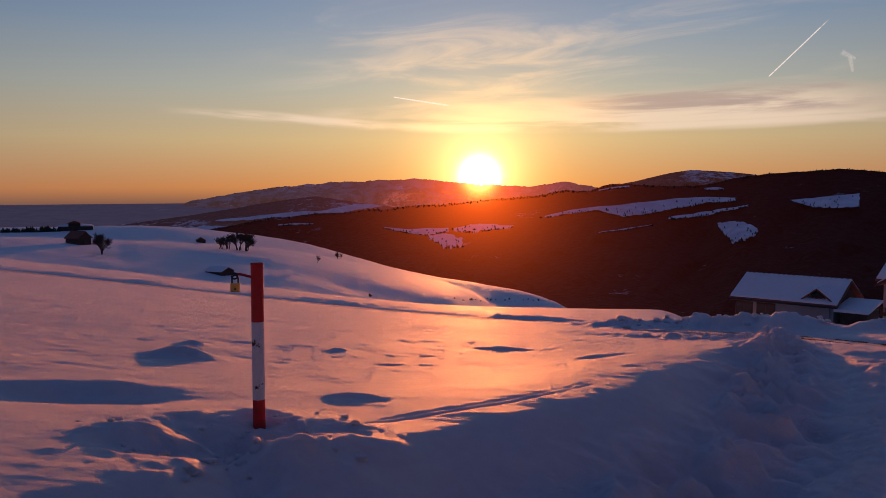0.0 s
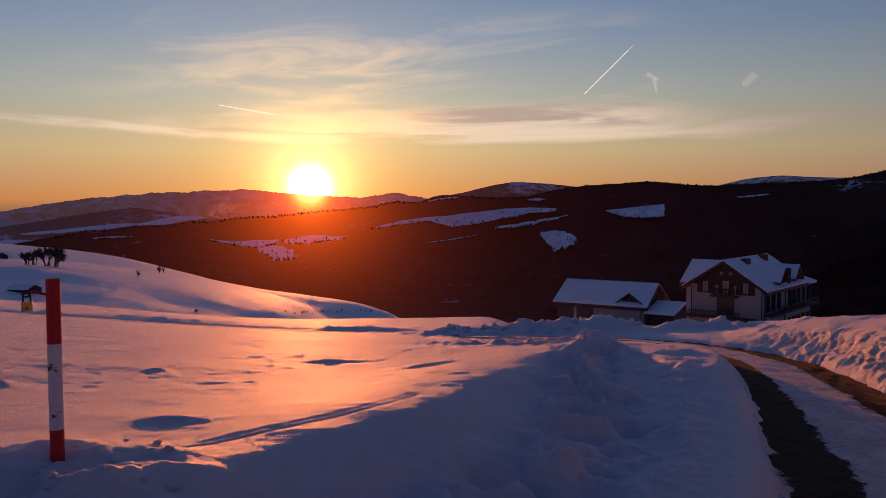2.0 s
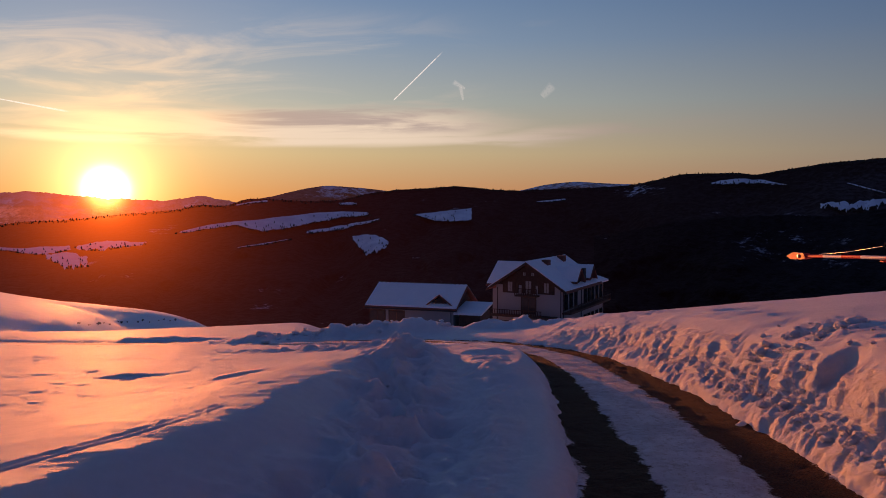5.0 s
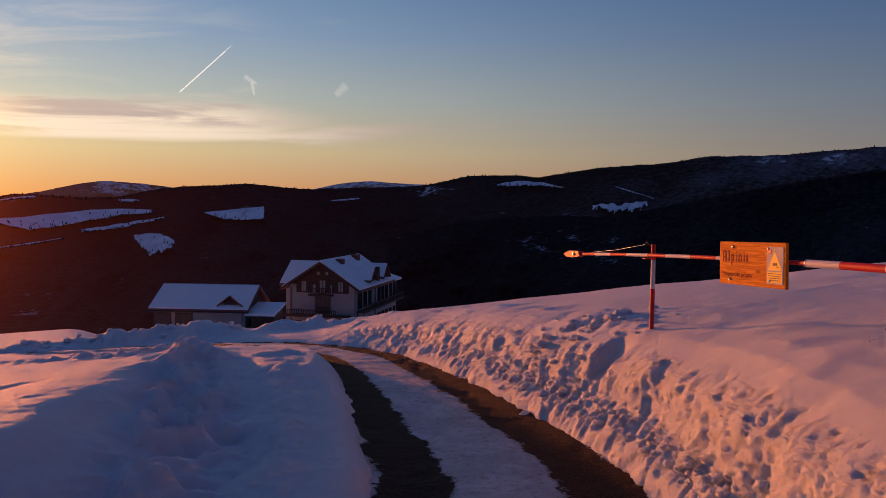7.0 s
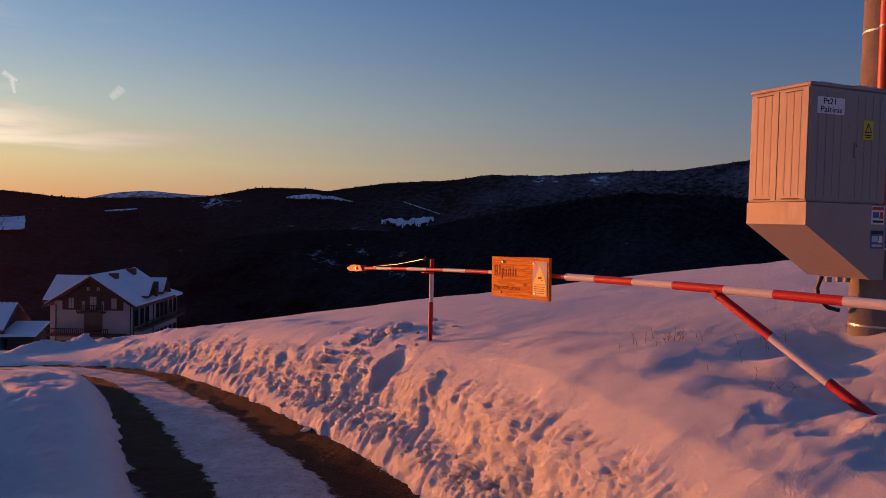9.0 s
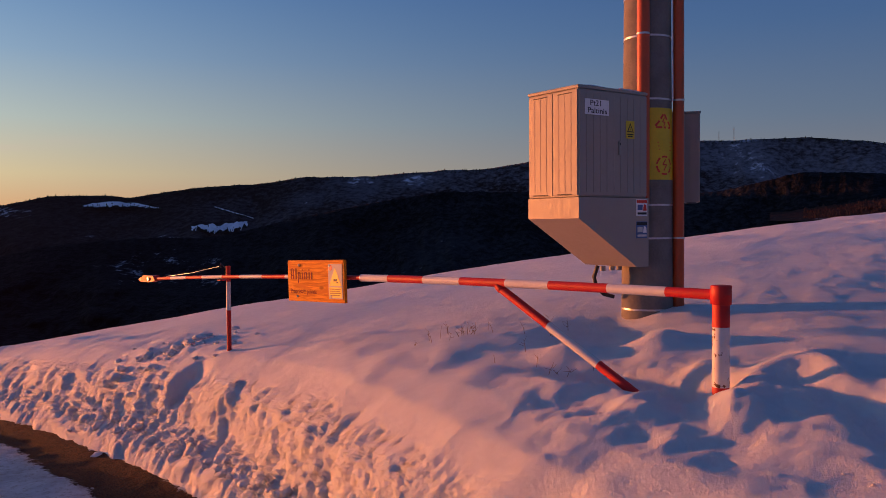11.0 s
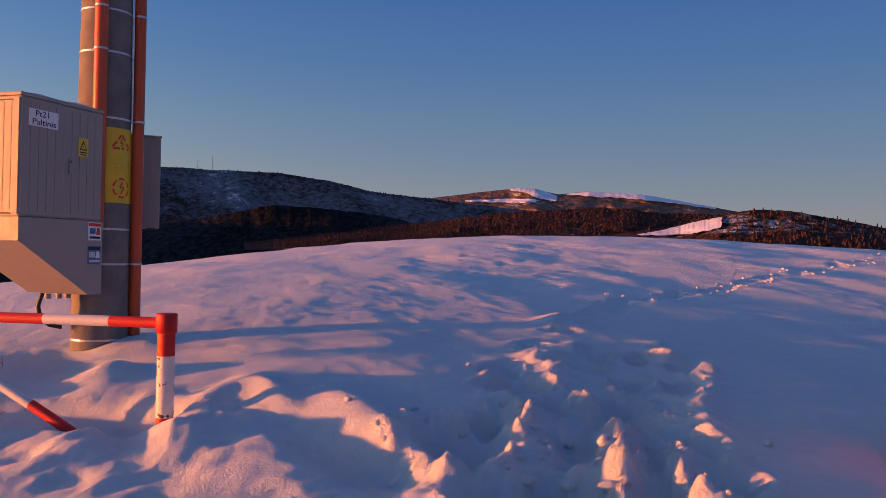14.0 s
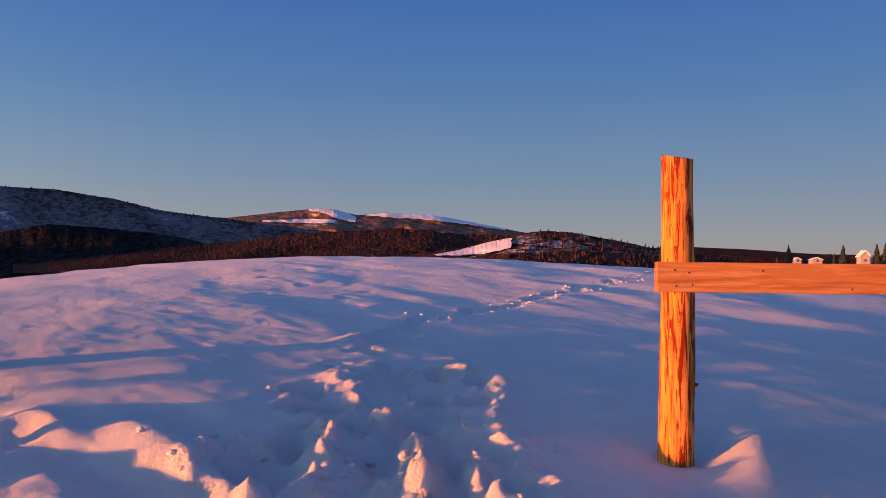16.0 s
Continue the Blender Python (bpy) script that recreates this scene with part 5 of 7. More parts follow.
    for sx, wide, z0 in ((0.320, 0.034, 0.040), (0.320, 0.016, 0.091), (0.220, 0.028, 0.060), (0.126, 0.026, 0.060), (0.174, 0.013, 0.082), (0.078, 0.013, 0.082)):
        part("name_stroke", boxed((sx - wide / 2, face, z0), (sx + wide / 2, face + 0.0012, z0 + 0.009)), dark, sign)
    words("lettering", "Proprietate privata", 0.052, dark, sign, (0.165, face, -0.085), turn, 0.36)
    plate = part("notice_plate", boxed((-0.365, face, -0.135), (-0.185, face + 0.003, 0.135), 0.001), PLATE, sign, "grey metal notice plate")
    bm = prism(bmesh.new(), [(-0.355, -0.035), (-0.195, -0.035), (-0.275, 0.105)], face + 0.003, face + 0.0042, "y")
    part("warning_triangle", bm, YELLOW, plate, "yellow triangle")
    part("camera_sign", boxed((-0.30, face + 0.0042, 0.0), (-0.255, face + 0.005, 0.018)), BLACK, plate)
    part("camera_sign", boxed((-0.315, face + 0.0042, -0.012), (-0.29, face + 0.005, -0.006)), BLACK, plate)
    part("yellow_panel", boxed((-0.355, face + 0.003, -0.125), (-0.195, face + 0.0042, -0.045)), YELLOW, plate)
    for k in range(4):
        part("text_bar", boxed((-0.345 + 0.01 * (k % 2), face + 0.0042, -0.062 - 0.016 * k), (-0.205, face + 0.005, -0.057 - 0.016 * k)), STRAW, plate)
    part("red_dot", tubed([(-0.215, face + 0.003, 0.105), (-0.215, face + 0.0045, 0.105)], 0.022, 16), SIGN_RED, plate)
    for bx, bz in ((0.22, 0.125), (0.25, -0.125), (-0.20, 0.118), (-0.215, -0.115)):
        b = part("bolt", tubed([(bx, face, bz), (bx, face + 0.004, bz), (bx, face + 0.009, bz)], [0.011, 0.011, 0.006], 12), STEEL, sign)


plain_ink = plain("burnt_lettering", (0.22, 0.022, 0.010), 0.8)
build_lock_post()
build_barrier()


# ---------------------------------------------------------------- pole and cabinets
POLE = Vector((6.86, 0.76, EYE - 0.95))
TO_CAM = math.atan2(-0.156, -0.988)


def build_pole():
    pole = thing("utility_pole", Matrix.Translation(POLE), "grey concrete utility pole with steel straps, rising from the snow", "pole")
    r = lambda h: 0.202 - 0.0085 * h
    bm = bmesh.new()
    tube(bm, [(0, 0, h) for h in (-0.3, 0.5, 1.5, 2.5, 4, 6, 9)], [r(h) for h in (-0.3, 0.5, 1.5, 2.5, 4, 6, 9)], 40)
    part("shaft", bm, CONCRETE, pole, "weathered concrete shaft")
    def strap(h, extra=0.0, high=0.014, mat=STEEL):
        rr = r(h) + 0.003
        pts = []
        for k in range(49):
            a = 2 * math.pi * k / 48
            pts.append((rr * math.cos(a), rr * math.sin(a), h))
        bm = bmesh.new()
        lo, hi = [bm.verts.new((x, y, z - high / 2)) for x, y, z in pts], [bm.verts.new((x, y, z + high / 2)) for x, y, z in pts]
        li, hi2 = [bm.verts.new((x * 0.985, y * 0.985, z - high / 2)) for x, y, z in pts], [bm.verts.new((x * 0.985, y * 0.985, z + high / 2)) for x, y, z in pts]
        for k in range(48):
            bm.faces.new((lo[k], lo[k + 1], hi[k + 1], hi[k]))
            bm.faces.new((hi[k], hi[k + 1], hi2[k + 1], hi2[k]))
            bm.faces.new((li[k], lo[k], lo[k + 1], li[k + 1]))
        part("strap", bm, mat, pole, "galvanised steel strap")
    for v in (1.75, 1.44, 0.955, 0.142, -0.115, -0.67):
        strap(v + 0.95)
    # two orange conduits
    fwd, rgt = Vector((0.988, 0.156, 0)), Vector((0.156, -0.988, 0))
    a = -fwd * 0.222 - rgt * 0.035
    p1 = part("conduit", tubed([a + Vector((0, 0, 1.1)), a * 0.97 + Vector((0, 0, 2.5)), a * 0.93 + Vector((0, 0, 5)), a * 0.85 + Vector((0, 0, 8.6))], 0.048, 20), ORANGE, pole, "orange plastic conduit")
    b = rgt * 0.238 - fwd * 0.02
    part("conduit", tubed([b + Vector((0, 0, 0.12)), b * 0.985 + Vector((0, 0, 2.5)), b * 0.93 + Vector((0, 0, 5)), b * 0.85 + Vector((0, 0, 8.6))], 0.043, 20), ORANGE, pole, "orange plastic conduit down to the snow")
    for v in (1.75, 1.44):
        d = a * (1 - 0.012 * v)
        bm = bmesh.new()
        tube(bm, [d + Vector((0, 0, v + 0.943)), d + Vector((0, 0, v + 0.957))], 0.0505, 20)
        part("conduit_strap", bm, STEEL, pole)
    for v in (1.75, 0.955, -0.115, -0.67):
        d = b * (1 - 0.006 * v)
        part("conduit_strap", tubed([d + Vector((0, 0, v + 0.943)), d + Vector((0, 0, v + 0.957))], 0.0455, 20), STEEL, pole)
    c = rgt * 0.19 - fwd * 0.06
    part("ground_wire", tubed([c + Vector((0, 0, 1.9)), c * 0.97 + Vector((0, 0, 3.2)), c * 0.9 + Vector((0, 0, 8))], 0.006, 8), LABEL_WHITE, pole, "thin white cable")

    def wrap(outline, h0, out, name, mat, parent):
        """A flat outline in (degrees round the pole, height) laid on the shaft."""
        bm = bmesh.new()
        vs = []
        for deg, h in outline:
            t = TO_CAM + radians(deg)
            rr = r(h0 + h) + out
            vs.append(bm.verts.new((rr * math.cos(t), rr * math.sin(t), h0 + h)))
        n = len(vs) // 2
        for k in range(n - 1):
            bm.faces.new((vs[k], vs[k + 1], vs[2 * n - 2 - k], vs[2 * n - 1 - k]))
        return part(name, bm, mat, parent)
    h0 = 0.95 + 0.335
    warn = wrap([(d, 0.0) for d in np.linspace(2, 82, 15)] + [(d, 0.55) for d in np.linspace(82, 2, 15)], h0, 0.004, "warning_wrap", YELLOW, pole)
    warn["label"] = "yellow electricity warning sheet wrapped on the shaft"

    def line(pts, wide, name="red_mark"):
        for (d0, a0), (d1, a1) in zip(pts, pts[1:]):
            ln = math.hypot((d1 - d0) * 0.0033, a1 - a0)
            nx, ny = -(a1 - a0) / ln * wide / 2 / 0.0033, (d1 - d0) * 0.0033 / ln * wide / 2
            wrap([(d0 + nx, a0 + ny), (d1 + nx, a1 + ny), (d1 - nx, a1 - ny), (d0 - nx, a0 - ny)], h0, 0.007, name, SIGN_RED, warn)
    line([(18, 0.40), (34, 0.40)], 0.016), line([(38, 0.40), (60, 0.40)], 0.016), line([(17, 0.41), (27, 0.45)], 0.016), line([(30, 0.465), (37, 0.50)], 0.016), line([(40, 0.50), (48, 0.46)], 0.016), line([(51, 0.445), (60, 0.41)], 0.016)
    line([(40, 0.475), (35, 0.44), (42, 0.44), (38, 0.41)], 0.009)
    for k in range(6):
        t0, t1 = 2 * math.pi * (k + 0.1) / 6, 2 * math.pi * (k + 0.85) / 6
        line([(40 + 20 * math.cos(t0 + (t1 - t0) * j / 3), 0.11 + 0.068 * math.sin(t0 + (t1 - t0) * j / 3)) for j in range(4)], 0.014)
    line([(43, 0.155), (35, 0.115), (46, 0.115), (38, 0.07)], 0.010)
    for k in range(3):
        line([(22 + 2 * k, 0.285 - 0.028 * k), (62, 0.285 - 0.028 * k)], 0.009, "text_bar")


def build_cabinet():
    cab = thing("electric_cabinet", pose(5.95, 1.105, EYE, 0, 0, math.degrees(math.atan2(-0.543, 0.84))), "pale grey ribbed electricity cabinet mounted on the concrete pole", "cabinet")
    W, D = 0.714, 0.53
    part("body", boxed((0.006, 0.006, 0.193), (W - 0.006, D, 0.955), 0.006), CABINET, cab)
    part("roof", boxed((-0.004, -0.004, 0.955), (W + 0.002, D + 0.004, 0.980), 0.008), CABINET, cab, "slightly overhanging lid")
    part("base_band", prism(bmesh.new(), [(-0.002, 0.040), (-0.002, 0.190), (W + 0.012, 0.190), (W + 0.012, -0.325), (0.60, -0.325)], -0.003, D + 0.003, "y"), CABINET, cab, "smooth funnel-shaped base")
    # side panels
    for a, b in ((0.012, 0.262), (0.268, 0.522)):
        p = part("side_panel", boxed((-0.002, a, 0.205), (0.008, b, 0.945), 0.003), CABINET, cab, "ribbed side panel")
        for k in range(3):
            y = a + (b - a) * (k + 1) / 4
            part("groove", boxed((-0.0032, y - 0.0035, 0.235), (0.0, y + 0.0035, 0.915)), SEAM_SOFT, p)
        part("vent_slot", boxed((-0.004, a + 0.05, 0.208), (0.0, b - 0.05, 0.2155)), SEAM, p)
        part("vent_slot", boxed((-0.004, a + 0.05, 0.925), (0.0, b - 0.05, 0.932)), SEAM, p)
    # doors
    for a, b in ((0.010, 0.352), (0.357, 0.704)):
        d = part("door", boxed((a, -0.003, 0.205), (b, 0.008, 0.945), 0.003), CABINET, cab, "ribbed cabinet door")
        for k in range(4):
            x = a + (b - a) * (k + 1) / 5
            part("rib", boxed((x - 0.005, -0.006, 0.23), (x + 0.005, -0.002, 0.92), 0.0012), CABINET, d)
    part("seam", boxed((0.3505, -0.0035, 0.205), (0.3585, 0.0, 0.945)), SEAM_SOFT, cab)
    part("handle", boxed((0.395, -0.016, 0.50), (0.415, -0.004, 0.60), 0.004), CABINET, cab, "slim grey swing handle")
    part("keyhole", boxed((0.401, -0.0175, 0.57), (0.409, -0.0155, 0.588)), SEAM, cab)
    lab = part("label_plate", boxed((0.055, -0.0085, 0.775), (0.295, -0.0055, 0.885), 0.001), LABEL_WHITE, cab, "white label with black letters")
    words("lettering", "Pt21", 0.056, BLACK, lab, (0.165, -0.0092, 0.856), (90, 0, 0), 0.105)
    words("lettering", "Paltinis", 0.056, BLACK, lab, (0.178, -0.0092, 0.803), (90, 0, 0), 0.19)
    st = part("warning_sticker", boxed((0.475, -0.0085, 0.625), (0.565, -0.0055, 0.755), 0.0008), YELLOW, cab, "yellow high-voltage sticker")
    part("triangle", prism(bmesh.new(), [(0.485, 0.672), (0.555, 0.672), (0.52, 0.738)], -0.0095, -0.0083, "y"), BLACK, st)
    part("triangle", prism(bmesh.new(), [(0.497, 0.679), (0.543, 0.679), (0.52, 0.722)], -0.0102, -0.0094, "y"), YELLOW, st)
    part("bolt_mark", prism(bmesh.new(), [(0.517, 0.682), (0.524, 0.697), (0.518, 0.697), (0.524, 0.712), (0.514, 0.697), (0.52, 0.697)], -0.0108, -0.0101, "y"), BLACK, st)
    part("text_bar", boxed((0.487, -0.0092, 0.652), (0.553, -0.0084, 0.660)), BLACK, st)
    part("text_bar", boxed((0.495, -0.0092, 0.637), (0.545, -0.0084, 0.644)), BLACK, st)
    for z, top, mid in ((0.055, SIGN_RED, LABEL_WHITE), (-0.11, BLACK, SIGN_BLUE)):
        s = part("sticker", boxed((0.588, -0.0065, z), (0.708, -0.0035, z + 0.125), 0.0008), mid, cab, "small printed sticker")
        part("sticker_band", boxed((0.592, -0.0074, z + 0.098), (0.704, -0.0064, z + 0.120)), top, s)
        part("sticker_picture", boxed((0.600, -0.0074, z + 0.045), (0.655, -0.0064, z + 0.085)), SIGN_BLUE if top is SIGN_RED else STEEL, s)
        part("sticker_picture", prism(bmesh.new(), [(0.66, z + 0.04), (0.70, z + 0.04), (0.695, z + 0.085), (0.67, z + 0.09)], -0.0074, -0.0064, "y"), SIGN_RED if top is SIGN_RED else LABEL_WHITE, s)
        part("text_bar", boxed((0.600, -0.0074, z + 0.012), (0.700, -0.0064, z + 0.028)), BLACK if top is SIGN_RED else STEEL, s)
    for x in (0.50, 0.60, 0.68):
        part("cable_gland", tubed([(x, 0.25, -0.325), (x, 0.25, -0.36)], 0.022, 12), CABINET, cab)
    part("cable", tubed([(0.62, 0.42, -0.33), (0.60, 0.44, -0.42), (0.615, 0.43, -0.50), (0.67, 0.40, -0.56), (0.74, 0.36, -0.58)], 0.016, 10), RUBBER, cab, "black cable loop")
    part("bracket", boxed((W, 0.20, -0.33), (W + 0.14, 0.33, -0.30), 0.004), STEEL, cab, "steel mounting bracket")
    part("bracket", boxed((W - 0.02, 0.15, 0.55), (W + 0.09, 0.38, 0.60), 0.004), STEEL, cab)
    part("bracket", boxed((W - 0.02, 0.15, 0.25), (W + 0.09, 0.38, 0.30), 0.004), STEEL, cab)
    # snow lying on the lid
    bm = bmesh.new()
    bmesh.ops.create_grid(bm, x_segments=26, y_segments=20, size=0.5)
    for v in bm.verts:
        x, y = v.co.x + 0.5, v.co.y + 0.5
        n = noise.noise((x * 4, y * 4, 1.3)) * 0.5 + noise.noise((x * 11, y * 11, 4.1)) * 0.25
        edge = min(x, 1 - x, y, 1 - y)
        h = max(0, min(1, edge * 7)) ** 0.6 * (0.022 + 0.035 * max(0, n + 0.1))
        v.co = (0.03 + x * 0.66, 0.02 + y * 0.49, 0.978 + h)
    snow_cap = part("snow_cap", bm, SNOW, None, "", True)
    snow_cap.matrix_world = pose(5.95, 1.105, EYE, 0, 0, math.degrees(math.atan2(-0.543, 0.84)))
    tagged(snow_cap, "thin lumpy snow cap on the cabinet lid", "snow")
    # the second, narrower cabinet behind the pole
    two = thing("electric_cabinet", pose(7.10, 0.55, EYE, 0, 0, 9.0), "narrow pale grey cabinet on the far side of the pole", "cabinet")
    part("body", boxed((0.0, -0.17, 0.165), (0.28, 0.14, 0.88), 0.008), CABINET, two)
    part("roof", boxed((-0.006, -0.176, 0.88), (0.286, 0.146, 0.897), 0.006), CABINET, two)
    for k in range(3):
        part("rib", boxed((-0.004, -0.15 + 0.05 * k, 0.19), (0.001, -0.142 + 0.05 * k, 0.86)), CABINET, two)
    part("latch", boxed((-0.008, -0.14, 0.155), (0.02, -0.07, 0.166)), SEAM, two)
    part("bracket", boxed((-0.10, 0.0, 0.4), (0.01, 0.1, 0.46), 0.004), STEEL, two)


SEAM_SOFT = plain("grey_seam", (0.36, 0.32, 0.27), 0.8)
build_pole()
build_cabinet()


def build_fence():
    fence = thing("wooden_fence", pose(FENCE[0], FENCE[1], 0.57, 0, 0, -118) @ Matrix.Diagonal((1.196, 1.196, 1.196, 1.0)), "new peeled log post with a planed rail in the snow", "fence")
    bm = bmesh.new()
    rings, n = [], 28
    hs = np.linspace(0, 1.39, 40)
    for i, h in enumerate(hs):
        ring = []
        for k in range(n):
            a = 2 * math.pi * k / n
            rr = 0.0655 + 0.0035 * math.sin(h * 2.1 + 1) - 0.003 * h + 0.004 * noise.noise((math.cos(a) * 1.2, math.sin(a) * 1.2, h * 1.7)) + 0.0025 * noise.noise((math.cos(a) * 4, math.sin(a) * 4, h * 6))
            for kh, ka in ((0.62, 2.1), (1.02, 4.3), (0.35, 5.2)):
                da = (a - ka + math.pi) % (2 * math.pi) - math.pi
                rr += 0.007 * math.exp(-((h - kh) / 0.022) ** 2 - (da / 0.25) ** 2)
            z = h
            if i == len(hs) - 1:
                z += 0.012 * math.cos(a - 2.2)
            ring.append(bm.verts.new((rr * math.cos(a) + 0.006 * math.sin(h * 1.5), rr * math.sin(a), z)))
        rings.append(ring)
    for r, s in zip(rings, rings[1:]):
        for k in range(n):
            bm.faces.new((r[k], r[(k + 1) % n], s[(k + 1) % n], s[k])).smooth = True
    bm.faces.new(rings[-1])
    post = part("log_post", bm, LOG_WOOD, fence, "orange peeled log with dark bark streaks")
    part("branch_stub", tubed([(0.055, -0.02, 0.52), (0.078, -0.03, 0.525)], [0.008, 0.005], 8), LOG_WOOD, post)
    part("branch_stub", tubed([(0.055, 0.02, 1.03), (0.077, 0.025, 1.04)], [0.009, 0.004], 8), LOG_WOOD, post)
    bm = boxed((-0.10, -0.107, 0.872), (2.7, -0.066, 0.984), 0.003)
    bmesh.ops.subdivide_edges(bm, edges=[e for e in bm.edges if e.calc_length() > 1], cuts=24)
    for v in bm.verts:
        v.co.z += 0.0022 * noise.noise((v.co.x * 3, 0, v.co.z * 20))
        v.co.y += 0.0018 * noise.noise((v.co.x * 2.3, 5, v.co.z * 9))
    rail = part("rail", bm, PLANK_WOOD, fence, "rough-sawn pale plank with knots")
    for x, z in ((-0.035, 0.955), (0.018, 0.945), (-0.03, 0.895), (0.03, 0.90), (0.29, 0.955), (0.62, 0.89)):
        part("nail", tubed([(x, -0.107, z), (x, -0.1095, z)], 0.0035, 8), DARK_METAL, rail)


build_fence()


def dry_weeds(x0, y0, n, spread, seed):
    rng = random.Random(seed)
    bm = bmesh.new()
    for k in range(n):
        x, y = x0 + rng.gauss(0, spread), y0 + rng.gauss(0, spread)
        z = ground_at(x, y) - 0.02
        h, lx, ly = rng.uniform(0.04, 0.12), rng.uniform(-0.05, 0.05), rng.uniform(-0.05, 0.05)
        tube(bm, [(x, y, z), (x + lx * 0.4, y + ly * 0.4, z + h * 0.6), (x + lx, y + ly, z + h)], [0.0022, 0.0016, 0.0008], 4, False)
        for j in range(rng.randint(0, 3)):
            t = rng.uniform(0.5, 0.95)
            px, py, pz = x + lx * t, y + ly * t, z + h * t
            tube(bm, [(px, py, pz), (px + rng.uniform(-0.04, 0.04), py + rng.uniform(-0.04, 0.04), pz + rng.uniform(0.0, 0.04))], [0.0014, 0.0007], 3, False)
    tagged(part("dry_weeds", bm, STRAW), "thin dry weed stalks poking through snow", "weeds", kind="stuff")


dry_weeds(6.0, 2.0, 22, 0.13, 1)
dry_weeds(6.2, 1.35, 9, 0.10, 2)
dry_weeds(5.1, 1.25, 4, 0.16, 3)
dry_weeds(4.9, 0.9, 3, 0.10, 4)


# ---------------------------------------------------------------- buildings
def window(parent, at, wide, high, face, shutters=False, pane=None, deep=0.06, name="window"):
    """A framed window on a wall; face: 'x' looks along -x, 'y' along -y."""
    def slab(lo, hi, out0, out1):
        (a0, z0), (a1, z1) = lo, hi
        if face == "x":
            return boxed((at[0] - out1, at[1] + a0, at[2] + z0), (at[0] - out0, at[1] + a1, at[2] + z1))
        return boxed((at[0] + a0, at[1] - out1, at[2] + z0), (at[0] + a1, at[1] - out0, at[2] + z1))
    w = part(name, slab((-wide / 2, 0), (wide / 2, high), 0.01, 0.05), DARK_WOOD, parent, "dark-framed window")
    b = 0.09
    for s in (-1, 1):
        lo, hi = sorted((s * 0.03, s * (wide / 2 - b)))
        part("pane", slab((lo, b), (hi, high - b), 0.05, 0.06), pane or WINDOW_DARK, w)
    if shutters:
        for s in (-1, 1):
            lo, hi = sorted((s * wide / 2, s * (wide / 2 + wide * 0.42)))
            part("shutter", slab((lo, 0.0), (hi, high), 0.0, 0.06), DARK_WOOD, w)
    return w


def gable_roof(parent, x0, x1, y0, y1, eave, ridge, thick, axis="x", name="roof", snow=0.16, bare=None):
    """Two sloping slabs with snow on them."""
    mid = (y0 + y1) / 2
    for s, yy in ((0, y0), (1, y1)):
        out = [(yy, eave), (mid, ridge), (mid, ridge + thick), (yy, eave + thick)]
        bm = bmesh.new()
        if axis == "x":
            prism(bm, out, x0, x1, "x")
        else:
            prism(bm, out, x0, x1, "y")
        rf = part(name, bm, ROOF_TILE, parent, "tiled roof slope")
        inset = 0.12
        k = (ridge - eave) / (mid - yy)
        e = yy + inset * (1 if yy < mid else -1)
        ez = eave + k * (e - yy)
        top = [(e, ez + thick + 0.004), (mid, ridge + thick + 0.004), (mid, ridge + thick + snow), (e + 0.05 * (1 if yy < mid else -1), ez + thick + snow)]
        bm = bmesh.new()
        prism(bm, top, x0 + 0.08, x1 - 0.08, "x" if axis == "x" else "y")
        part("roof_snow", bm, SNOW_FAR, rf, "smooth layer of snow")


def railing(parent, lo, hi, axis, top, low, step_=0.22):
    """A balcony front of uprights between two rails."""
    b = part("balcony_rail", bmesh_rail(lo, hi, axis, top, low, step_), DARK_WOOD, parent, "dark wooden balcony rail")
    return b


def bmesh_rail(lo, hi, axis, top, low, step_):
    bm = bmesh.new()
    a0, a1 = lo[axis], hi[axis]
    def seg(p, q, za, zb):
        l, h = list(lo), list(hi)
        l[axis], h[axis], l[2], h[2] = p, q, za, zb
        box(bm, l, h)
    seg(a0, a1, top - 0.08, top)
    seg(a0, a1, low, low + 0.06)
    n = int((a1 - a0) / step_)
    for k in range(n + 1):
        c = a0 + (a1 - a0) * k / max(n, 1)
        seg(c - 0.04, c + 0.04, low, top)
    return bm


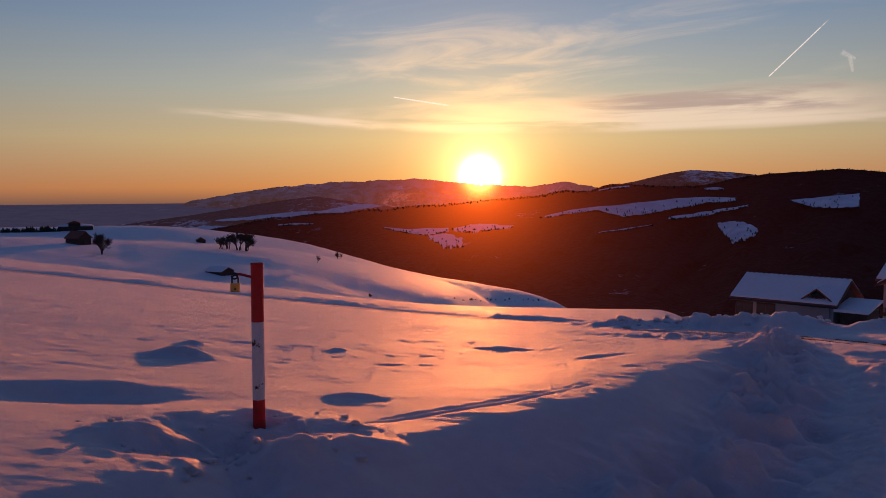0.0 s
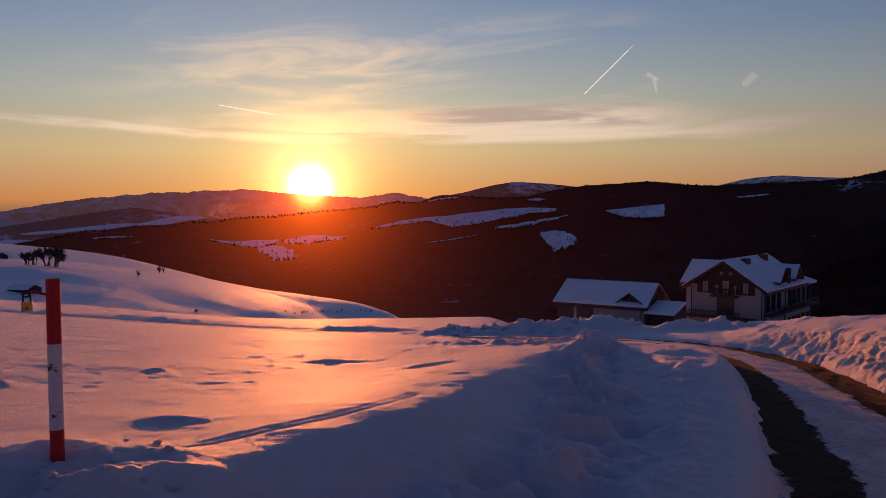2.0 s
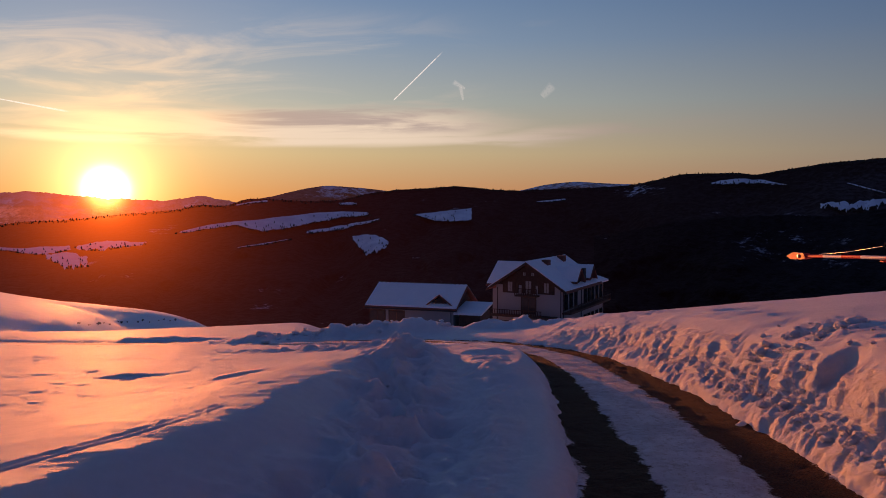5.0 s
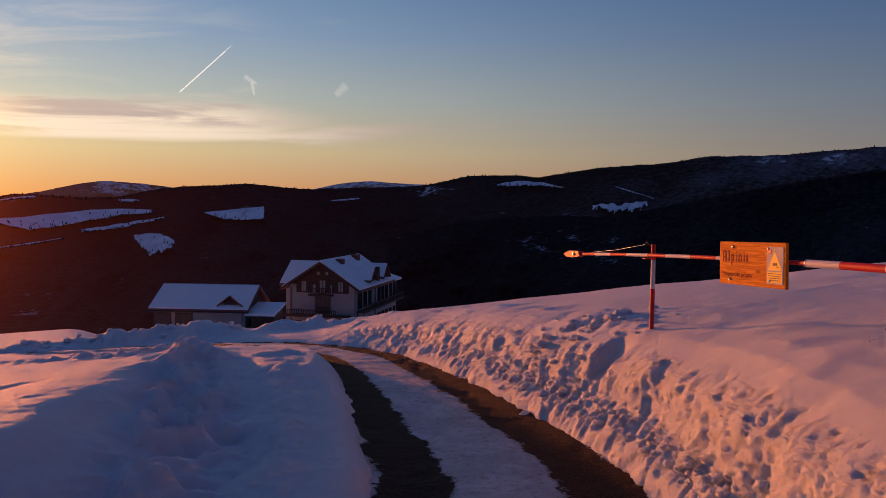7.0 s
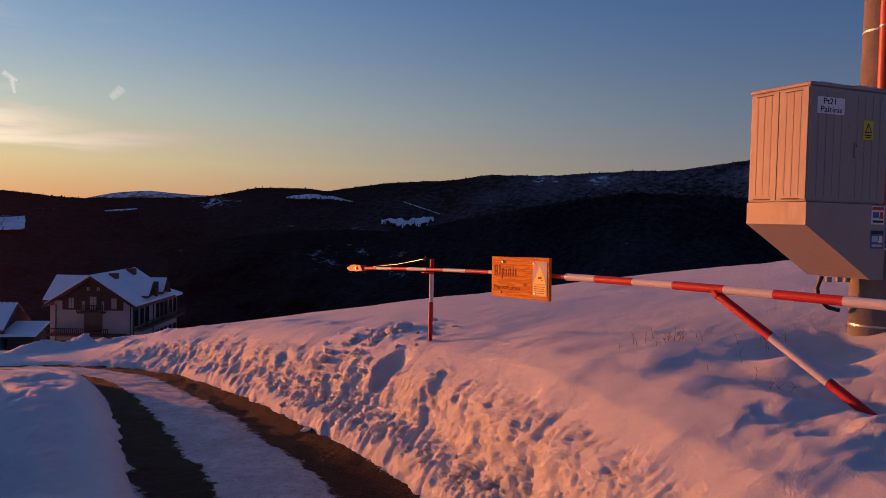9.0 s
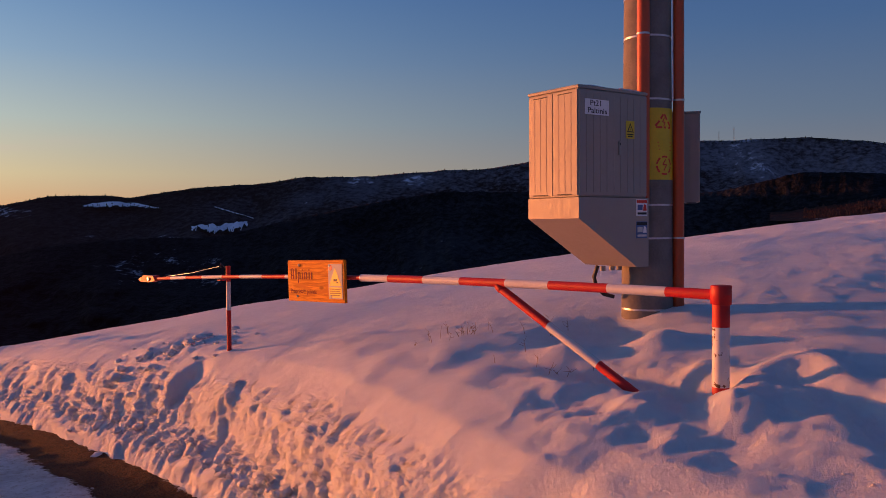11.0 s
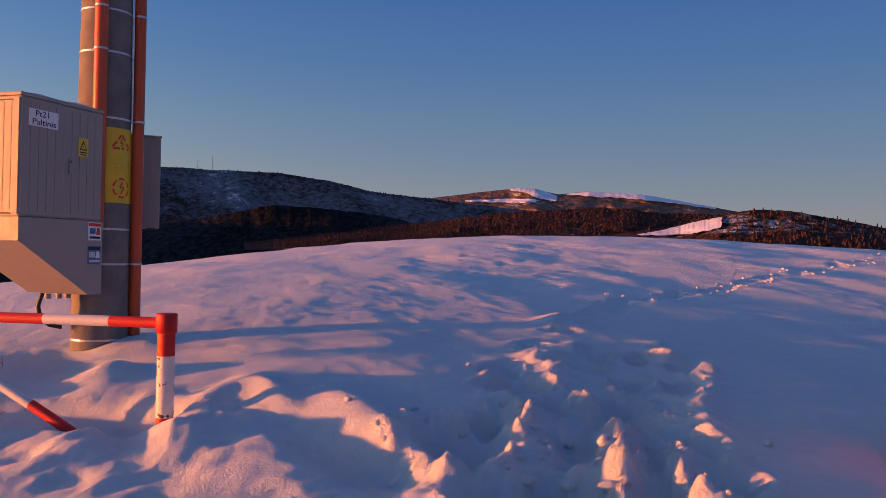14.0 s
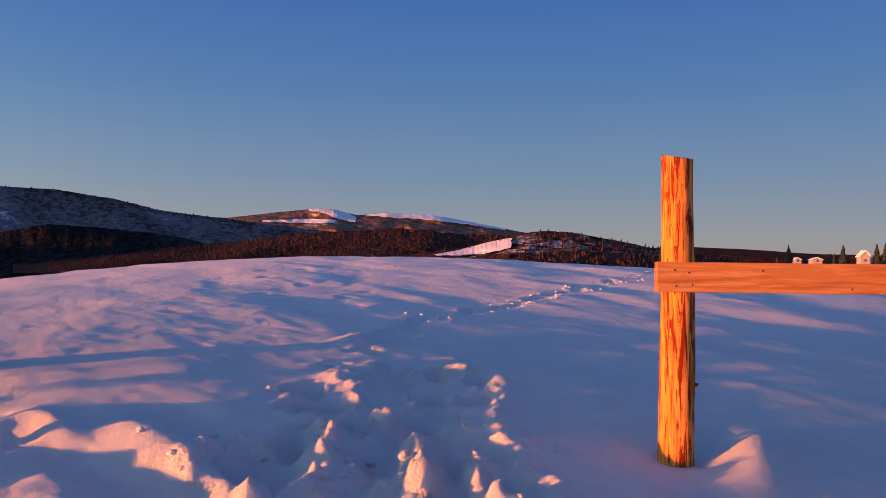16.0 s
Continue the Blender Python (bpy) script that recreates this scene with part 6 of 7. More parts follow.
def build_guesthouse():
    W, L = 8.6, 12.6
    eave, ridge, base = -9.55 + EYE, -6.75 + EYE, -16.2 + EYE
    h = thing("guesthouse", pose(49.5, 73.0, 0, 0, 0, math.degrees(math.atan2(0.6, 0.8))) @ pose(0, W / 2, ridge) @ Matrix.Diagonal((0.92, 0.92, 0.92, 1.0)) @ pose(0, -W / 2, -ridge), "white mountain guesthouse with dark timber gables and snowy roof", "house")
    body = bmesh.new()
    prism(body, [(0.0, base), (W, base), (W, eave), (W / 2, ridge - 0.15), (0.0, eave)], 0.0, L, "x")
    part("wall", body, WALL_WHITE, h, "white rendered walls")
    part("timber_gable", prism(bmesh.new(), [(0.05, eave + 0.15), (W - 0.05, eave + 0.15), (W / 2, ridge - 0.1)], -0.06, 0.0, "x"), DARK_WOOD, h, "dark boarded gable")
    for a, b in ((1.0, 3.1), (3.4, 5.2), (5.6, 7.7)):
        part("timber_panel", boxed((-0.055, a, eave - 0.85), (-0.002, b, eave + 0.145)), DARK_WOOD, h)
    gable_roof(h, -1.1, L + 0.6, -0.85, W + 0.85, eave - 0.55, ridge, 0.22)
    part("verge_board", prism(bmesh.new(), [(-0.9, eave - 0.66), (-0.9, eave - 0.40), (W / 2, ridge + 0.17), (W + 0.9, eave - 0.40), (W + 0.9, eave - 0.66), (W / 2, ridge - 0.10)], -1.16, -1.10, "x"), DARK_WOOD, h)
    # gable windows
    for y in (3.75, 4.85):
        window(h, (-0.06, y, eave + 1.25), 0.5, 0.55, "x", False, CURTAIN)
    for y in (2.0, 6.7):
        window(h, (-0.06, y, eave - 0.75), 0.75, 1.35, "x", True, CURTAIN)
    window(h, (-0.06, 4.3, eave - 0.95), 0.9, 1.7, "x", False, CURTAIN, name="door")
    part("balcony", boxed((-1.1, 2.9, eave - 1.15), (0.0, 5.7, eave - 0.98)), DARK_WOOD, h, "dark timber balcony")
    railing(h, (-1.1, 2.9, 0), (-1.04, 5.7, 0), 1, eave - 0.15, eave - 0.98)
    window(h, (-0.02, 4.3, eave - 3.35), 2.0, 2.1, "x", False, name="door")
    part("balcony", boxed((-1.4, 0.6, eave - 3.65), (0.0, W + 0.3, eave - 3.45)), DARK_WOOD, h, "long dark terrace")
    railing(h, (-1.4, 2.2, 0), (-1.34, W + 0.3, 0), 1, eave - 2.75, eave - 3.45)
    stair = bmesh.new()
    for k in range(9):
        box(stair, (-1.3, 2.1 - 0.26 * k, eave - 3.75 - 0.2 * k), (-0.3, 2.36 - 0.26 * k, eave - 3.65 - 0.2 * k))
    part("stair", stair, DARK_WOOD, h, "outside stair to the terrace")
    for y in (1.2, 4.4, 7.2):
        window(h, (-0.02, y, eave - 5.6), 1.2, 1.3, "x")
    part("downpipe", tubed([(-0.05, W - 0.2, eave - 0.2), (-0.05, W - 0.2, base + 1)], 0.05, 8), DARK_METAL, h)
    part("downpipe", tubed([(-0.05, 0.2, eave - 0.2), (-0.05, 0.2, base + 1)], 0.05, 8), DARK_METAL, h)
    # long side
    for x in (1.2, 3.0, 4.8, 8.6, 10.2, 11.8, 13.6, 15.4):
        window(h, (x, -0.02, eave - 2.75), 1.25, 1.95, "y", False)
        window(h, (x, -0.02, eave - 5.6), 1.2, 1.5, "y", False)
    part("balcony", boxed((-0.1, -1.1, eave - 3.1), (16.6, 0.0, eave - 2.93)), DARK_WOOD, h, "balcony along the side")
    railing(h, (-0.1, -1.1, 0), (16.6, -1.04, 0), 0, eave - 2.2, eave - 2.93, 0.4)
    for x in (0.2, 6.9, 16.4):
        part("downpipe", tubed([(x, -0.08, eave - 0.3), (x, -0.08, base + 1)], 0.06, 8), DARK_METAL, h)
    # dormers over the long side
    for x0, x1 in ((3.4, 6.4), (8.6, 11.4)):
        mid = (x0 + x1) / 2
        d = part("dormer", prism(bmesh.new(), [(x0 + 0.3, eave - 0.35), (x1 - 0.3, eave - 0.35), (x1 - 0.3, eave + 0.6), (mid, eave + 1.75), (x0 + 0.3, eave + 0.6)], -0.15, 3.6, "y"), DARK_WOOD, h, "timber dormer")
        gable_roof(h, -0.75, 3.9, x0 - 0.15, x1 + 0.15, eave + 0.25, eave + 1.9, 0.14, "y", "dormer_roof")
        window(d, (mid, -0.16, eave - 0.15), 1.0, 1.1, "y")
    ch = part("chimney", boxed((7.0, -0.4, eave - 0.5), (7.7, 0.4, eave + 1.9)), DARK_METAL, h, "tall dark chimney")
    part("chimney", boxed((3.2, 3.1, ridge - 0.9), (4.3, 3.9, ridge + 0.25)), ROOF_TILE, h, "brick chimney block")
    part("chimney", boxed((9.4, 3.2, ridge - 0.5), (10.4, 4.1, ridge + 0.45)), ROOF_TILE, h, "brick chimney block")
    # wings
    part("wing", prism(bmesh.new(), [(2.5, base), (8.5, base), (8.5, eave), (5.5, eave + 2.0), (2.5, eave)], W - 0.1, W + 1.6, "y"), WALL_WHITE, h)
    gable_roof(h, W - 2.4, W + 2.3, 1.9, 9.1, eave - 0.35, eave + 2.25, 0.2, "y", "wing_roof")
    part("wing", boxed((L, 0.005, base), (L + 4.2, W - 1, eave - 0.4)), WALL_WHITE, h)
    part("porch_roof", prism(bmesh.new(), [(-0.5, eave - 0.55), (W / 2, eave + 0.9), (W / 2, eave + 1.1), (-0.5, eave - 0.3)], L + 0.65, L + 4.8, "x"), SNOW_FAR, h, "snowy lower roof")


def build_barn():
    L, W = 8.5, 6.6
    eave, ridge, base = -9.15 + EYE, -7.45 + EYE, -12.6 + EYE
    b = thing("barn", pose(23.75, 66.0, 0, 0, 0, math.degrees(math.atan2(-0.69, 0.725))), "low white outbuilding with a broad snow-covered roof", "barn")
    part("wall", prism(bmesh.new(), [(0.5, base), (W - 0.5, base), (W - 0.5, eave + 0.25), (W / 2, ridge - 0.1), (0.5, eave + 0.25)], 0.35, L - 0.45, "x"), WALL_WHITE, b, "pale rendered walls")
    part("timber_gable", prism(bmesh.new(), [(0.45, eave + 0.1), (W - 0.45, eave + 0.1), (W / 2, ridge - 0.05)], L - 0.45, L - 0.38, "x"), DARK_WOOD, b, "boarded gable end")
    gable_roof(b, 0, L, 0, W, eave, ridge, 0.15, "x", "roof", 0.14)
    rf = part("snow_guard", bmesh.new(), DARK_METAL, b)
    bm = bmesh.new()
    for k in range(20):
        box(bm, (0.35 + 0.41 * k, W / 2 - 0.18, ridge + 0.26), (0.45 + 0.41 * k, W / 2 - 0.10, ridge + 0.31))
    bm.to_mesh(rf.data)
    bm.free()
    for x in (1.1, 2.9):
        window(b, (x, 0.5, eave - 1.3), 1.5, 1.15, "y")
    part("pillar", boxed((7.4, 0.3, base), (7.8, 0.6, eave + 0.05)), WALL_WHITE, b)
    part("gutter", tubed([(0, -0.03, eave + 0.03), (L, -0.03, eave + 0.03)], 0.06, 8), DARK_METAL, b)
    # cross gable in the roof
    gable_roof(b, 0.35, 2.9, 5.55, 8.05, eave + 0.28, eave + 1.22, 0.12, "y", "cross_gable_roof", 0.12)
    part("cross_gable", prism(bmesh.new(), [(5.75, eave + 0.25), (7.85, eave + 0.25), (6.8, eave + 1.1)], 0.55, 2.6, "y"), DARK_WOOD, b, "dark timber cross gable")
    for k in range(4):
        part("gable_slat", boxed((6.25 + 0.32 * k, 0.50, eave + 0.30), (6.37 + 0.32 * k, 0.55, eave + 0.62)), CURTAIN, b)
    # lean-to
    part("lean_to", boxed((L + 0.05, 0.6, base), (L + 1.9, 3.6, eave - 0.25)), DARK_WOOD, b, "open timber lean-to")
    part("lean_to_roof", prism(bmesh.new(), [(0.2, eave - 0.28), (3.9, eave + 0.28), (3.9, eave + 0.45), (0.2, eave - 0.08)], L - 0.35, L + 2.1, "x"), SNOW_FAR, b, "snowy lean-to roof")


build_guesthouse()
build_barn()


def build_hut(az, el, wide, high, turn, snow_roof, label, mat=None):
    p, r = foot_of(az, el)
    h = thing("hut", Matrix.Translation((p.x, p.y, p.z - 0.3)) @ pose(0, 0, 0, 0, 0, turn), label, "hut", "huts on the spur")
    part("wall", prism(bmesh.new(), [(-wide / 2, 0), (wide / 2, 0), (wide / 2, high * 0.6), (0, high), (-wide / 2, high * 0.6)], -wide * 0.65, wide * 0.65, "y"), mat or DARK_WOOD, h, "dark board walls")
    for s in (-1, 1):
        out = [(0, high * 1.0), (s * wide * 0.58, high * 0.52), (s * wide * 0.58, high * 0.57), (0, high * 1.07)]
        part("roof", prism(bmesh.new(), out, -wide * 0.72, wide * 0.72, "y"), SNOW_FAR if snow_roof else ROOF_TILE, h, "pitched roof")
    part("door", boxed((-wide * 0.12, -wide * 0.665, 0.2), (wide * 0.12, -wide * 0.648, high * 0.45)), BARK, h)
    return h


build_hut(-24.45, -3.5, 2.1, 2.0, 62, False, "small dark wooden barn on the snowy spur")
build_hut(-15.6, -5.75, 2.1, 1.1, 60, True, "low hay shelter with a snowy lid")
build_hut(-16.8, -3.62, 1.6, 1.2, 20, False, "tiny dark hut on the far slope")


def build_lodge():
    p, r = foot_of(-24.6, -2.62)
    h = thing("lodge", Matrix.Translation((p.x, p.y, p.z - 0.2)) @ pose(0, 0, 0, 0, 0, 25), "large dark lodge on the skyline of the spur", "house")
    part("wall", boxed((-3.2, -1.5, 0), (3.2, 1.5, 1.0)), DARK_WOOD, h)
    part("upper_storey", boxed((-1.3, -1.2, 1.0), (0.9, 1.2, 1.6)), DARK_WOOD, h)
    part("roof", prism(bmesh.new(), [(-1.6, 1.6), (1.2, 1.6), (-0.2, 2.1)], -1.4, 1.4, "y"), ROOF_TILE, h)
    part("side_roof", prism(bmesh.new(), [(-3.4, 1.0), (-1.3, 1.0), (-1.3, 1.35), (-2.9, 1.25)], -1.7, 1.7, "y"), SNOW_FAR, h)
    part("side_roof", prism(bmesh.new(), [(0.9, 1.0), (3.4, 1.0), (3.0, 1.22), (0.9, 1.4)], -1.7, 1.7, "y"), SNOW_FAR, h)
    for x in (-1.8, 0.0, 1.8):
        window(h, (x, -1.5, 0.2), 0.6, 0.5, "y")


build_lodge()


# ---------------------------------------------------------------- trees
def bare_tree(name, at, high, seed, label, stems=1, spread=0.6, levels=4):
    rng = random.Random(seed)
    t = thing(name, Matrix.Translation(at), label, "tree" if high > 1.6 else "bush")
    trunk, crown = bmesh.new(), bmesh.new()

    def grow(p, d, ln, r, level):
        q = p + d * ln
        tube(trunk if level <= 1 else crown, [p, p.lerp(q, 0.5) + Vector([rng.uniform(-1, 1) * ln * 0.05 for _ in range(3)]), q], [r, r * 0.8, r * 0.55], 5 if level < 2 else 3, False)
        if level >= levels:
            return
        for k in range(rng.randint(3, 5)):
            dd = (d + Vector([rng.uniform(-1, 1) * spread for _ in range(3)]) + Vector((0, 0, 0.15))).normalized()
            grow(p.lerp(q, rng.uniform(0.45, 1.0)), dd, ln * rng.uniform(0.55, 0.8), r * 0.6, level + 1)

    for s in range(stems):
        d = Vector((rng.uniform(-0.3, 0.3), rng.uniform(-0.3, 0.3), 1)).normalized()
        grow(Vector((rng.uniform(-0.3, 0.3) * (stems > 1) * high * 0.3, rng.uniform(-0.3, 0.3) * (stems > 1) * high * 0.3, -0.15)), d, high * 0.36, high * 0.03, 0)
    part("trunk", trunk, BARK, t)
    part("crown", crown, BARK, t, "bare twigs")
    return t


for az, el, high, seed, stems in ((-23.1, -4.25, 3.6, 1, 4), (-15.5, -4.1, 2.6, 2, 4), (-15.0, -4.1, 2.7, 3, 4), (-14.3, -4.2, 3.3, 4, 4), (-13.8, -4.25, 3.3, 5, 4), (-8.9, -5.2, 1.6, 6, 1), (-7.5, -4.95, 1.5, 7, 2), (-7.2, -4.95, 1.3, 8, 2), (-5.2, -7.7, 0.9, 9, 3)):
    p, r = foot_of(az, el)
    bare_tree("bare_tree" if high > 1.6 else "bush", p, high * r / 125, seed, "bare winter tree on the snowy spur" if high > 1.6 else "bare bush in the snow of the spur", stems, 0.75, 5 if high > 3.2 else 4)
rng = random.Random(8)
for k in range(18):
    az = 1.0 + 6.4 * k / 17 + rng.uniform(-0.25, 0.25)
    p, r = foot_of(az, -7.95 + rng.uniform(-0.1, 0.05))
    bare_tree("bush", p, rng.uniform(0.5, 0.95), 40 + k, "bare reddish bush along the foot of the spur", 3, 0.8, 3)


def spruce(bm, p, high, wide, rng, tiers=7, n=7):
    """Tiers of drooping boughs with gaps between them."""
    tube(bm, [p, p + Vector((0, 0, high * 0.95))], [wide * 0.07, 0.01], 4, False)
    for k in range(tiers):
        q = k / tiers
        z0, rad = high * (0.10 + 0.86 * q), wide * (1 - q) ** 0.9 * rng.uniform(0.85, 1.1)
        a0 = rng.uniform(0, 6.28)
        top = bm.verts.new(p + Vector((0, 0, min(high, z0 + high * 0.20))))
        for j in range(n):
            a = a0 + 2 * math.pi * j / n + rng.uniform(-0.25, 0.25)
            w = rng.uniform(0.28, 0.42)
            rr = rad * rng.uniform(0.7, 1.12)
            b, c = [bm.verts.new(p + Vector((rr * 0.8 * math.cos(a + s * w), rr * 0.8 * math.sin(a + s * w), z0 + high * 0.035))) for s in (-1, 1)]
            tip = bm.verts.new(p + Vector((rr * math.cos(a), rr * math.sin(a), z0 - high * 0.02)))
            bm.faces.new((top, b, tip))
            bm.faces.new((top, tip, c))


def single_spruce(az, r, el_foot, el_top, seed, wide=0.26):
    base = EYE + r * math.tan(radians(el_foot))
    high = r * (math.tan(radians(el_top)) - math.tan(radians(el_foot)))
    t = thing("spruce", Matrix.Translation(polar(az, r, base)), "dark spruce standing behind the brow of the hill", "tree", "spruces behind the brow")
    rng = random.Random(seed)
    trunk, crown = bmesh.new(), bmesh.new()
    spruce(crown, Vector((0, 0, 0)), high, high * wide, rng, 12, 9)
    tube(trunk, [(0, 0, -0.3), (0, 0, high * 0.5)], [high * 0.02, high * 0.012], 6)
    part("trunk", trunk, BARK, t)
    part("crown", crown, NEEDLE, t, "layered dark boughs")


for spec in ((134.1, 150, -0.6, 3.85, 1, 0.24), (133.5, 165, -0.6, 3.1, 2), (141.4, 190, 0.2, 2.5, 3), (144.6, 200, 0.2, 2.45, 4), (144.1, 210, 0.2, 1.9, 5), (146.5, 230, 0.3, 2.5, 6), (147.0, 235, 0.3, 2.6, 7), (140.7, 200, 0.2, 1.7, 8)):
    single_spruce(*spec)


def build_village():
    for az, r, w, hgt, el in ((145.75, 260, 2.6, 4.2, 1.05), (146.3, 265, 3.4, 2.6, 1.15), (147.4, 270, 4.0, 2.6, 1.15), (143.0, 280, 3.0, 1.8, 1.2), (141.9, 280, 2.0, 1.8, 1.2)):
        p = polar(az, r, EYE + r * math.tan(radians(el)))
        h = thing("house", Matrix.Translation(p) @ pose(0, 0, 0, 0, 0, -az + 20), "small distant house with a snowy roof, sunlit", "house", "houses behind the brow")
        part("wall", prism(bmesh.new(), [(-w / 2, -2), (w / 2, -2), (w / 2, hgt * 0.65), (0, hgt), (-w / 2, hgt * 0.65)], -w * 0.6, w * 0.6, "y"), WALL_WHITE, h)
        for s in (-1, 1):
            part("roof", prism(bmesh.new(), [(0, hgt), (s * w * 0.6, hgt * 0.6), (s * w * 0.6, hgt * 0.66), (0, hgt * 1.08)], -w * 0.7, w * 0.7, "y"), SNOW_FAR, h)
        window(h, (0, -w * 0.6, hgt * 0.3), 0.6, 0.6, "y")


build_village()


def woods(name, label, spots, seed, hmin, hmax, slim=0.22, sides=5, mat=NEEDLE):
    """Many small conifers joined into one far wood."""
    rng = random.Random(seed)
    vs, fs = [], []
    for x, y, z in spots:
        h = rng.uniform(hmin, hmax)
        w = h * slim * rng.uniform(0.8, 1.2)
        for z0, z1, ww in ((-0.15, 0.55, 1.0), (0.28, 0.80, 0.72), (0.58, 1.0, 0.46)):
            i = len(vs)
            a0 = rng.uniform(0, 6.28)
            vs += [(x + w * ww * math.cos(a0 + 6.2832 * k / sides), y + w * ww * math.sin(a0 + 6.2832 * k / sides), z + h * z0 + h * rng.uniform(-0.03, 0.03)) for k in range(sides)]
            vs.append((x, y, z + h * z1))
            fs += [(i + k, i + (k + 1) % sides, i + sides) for k in range(sides)]
    tagged(part(name, (vs, [], fs), mat), label, "trees", kind="stuff")


def slope_spots(hill, az0, az1, n, v0, v1, seed, near=0.998):
    rng = np.random.default_rng(seed)
    az, v = rng.uniform(az0, az1, n), rng.uniform(v0, v1, n)
    x, y, z = hill.surface(az, v)
    return list(zip(x * near, y * near, EYE + (z - EYE) * near))


woods("skyline_wood", "dark conifers along the skyline of the wooded hill", slope_spots(west, -18, 105, 2600, 0.0, 0.014, 1), 1, 1.5, 5.5, 0.42)
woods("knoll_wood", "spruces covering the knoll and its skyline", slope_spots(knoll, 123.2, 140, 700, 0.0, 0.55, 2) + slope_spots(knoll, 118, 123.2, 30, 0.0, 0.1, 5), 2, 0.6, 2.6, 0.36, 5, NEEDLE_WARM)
woods("ridge_wood", "conifers on the ridge with low-sun red in their colour", slope_spots(east, 92, 128, 5200, 0.0, 0.9, 4), 3, 1.2, 4.5, 0.5, 5, NEEDLE_WARM)


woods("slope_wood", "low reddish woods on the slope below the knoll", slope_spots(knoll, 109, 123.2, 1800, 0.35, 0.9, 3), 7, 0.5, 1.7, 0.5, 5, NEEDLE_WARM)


def edge_trees(specs, seed):
    """Trees that fringe the lower edges of the clearings."""
    rng = np.random.default_rng(seed)
    out = []
    for hill, az0, az1, tops, lows, *rest in specs:
        n = int(14 * (az1 - az0))
        A = rng.uniform(-0.03, 1.03, n)
        k = np.linspace(0, 1, len(tops))
        top, low = np.interp(A, k, tops), np.interp(A, k, lows)
        el = low + (top - low) * (rng.random(n) ** 4) * 0.9 - 0.05
        x, y, z = hill.spot(az0 + (az1 - az0) * A, el, 0.98)
        out += list(zip(x, y, z))
    return out


woods("clearing_edge_wood", "single dark conifers at the edges of the snowy clearings", edge_trees([c for c in CLEARINGS if c[0] is west], 6), 8, 2, 5.5, 0.45)

p, r = foot_of(-27.0, -2.62)
row = [(*polar(az, r - 2, ground_at(*polar(az, r - 2)[:2])),) for az in np.arange(-29.5, -25.5, 0.11)]
woods("tree_row", "low dark row of trees on the skyline of the spur", row, 9, 0.5, 1.3, 0.5)


def build_mast(az, low, top, wide):
    r = 2560.0
    m = thing("radio_mast", Matrix.Translation(polar(az, r, EYE + r * math.tan(radians(low)))), "thin lattice radio mast on the mountain top", "mast", "masts on the mountain")
    high = r * (math.tan(radians(top)) - math.tan(radians(low)))
    for sx, sy in ((-1, -1), (1, -1), (0, 1)):
        part("leg", tubed([(sx * wide, sy * wide, -6), (sx * wide * 0.6, sy * wide * 0.6, high)], 0.28, 4), DARK_METAL, m)
    bm = bmesh.new()
    for k in range(9):
        z = high * k / 9
        tube(bm, [(-wide, -wide, z), (wide, -wide, z + high / 9)], 0.2, 3)
        tube(bm, [(wide, -wide, z), (0, wide, z + high / 9)], 0.2, 3)
    part("lattice", bm, DARK_METAL, m)


build_mast(87.75, 5.35, 6.3, 0.8)
build_mast(86.8, 5.35, 6.0, 0.6)


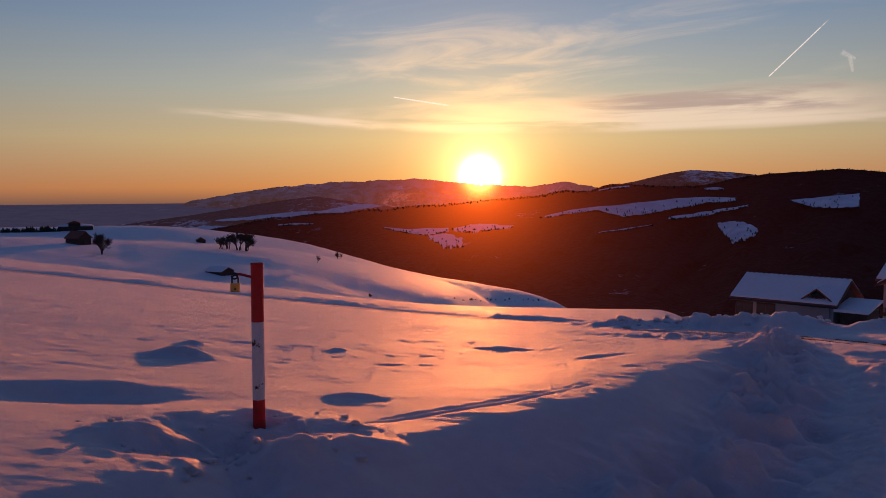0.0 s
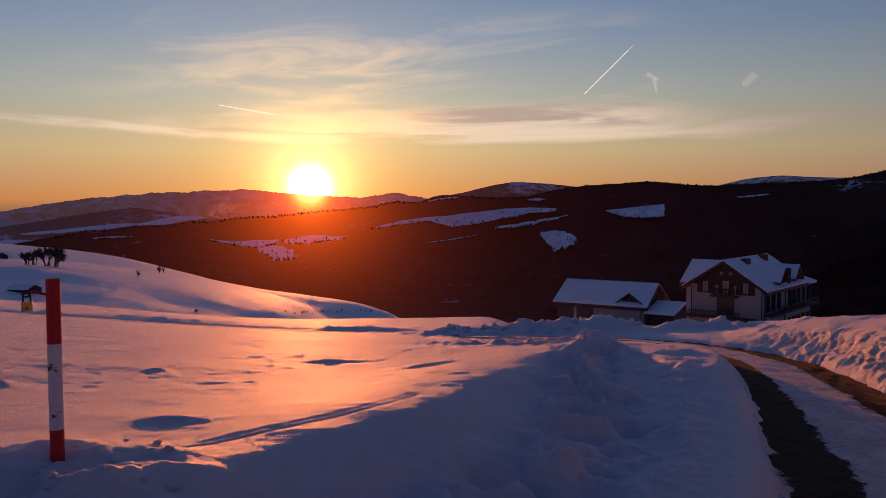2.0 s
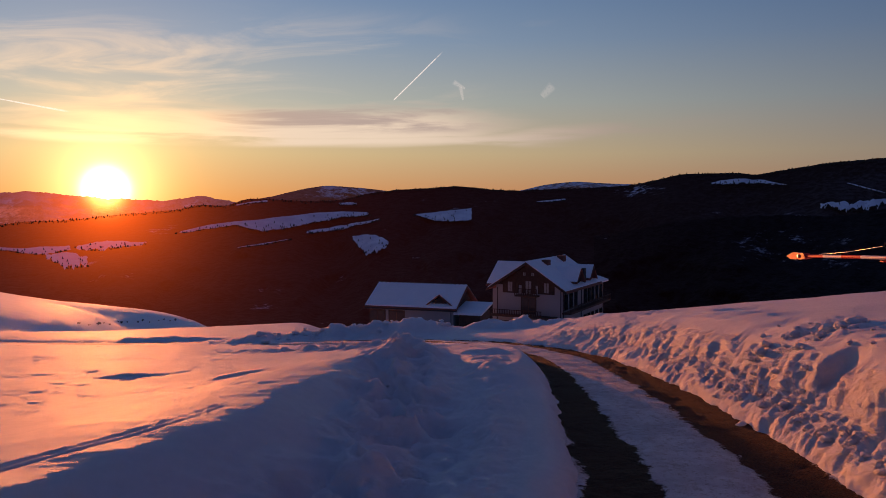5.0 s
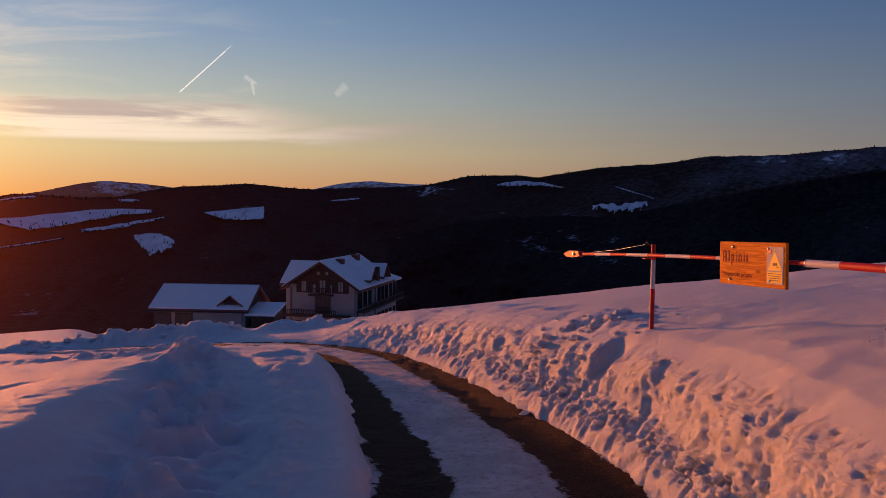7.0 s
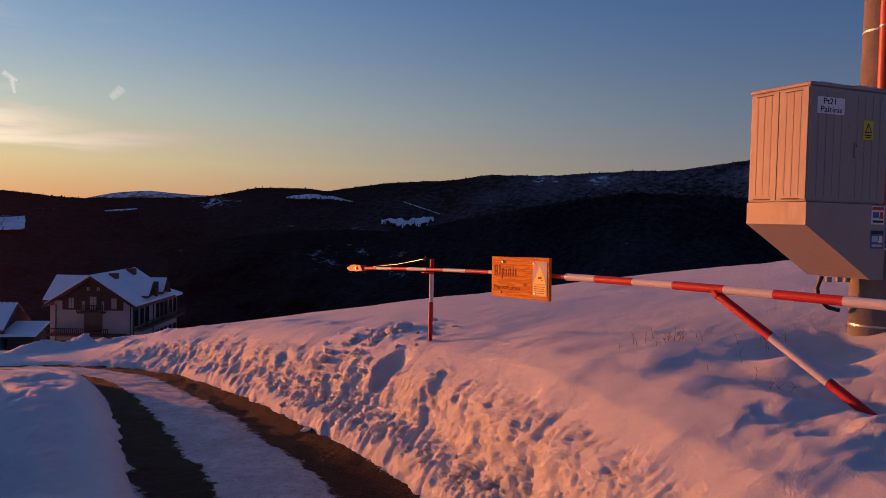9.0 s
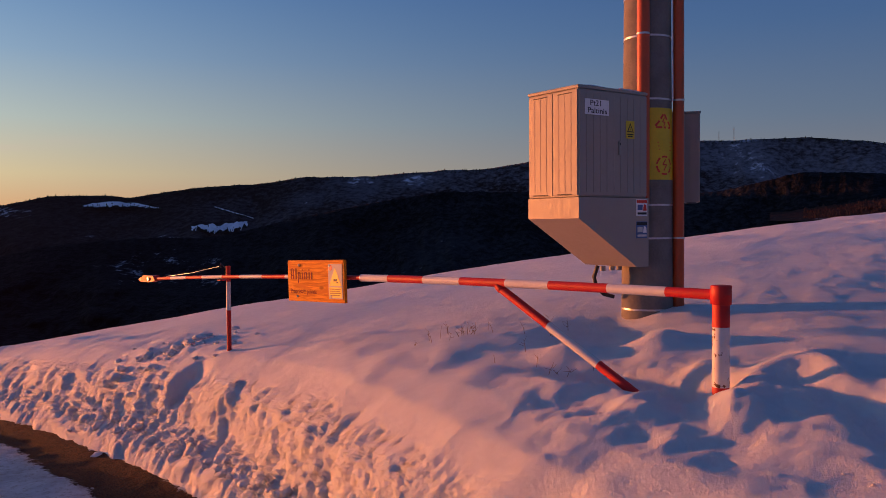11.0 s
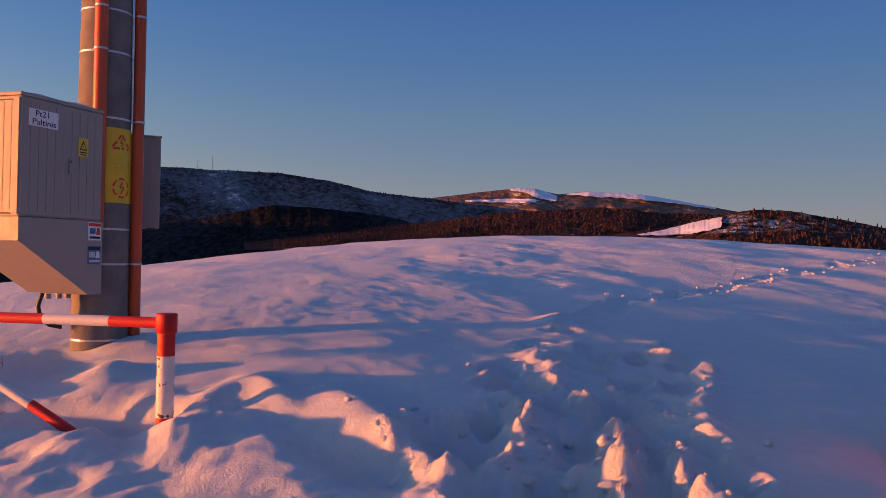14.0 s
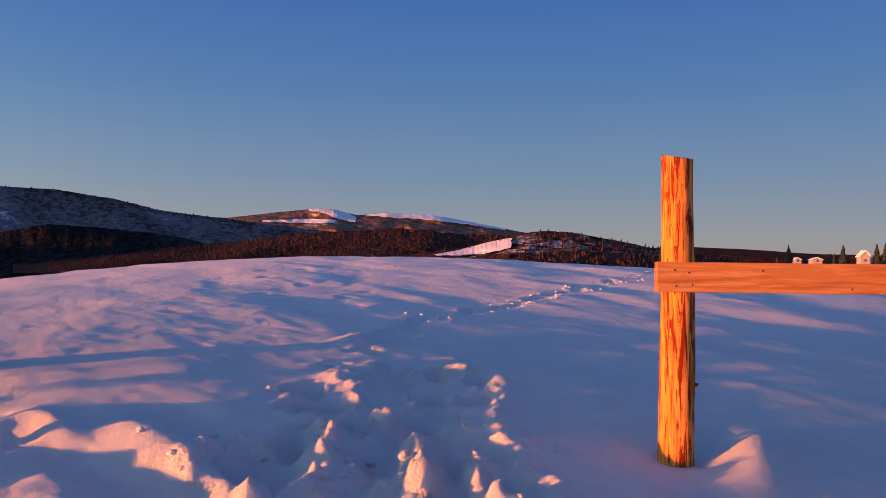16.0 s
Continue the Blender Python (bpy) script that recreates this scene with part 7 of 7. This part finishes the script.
def build_clods(name, label, spots, seed):
    """Crumbled lumps of snow lying on the ground."""
    rng = random.Random(seed)
    vs, fs = [], []
    base = bmesh.new()
    bmesh.ops.create_icosphere(base, subdivisions=2, radius=1.0)
    dirs = [v.co.copy() for v in base.verts]
    tris = [[v.index for v in f.verts] for f in base.faces]
    base.free()
    heights = ground_height(np.array([p[0] for p in spots]), np.array([p[1] for p in spots]))
    for (x, y, size), h in zip(spots, heights):
        i, off = len(vs), Vector((rng.uniform(0, 99), rng.uniform(0, 99), rng.uniform(0, 99)))
        p = Vector((x, y, float(h) + size * 0.25))
        sx, sy, sz = rng.uniform(0.8, 1.3), rng.uniform(0.8, 1.3), rng.uniform(0.55, 0.8)
        for d in dirs:
            q = d * size * (1 + 0.45 * noise.noise(d * 1.4 + off) + 0.18 * noise.noise(d * 3.5 + off))
            vs.append((p.x + q.x * sx, p.y + q.y * sy, p.z + q.z * sz))
        fs += [[i + k for k in t] for t in tris]
    tagged(part(name, (vs, [], fs), SNOW, None, "", True), label, "snow lumps", kind="stuff")


def along_road(u, s):
    k = int(np.searchsorted(ROAD_STEP, s))
    k = min(max(k, 1), len(ROAD_LINE) - 1)
    (ax, ay), (bx, by) = ROAD_LINE[k - 1], ROAD_LINE[k]
    ln = math.hypot(bx - ax, by - ay)
    q = (s - ROAD_STEP[k - 1]) / ln
    return ax + (bx - ax) * q + u * (by - ay) / ln, ay + (by - ay) * q - u * (bx - ax) / ln


rng = random.Random(17)
spots = [(*along_road(1.10 + abs(rng.gauss(0, 0.10)), rng.uniform(9, 18)), 0.010 + 0.045 * rng.random() ** 3) for k in range(300)]
build_clods("fallen_clods", "small clods of snow fallen along the ploughed road edge", spots, 1)
spots = [(7.0 + rng.gauss(0, 0.35), 5.75 + rng.gauss(0, 0.4), 0.02 + 0.05 * rng.random() ** 2) for k in range(60)]
spots += [(rng.uniform(4.0, 9.5), 0, 0.025 + 0.06 * rng.random() ** 2) for k in range(170)]
spots = [(x, y if y else 17.9 - 0.42 * (x - 4) + rng.gauss(0, 0.35), z) for x, y, z in spots]
build_clods("thrown_clods", "lumps thrown up by the plough on the banks", spots, 2)
spots = [(3.4 + rng.gauss(0, 0.6), -1.55 + rng.gauss(0, 0.35), 0.006 + 0.026 * rng.random() ** 3) for k in range(170)]
spots += [(x + rng.gauss(0, 0.16), y + rng.gauss(0, 0.2), 0.008 + 0.022 * rng.random()) for x, y in smooth_line(TRAIL[3:], 6) for k in range(3)]
spots += [(-0.95 + rng.gauss(0, 0.35), 4.1 + rng.gauss(0, 0.25), 0.01 + 0.025 * rng.random() ** 2) for k in range(60)]
build_clods("kicked_up_clods", "snow crumbs kicked up beside the trodden path", spots, 3)
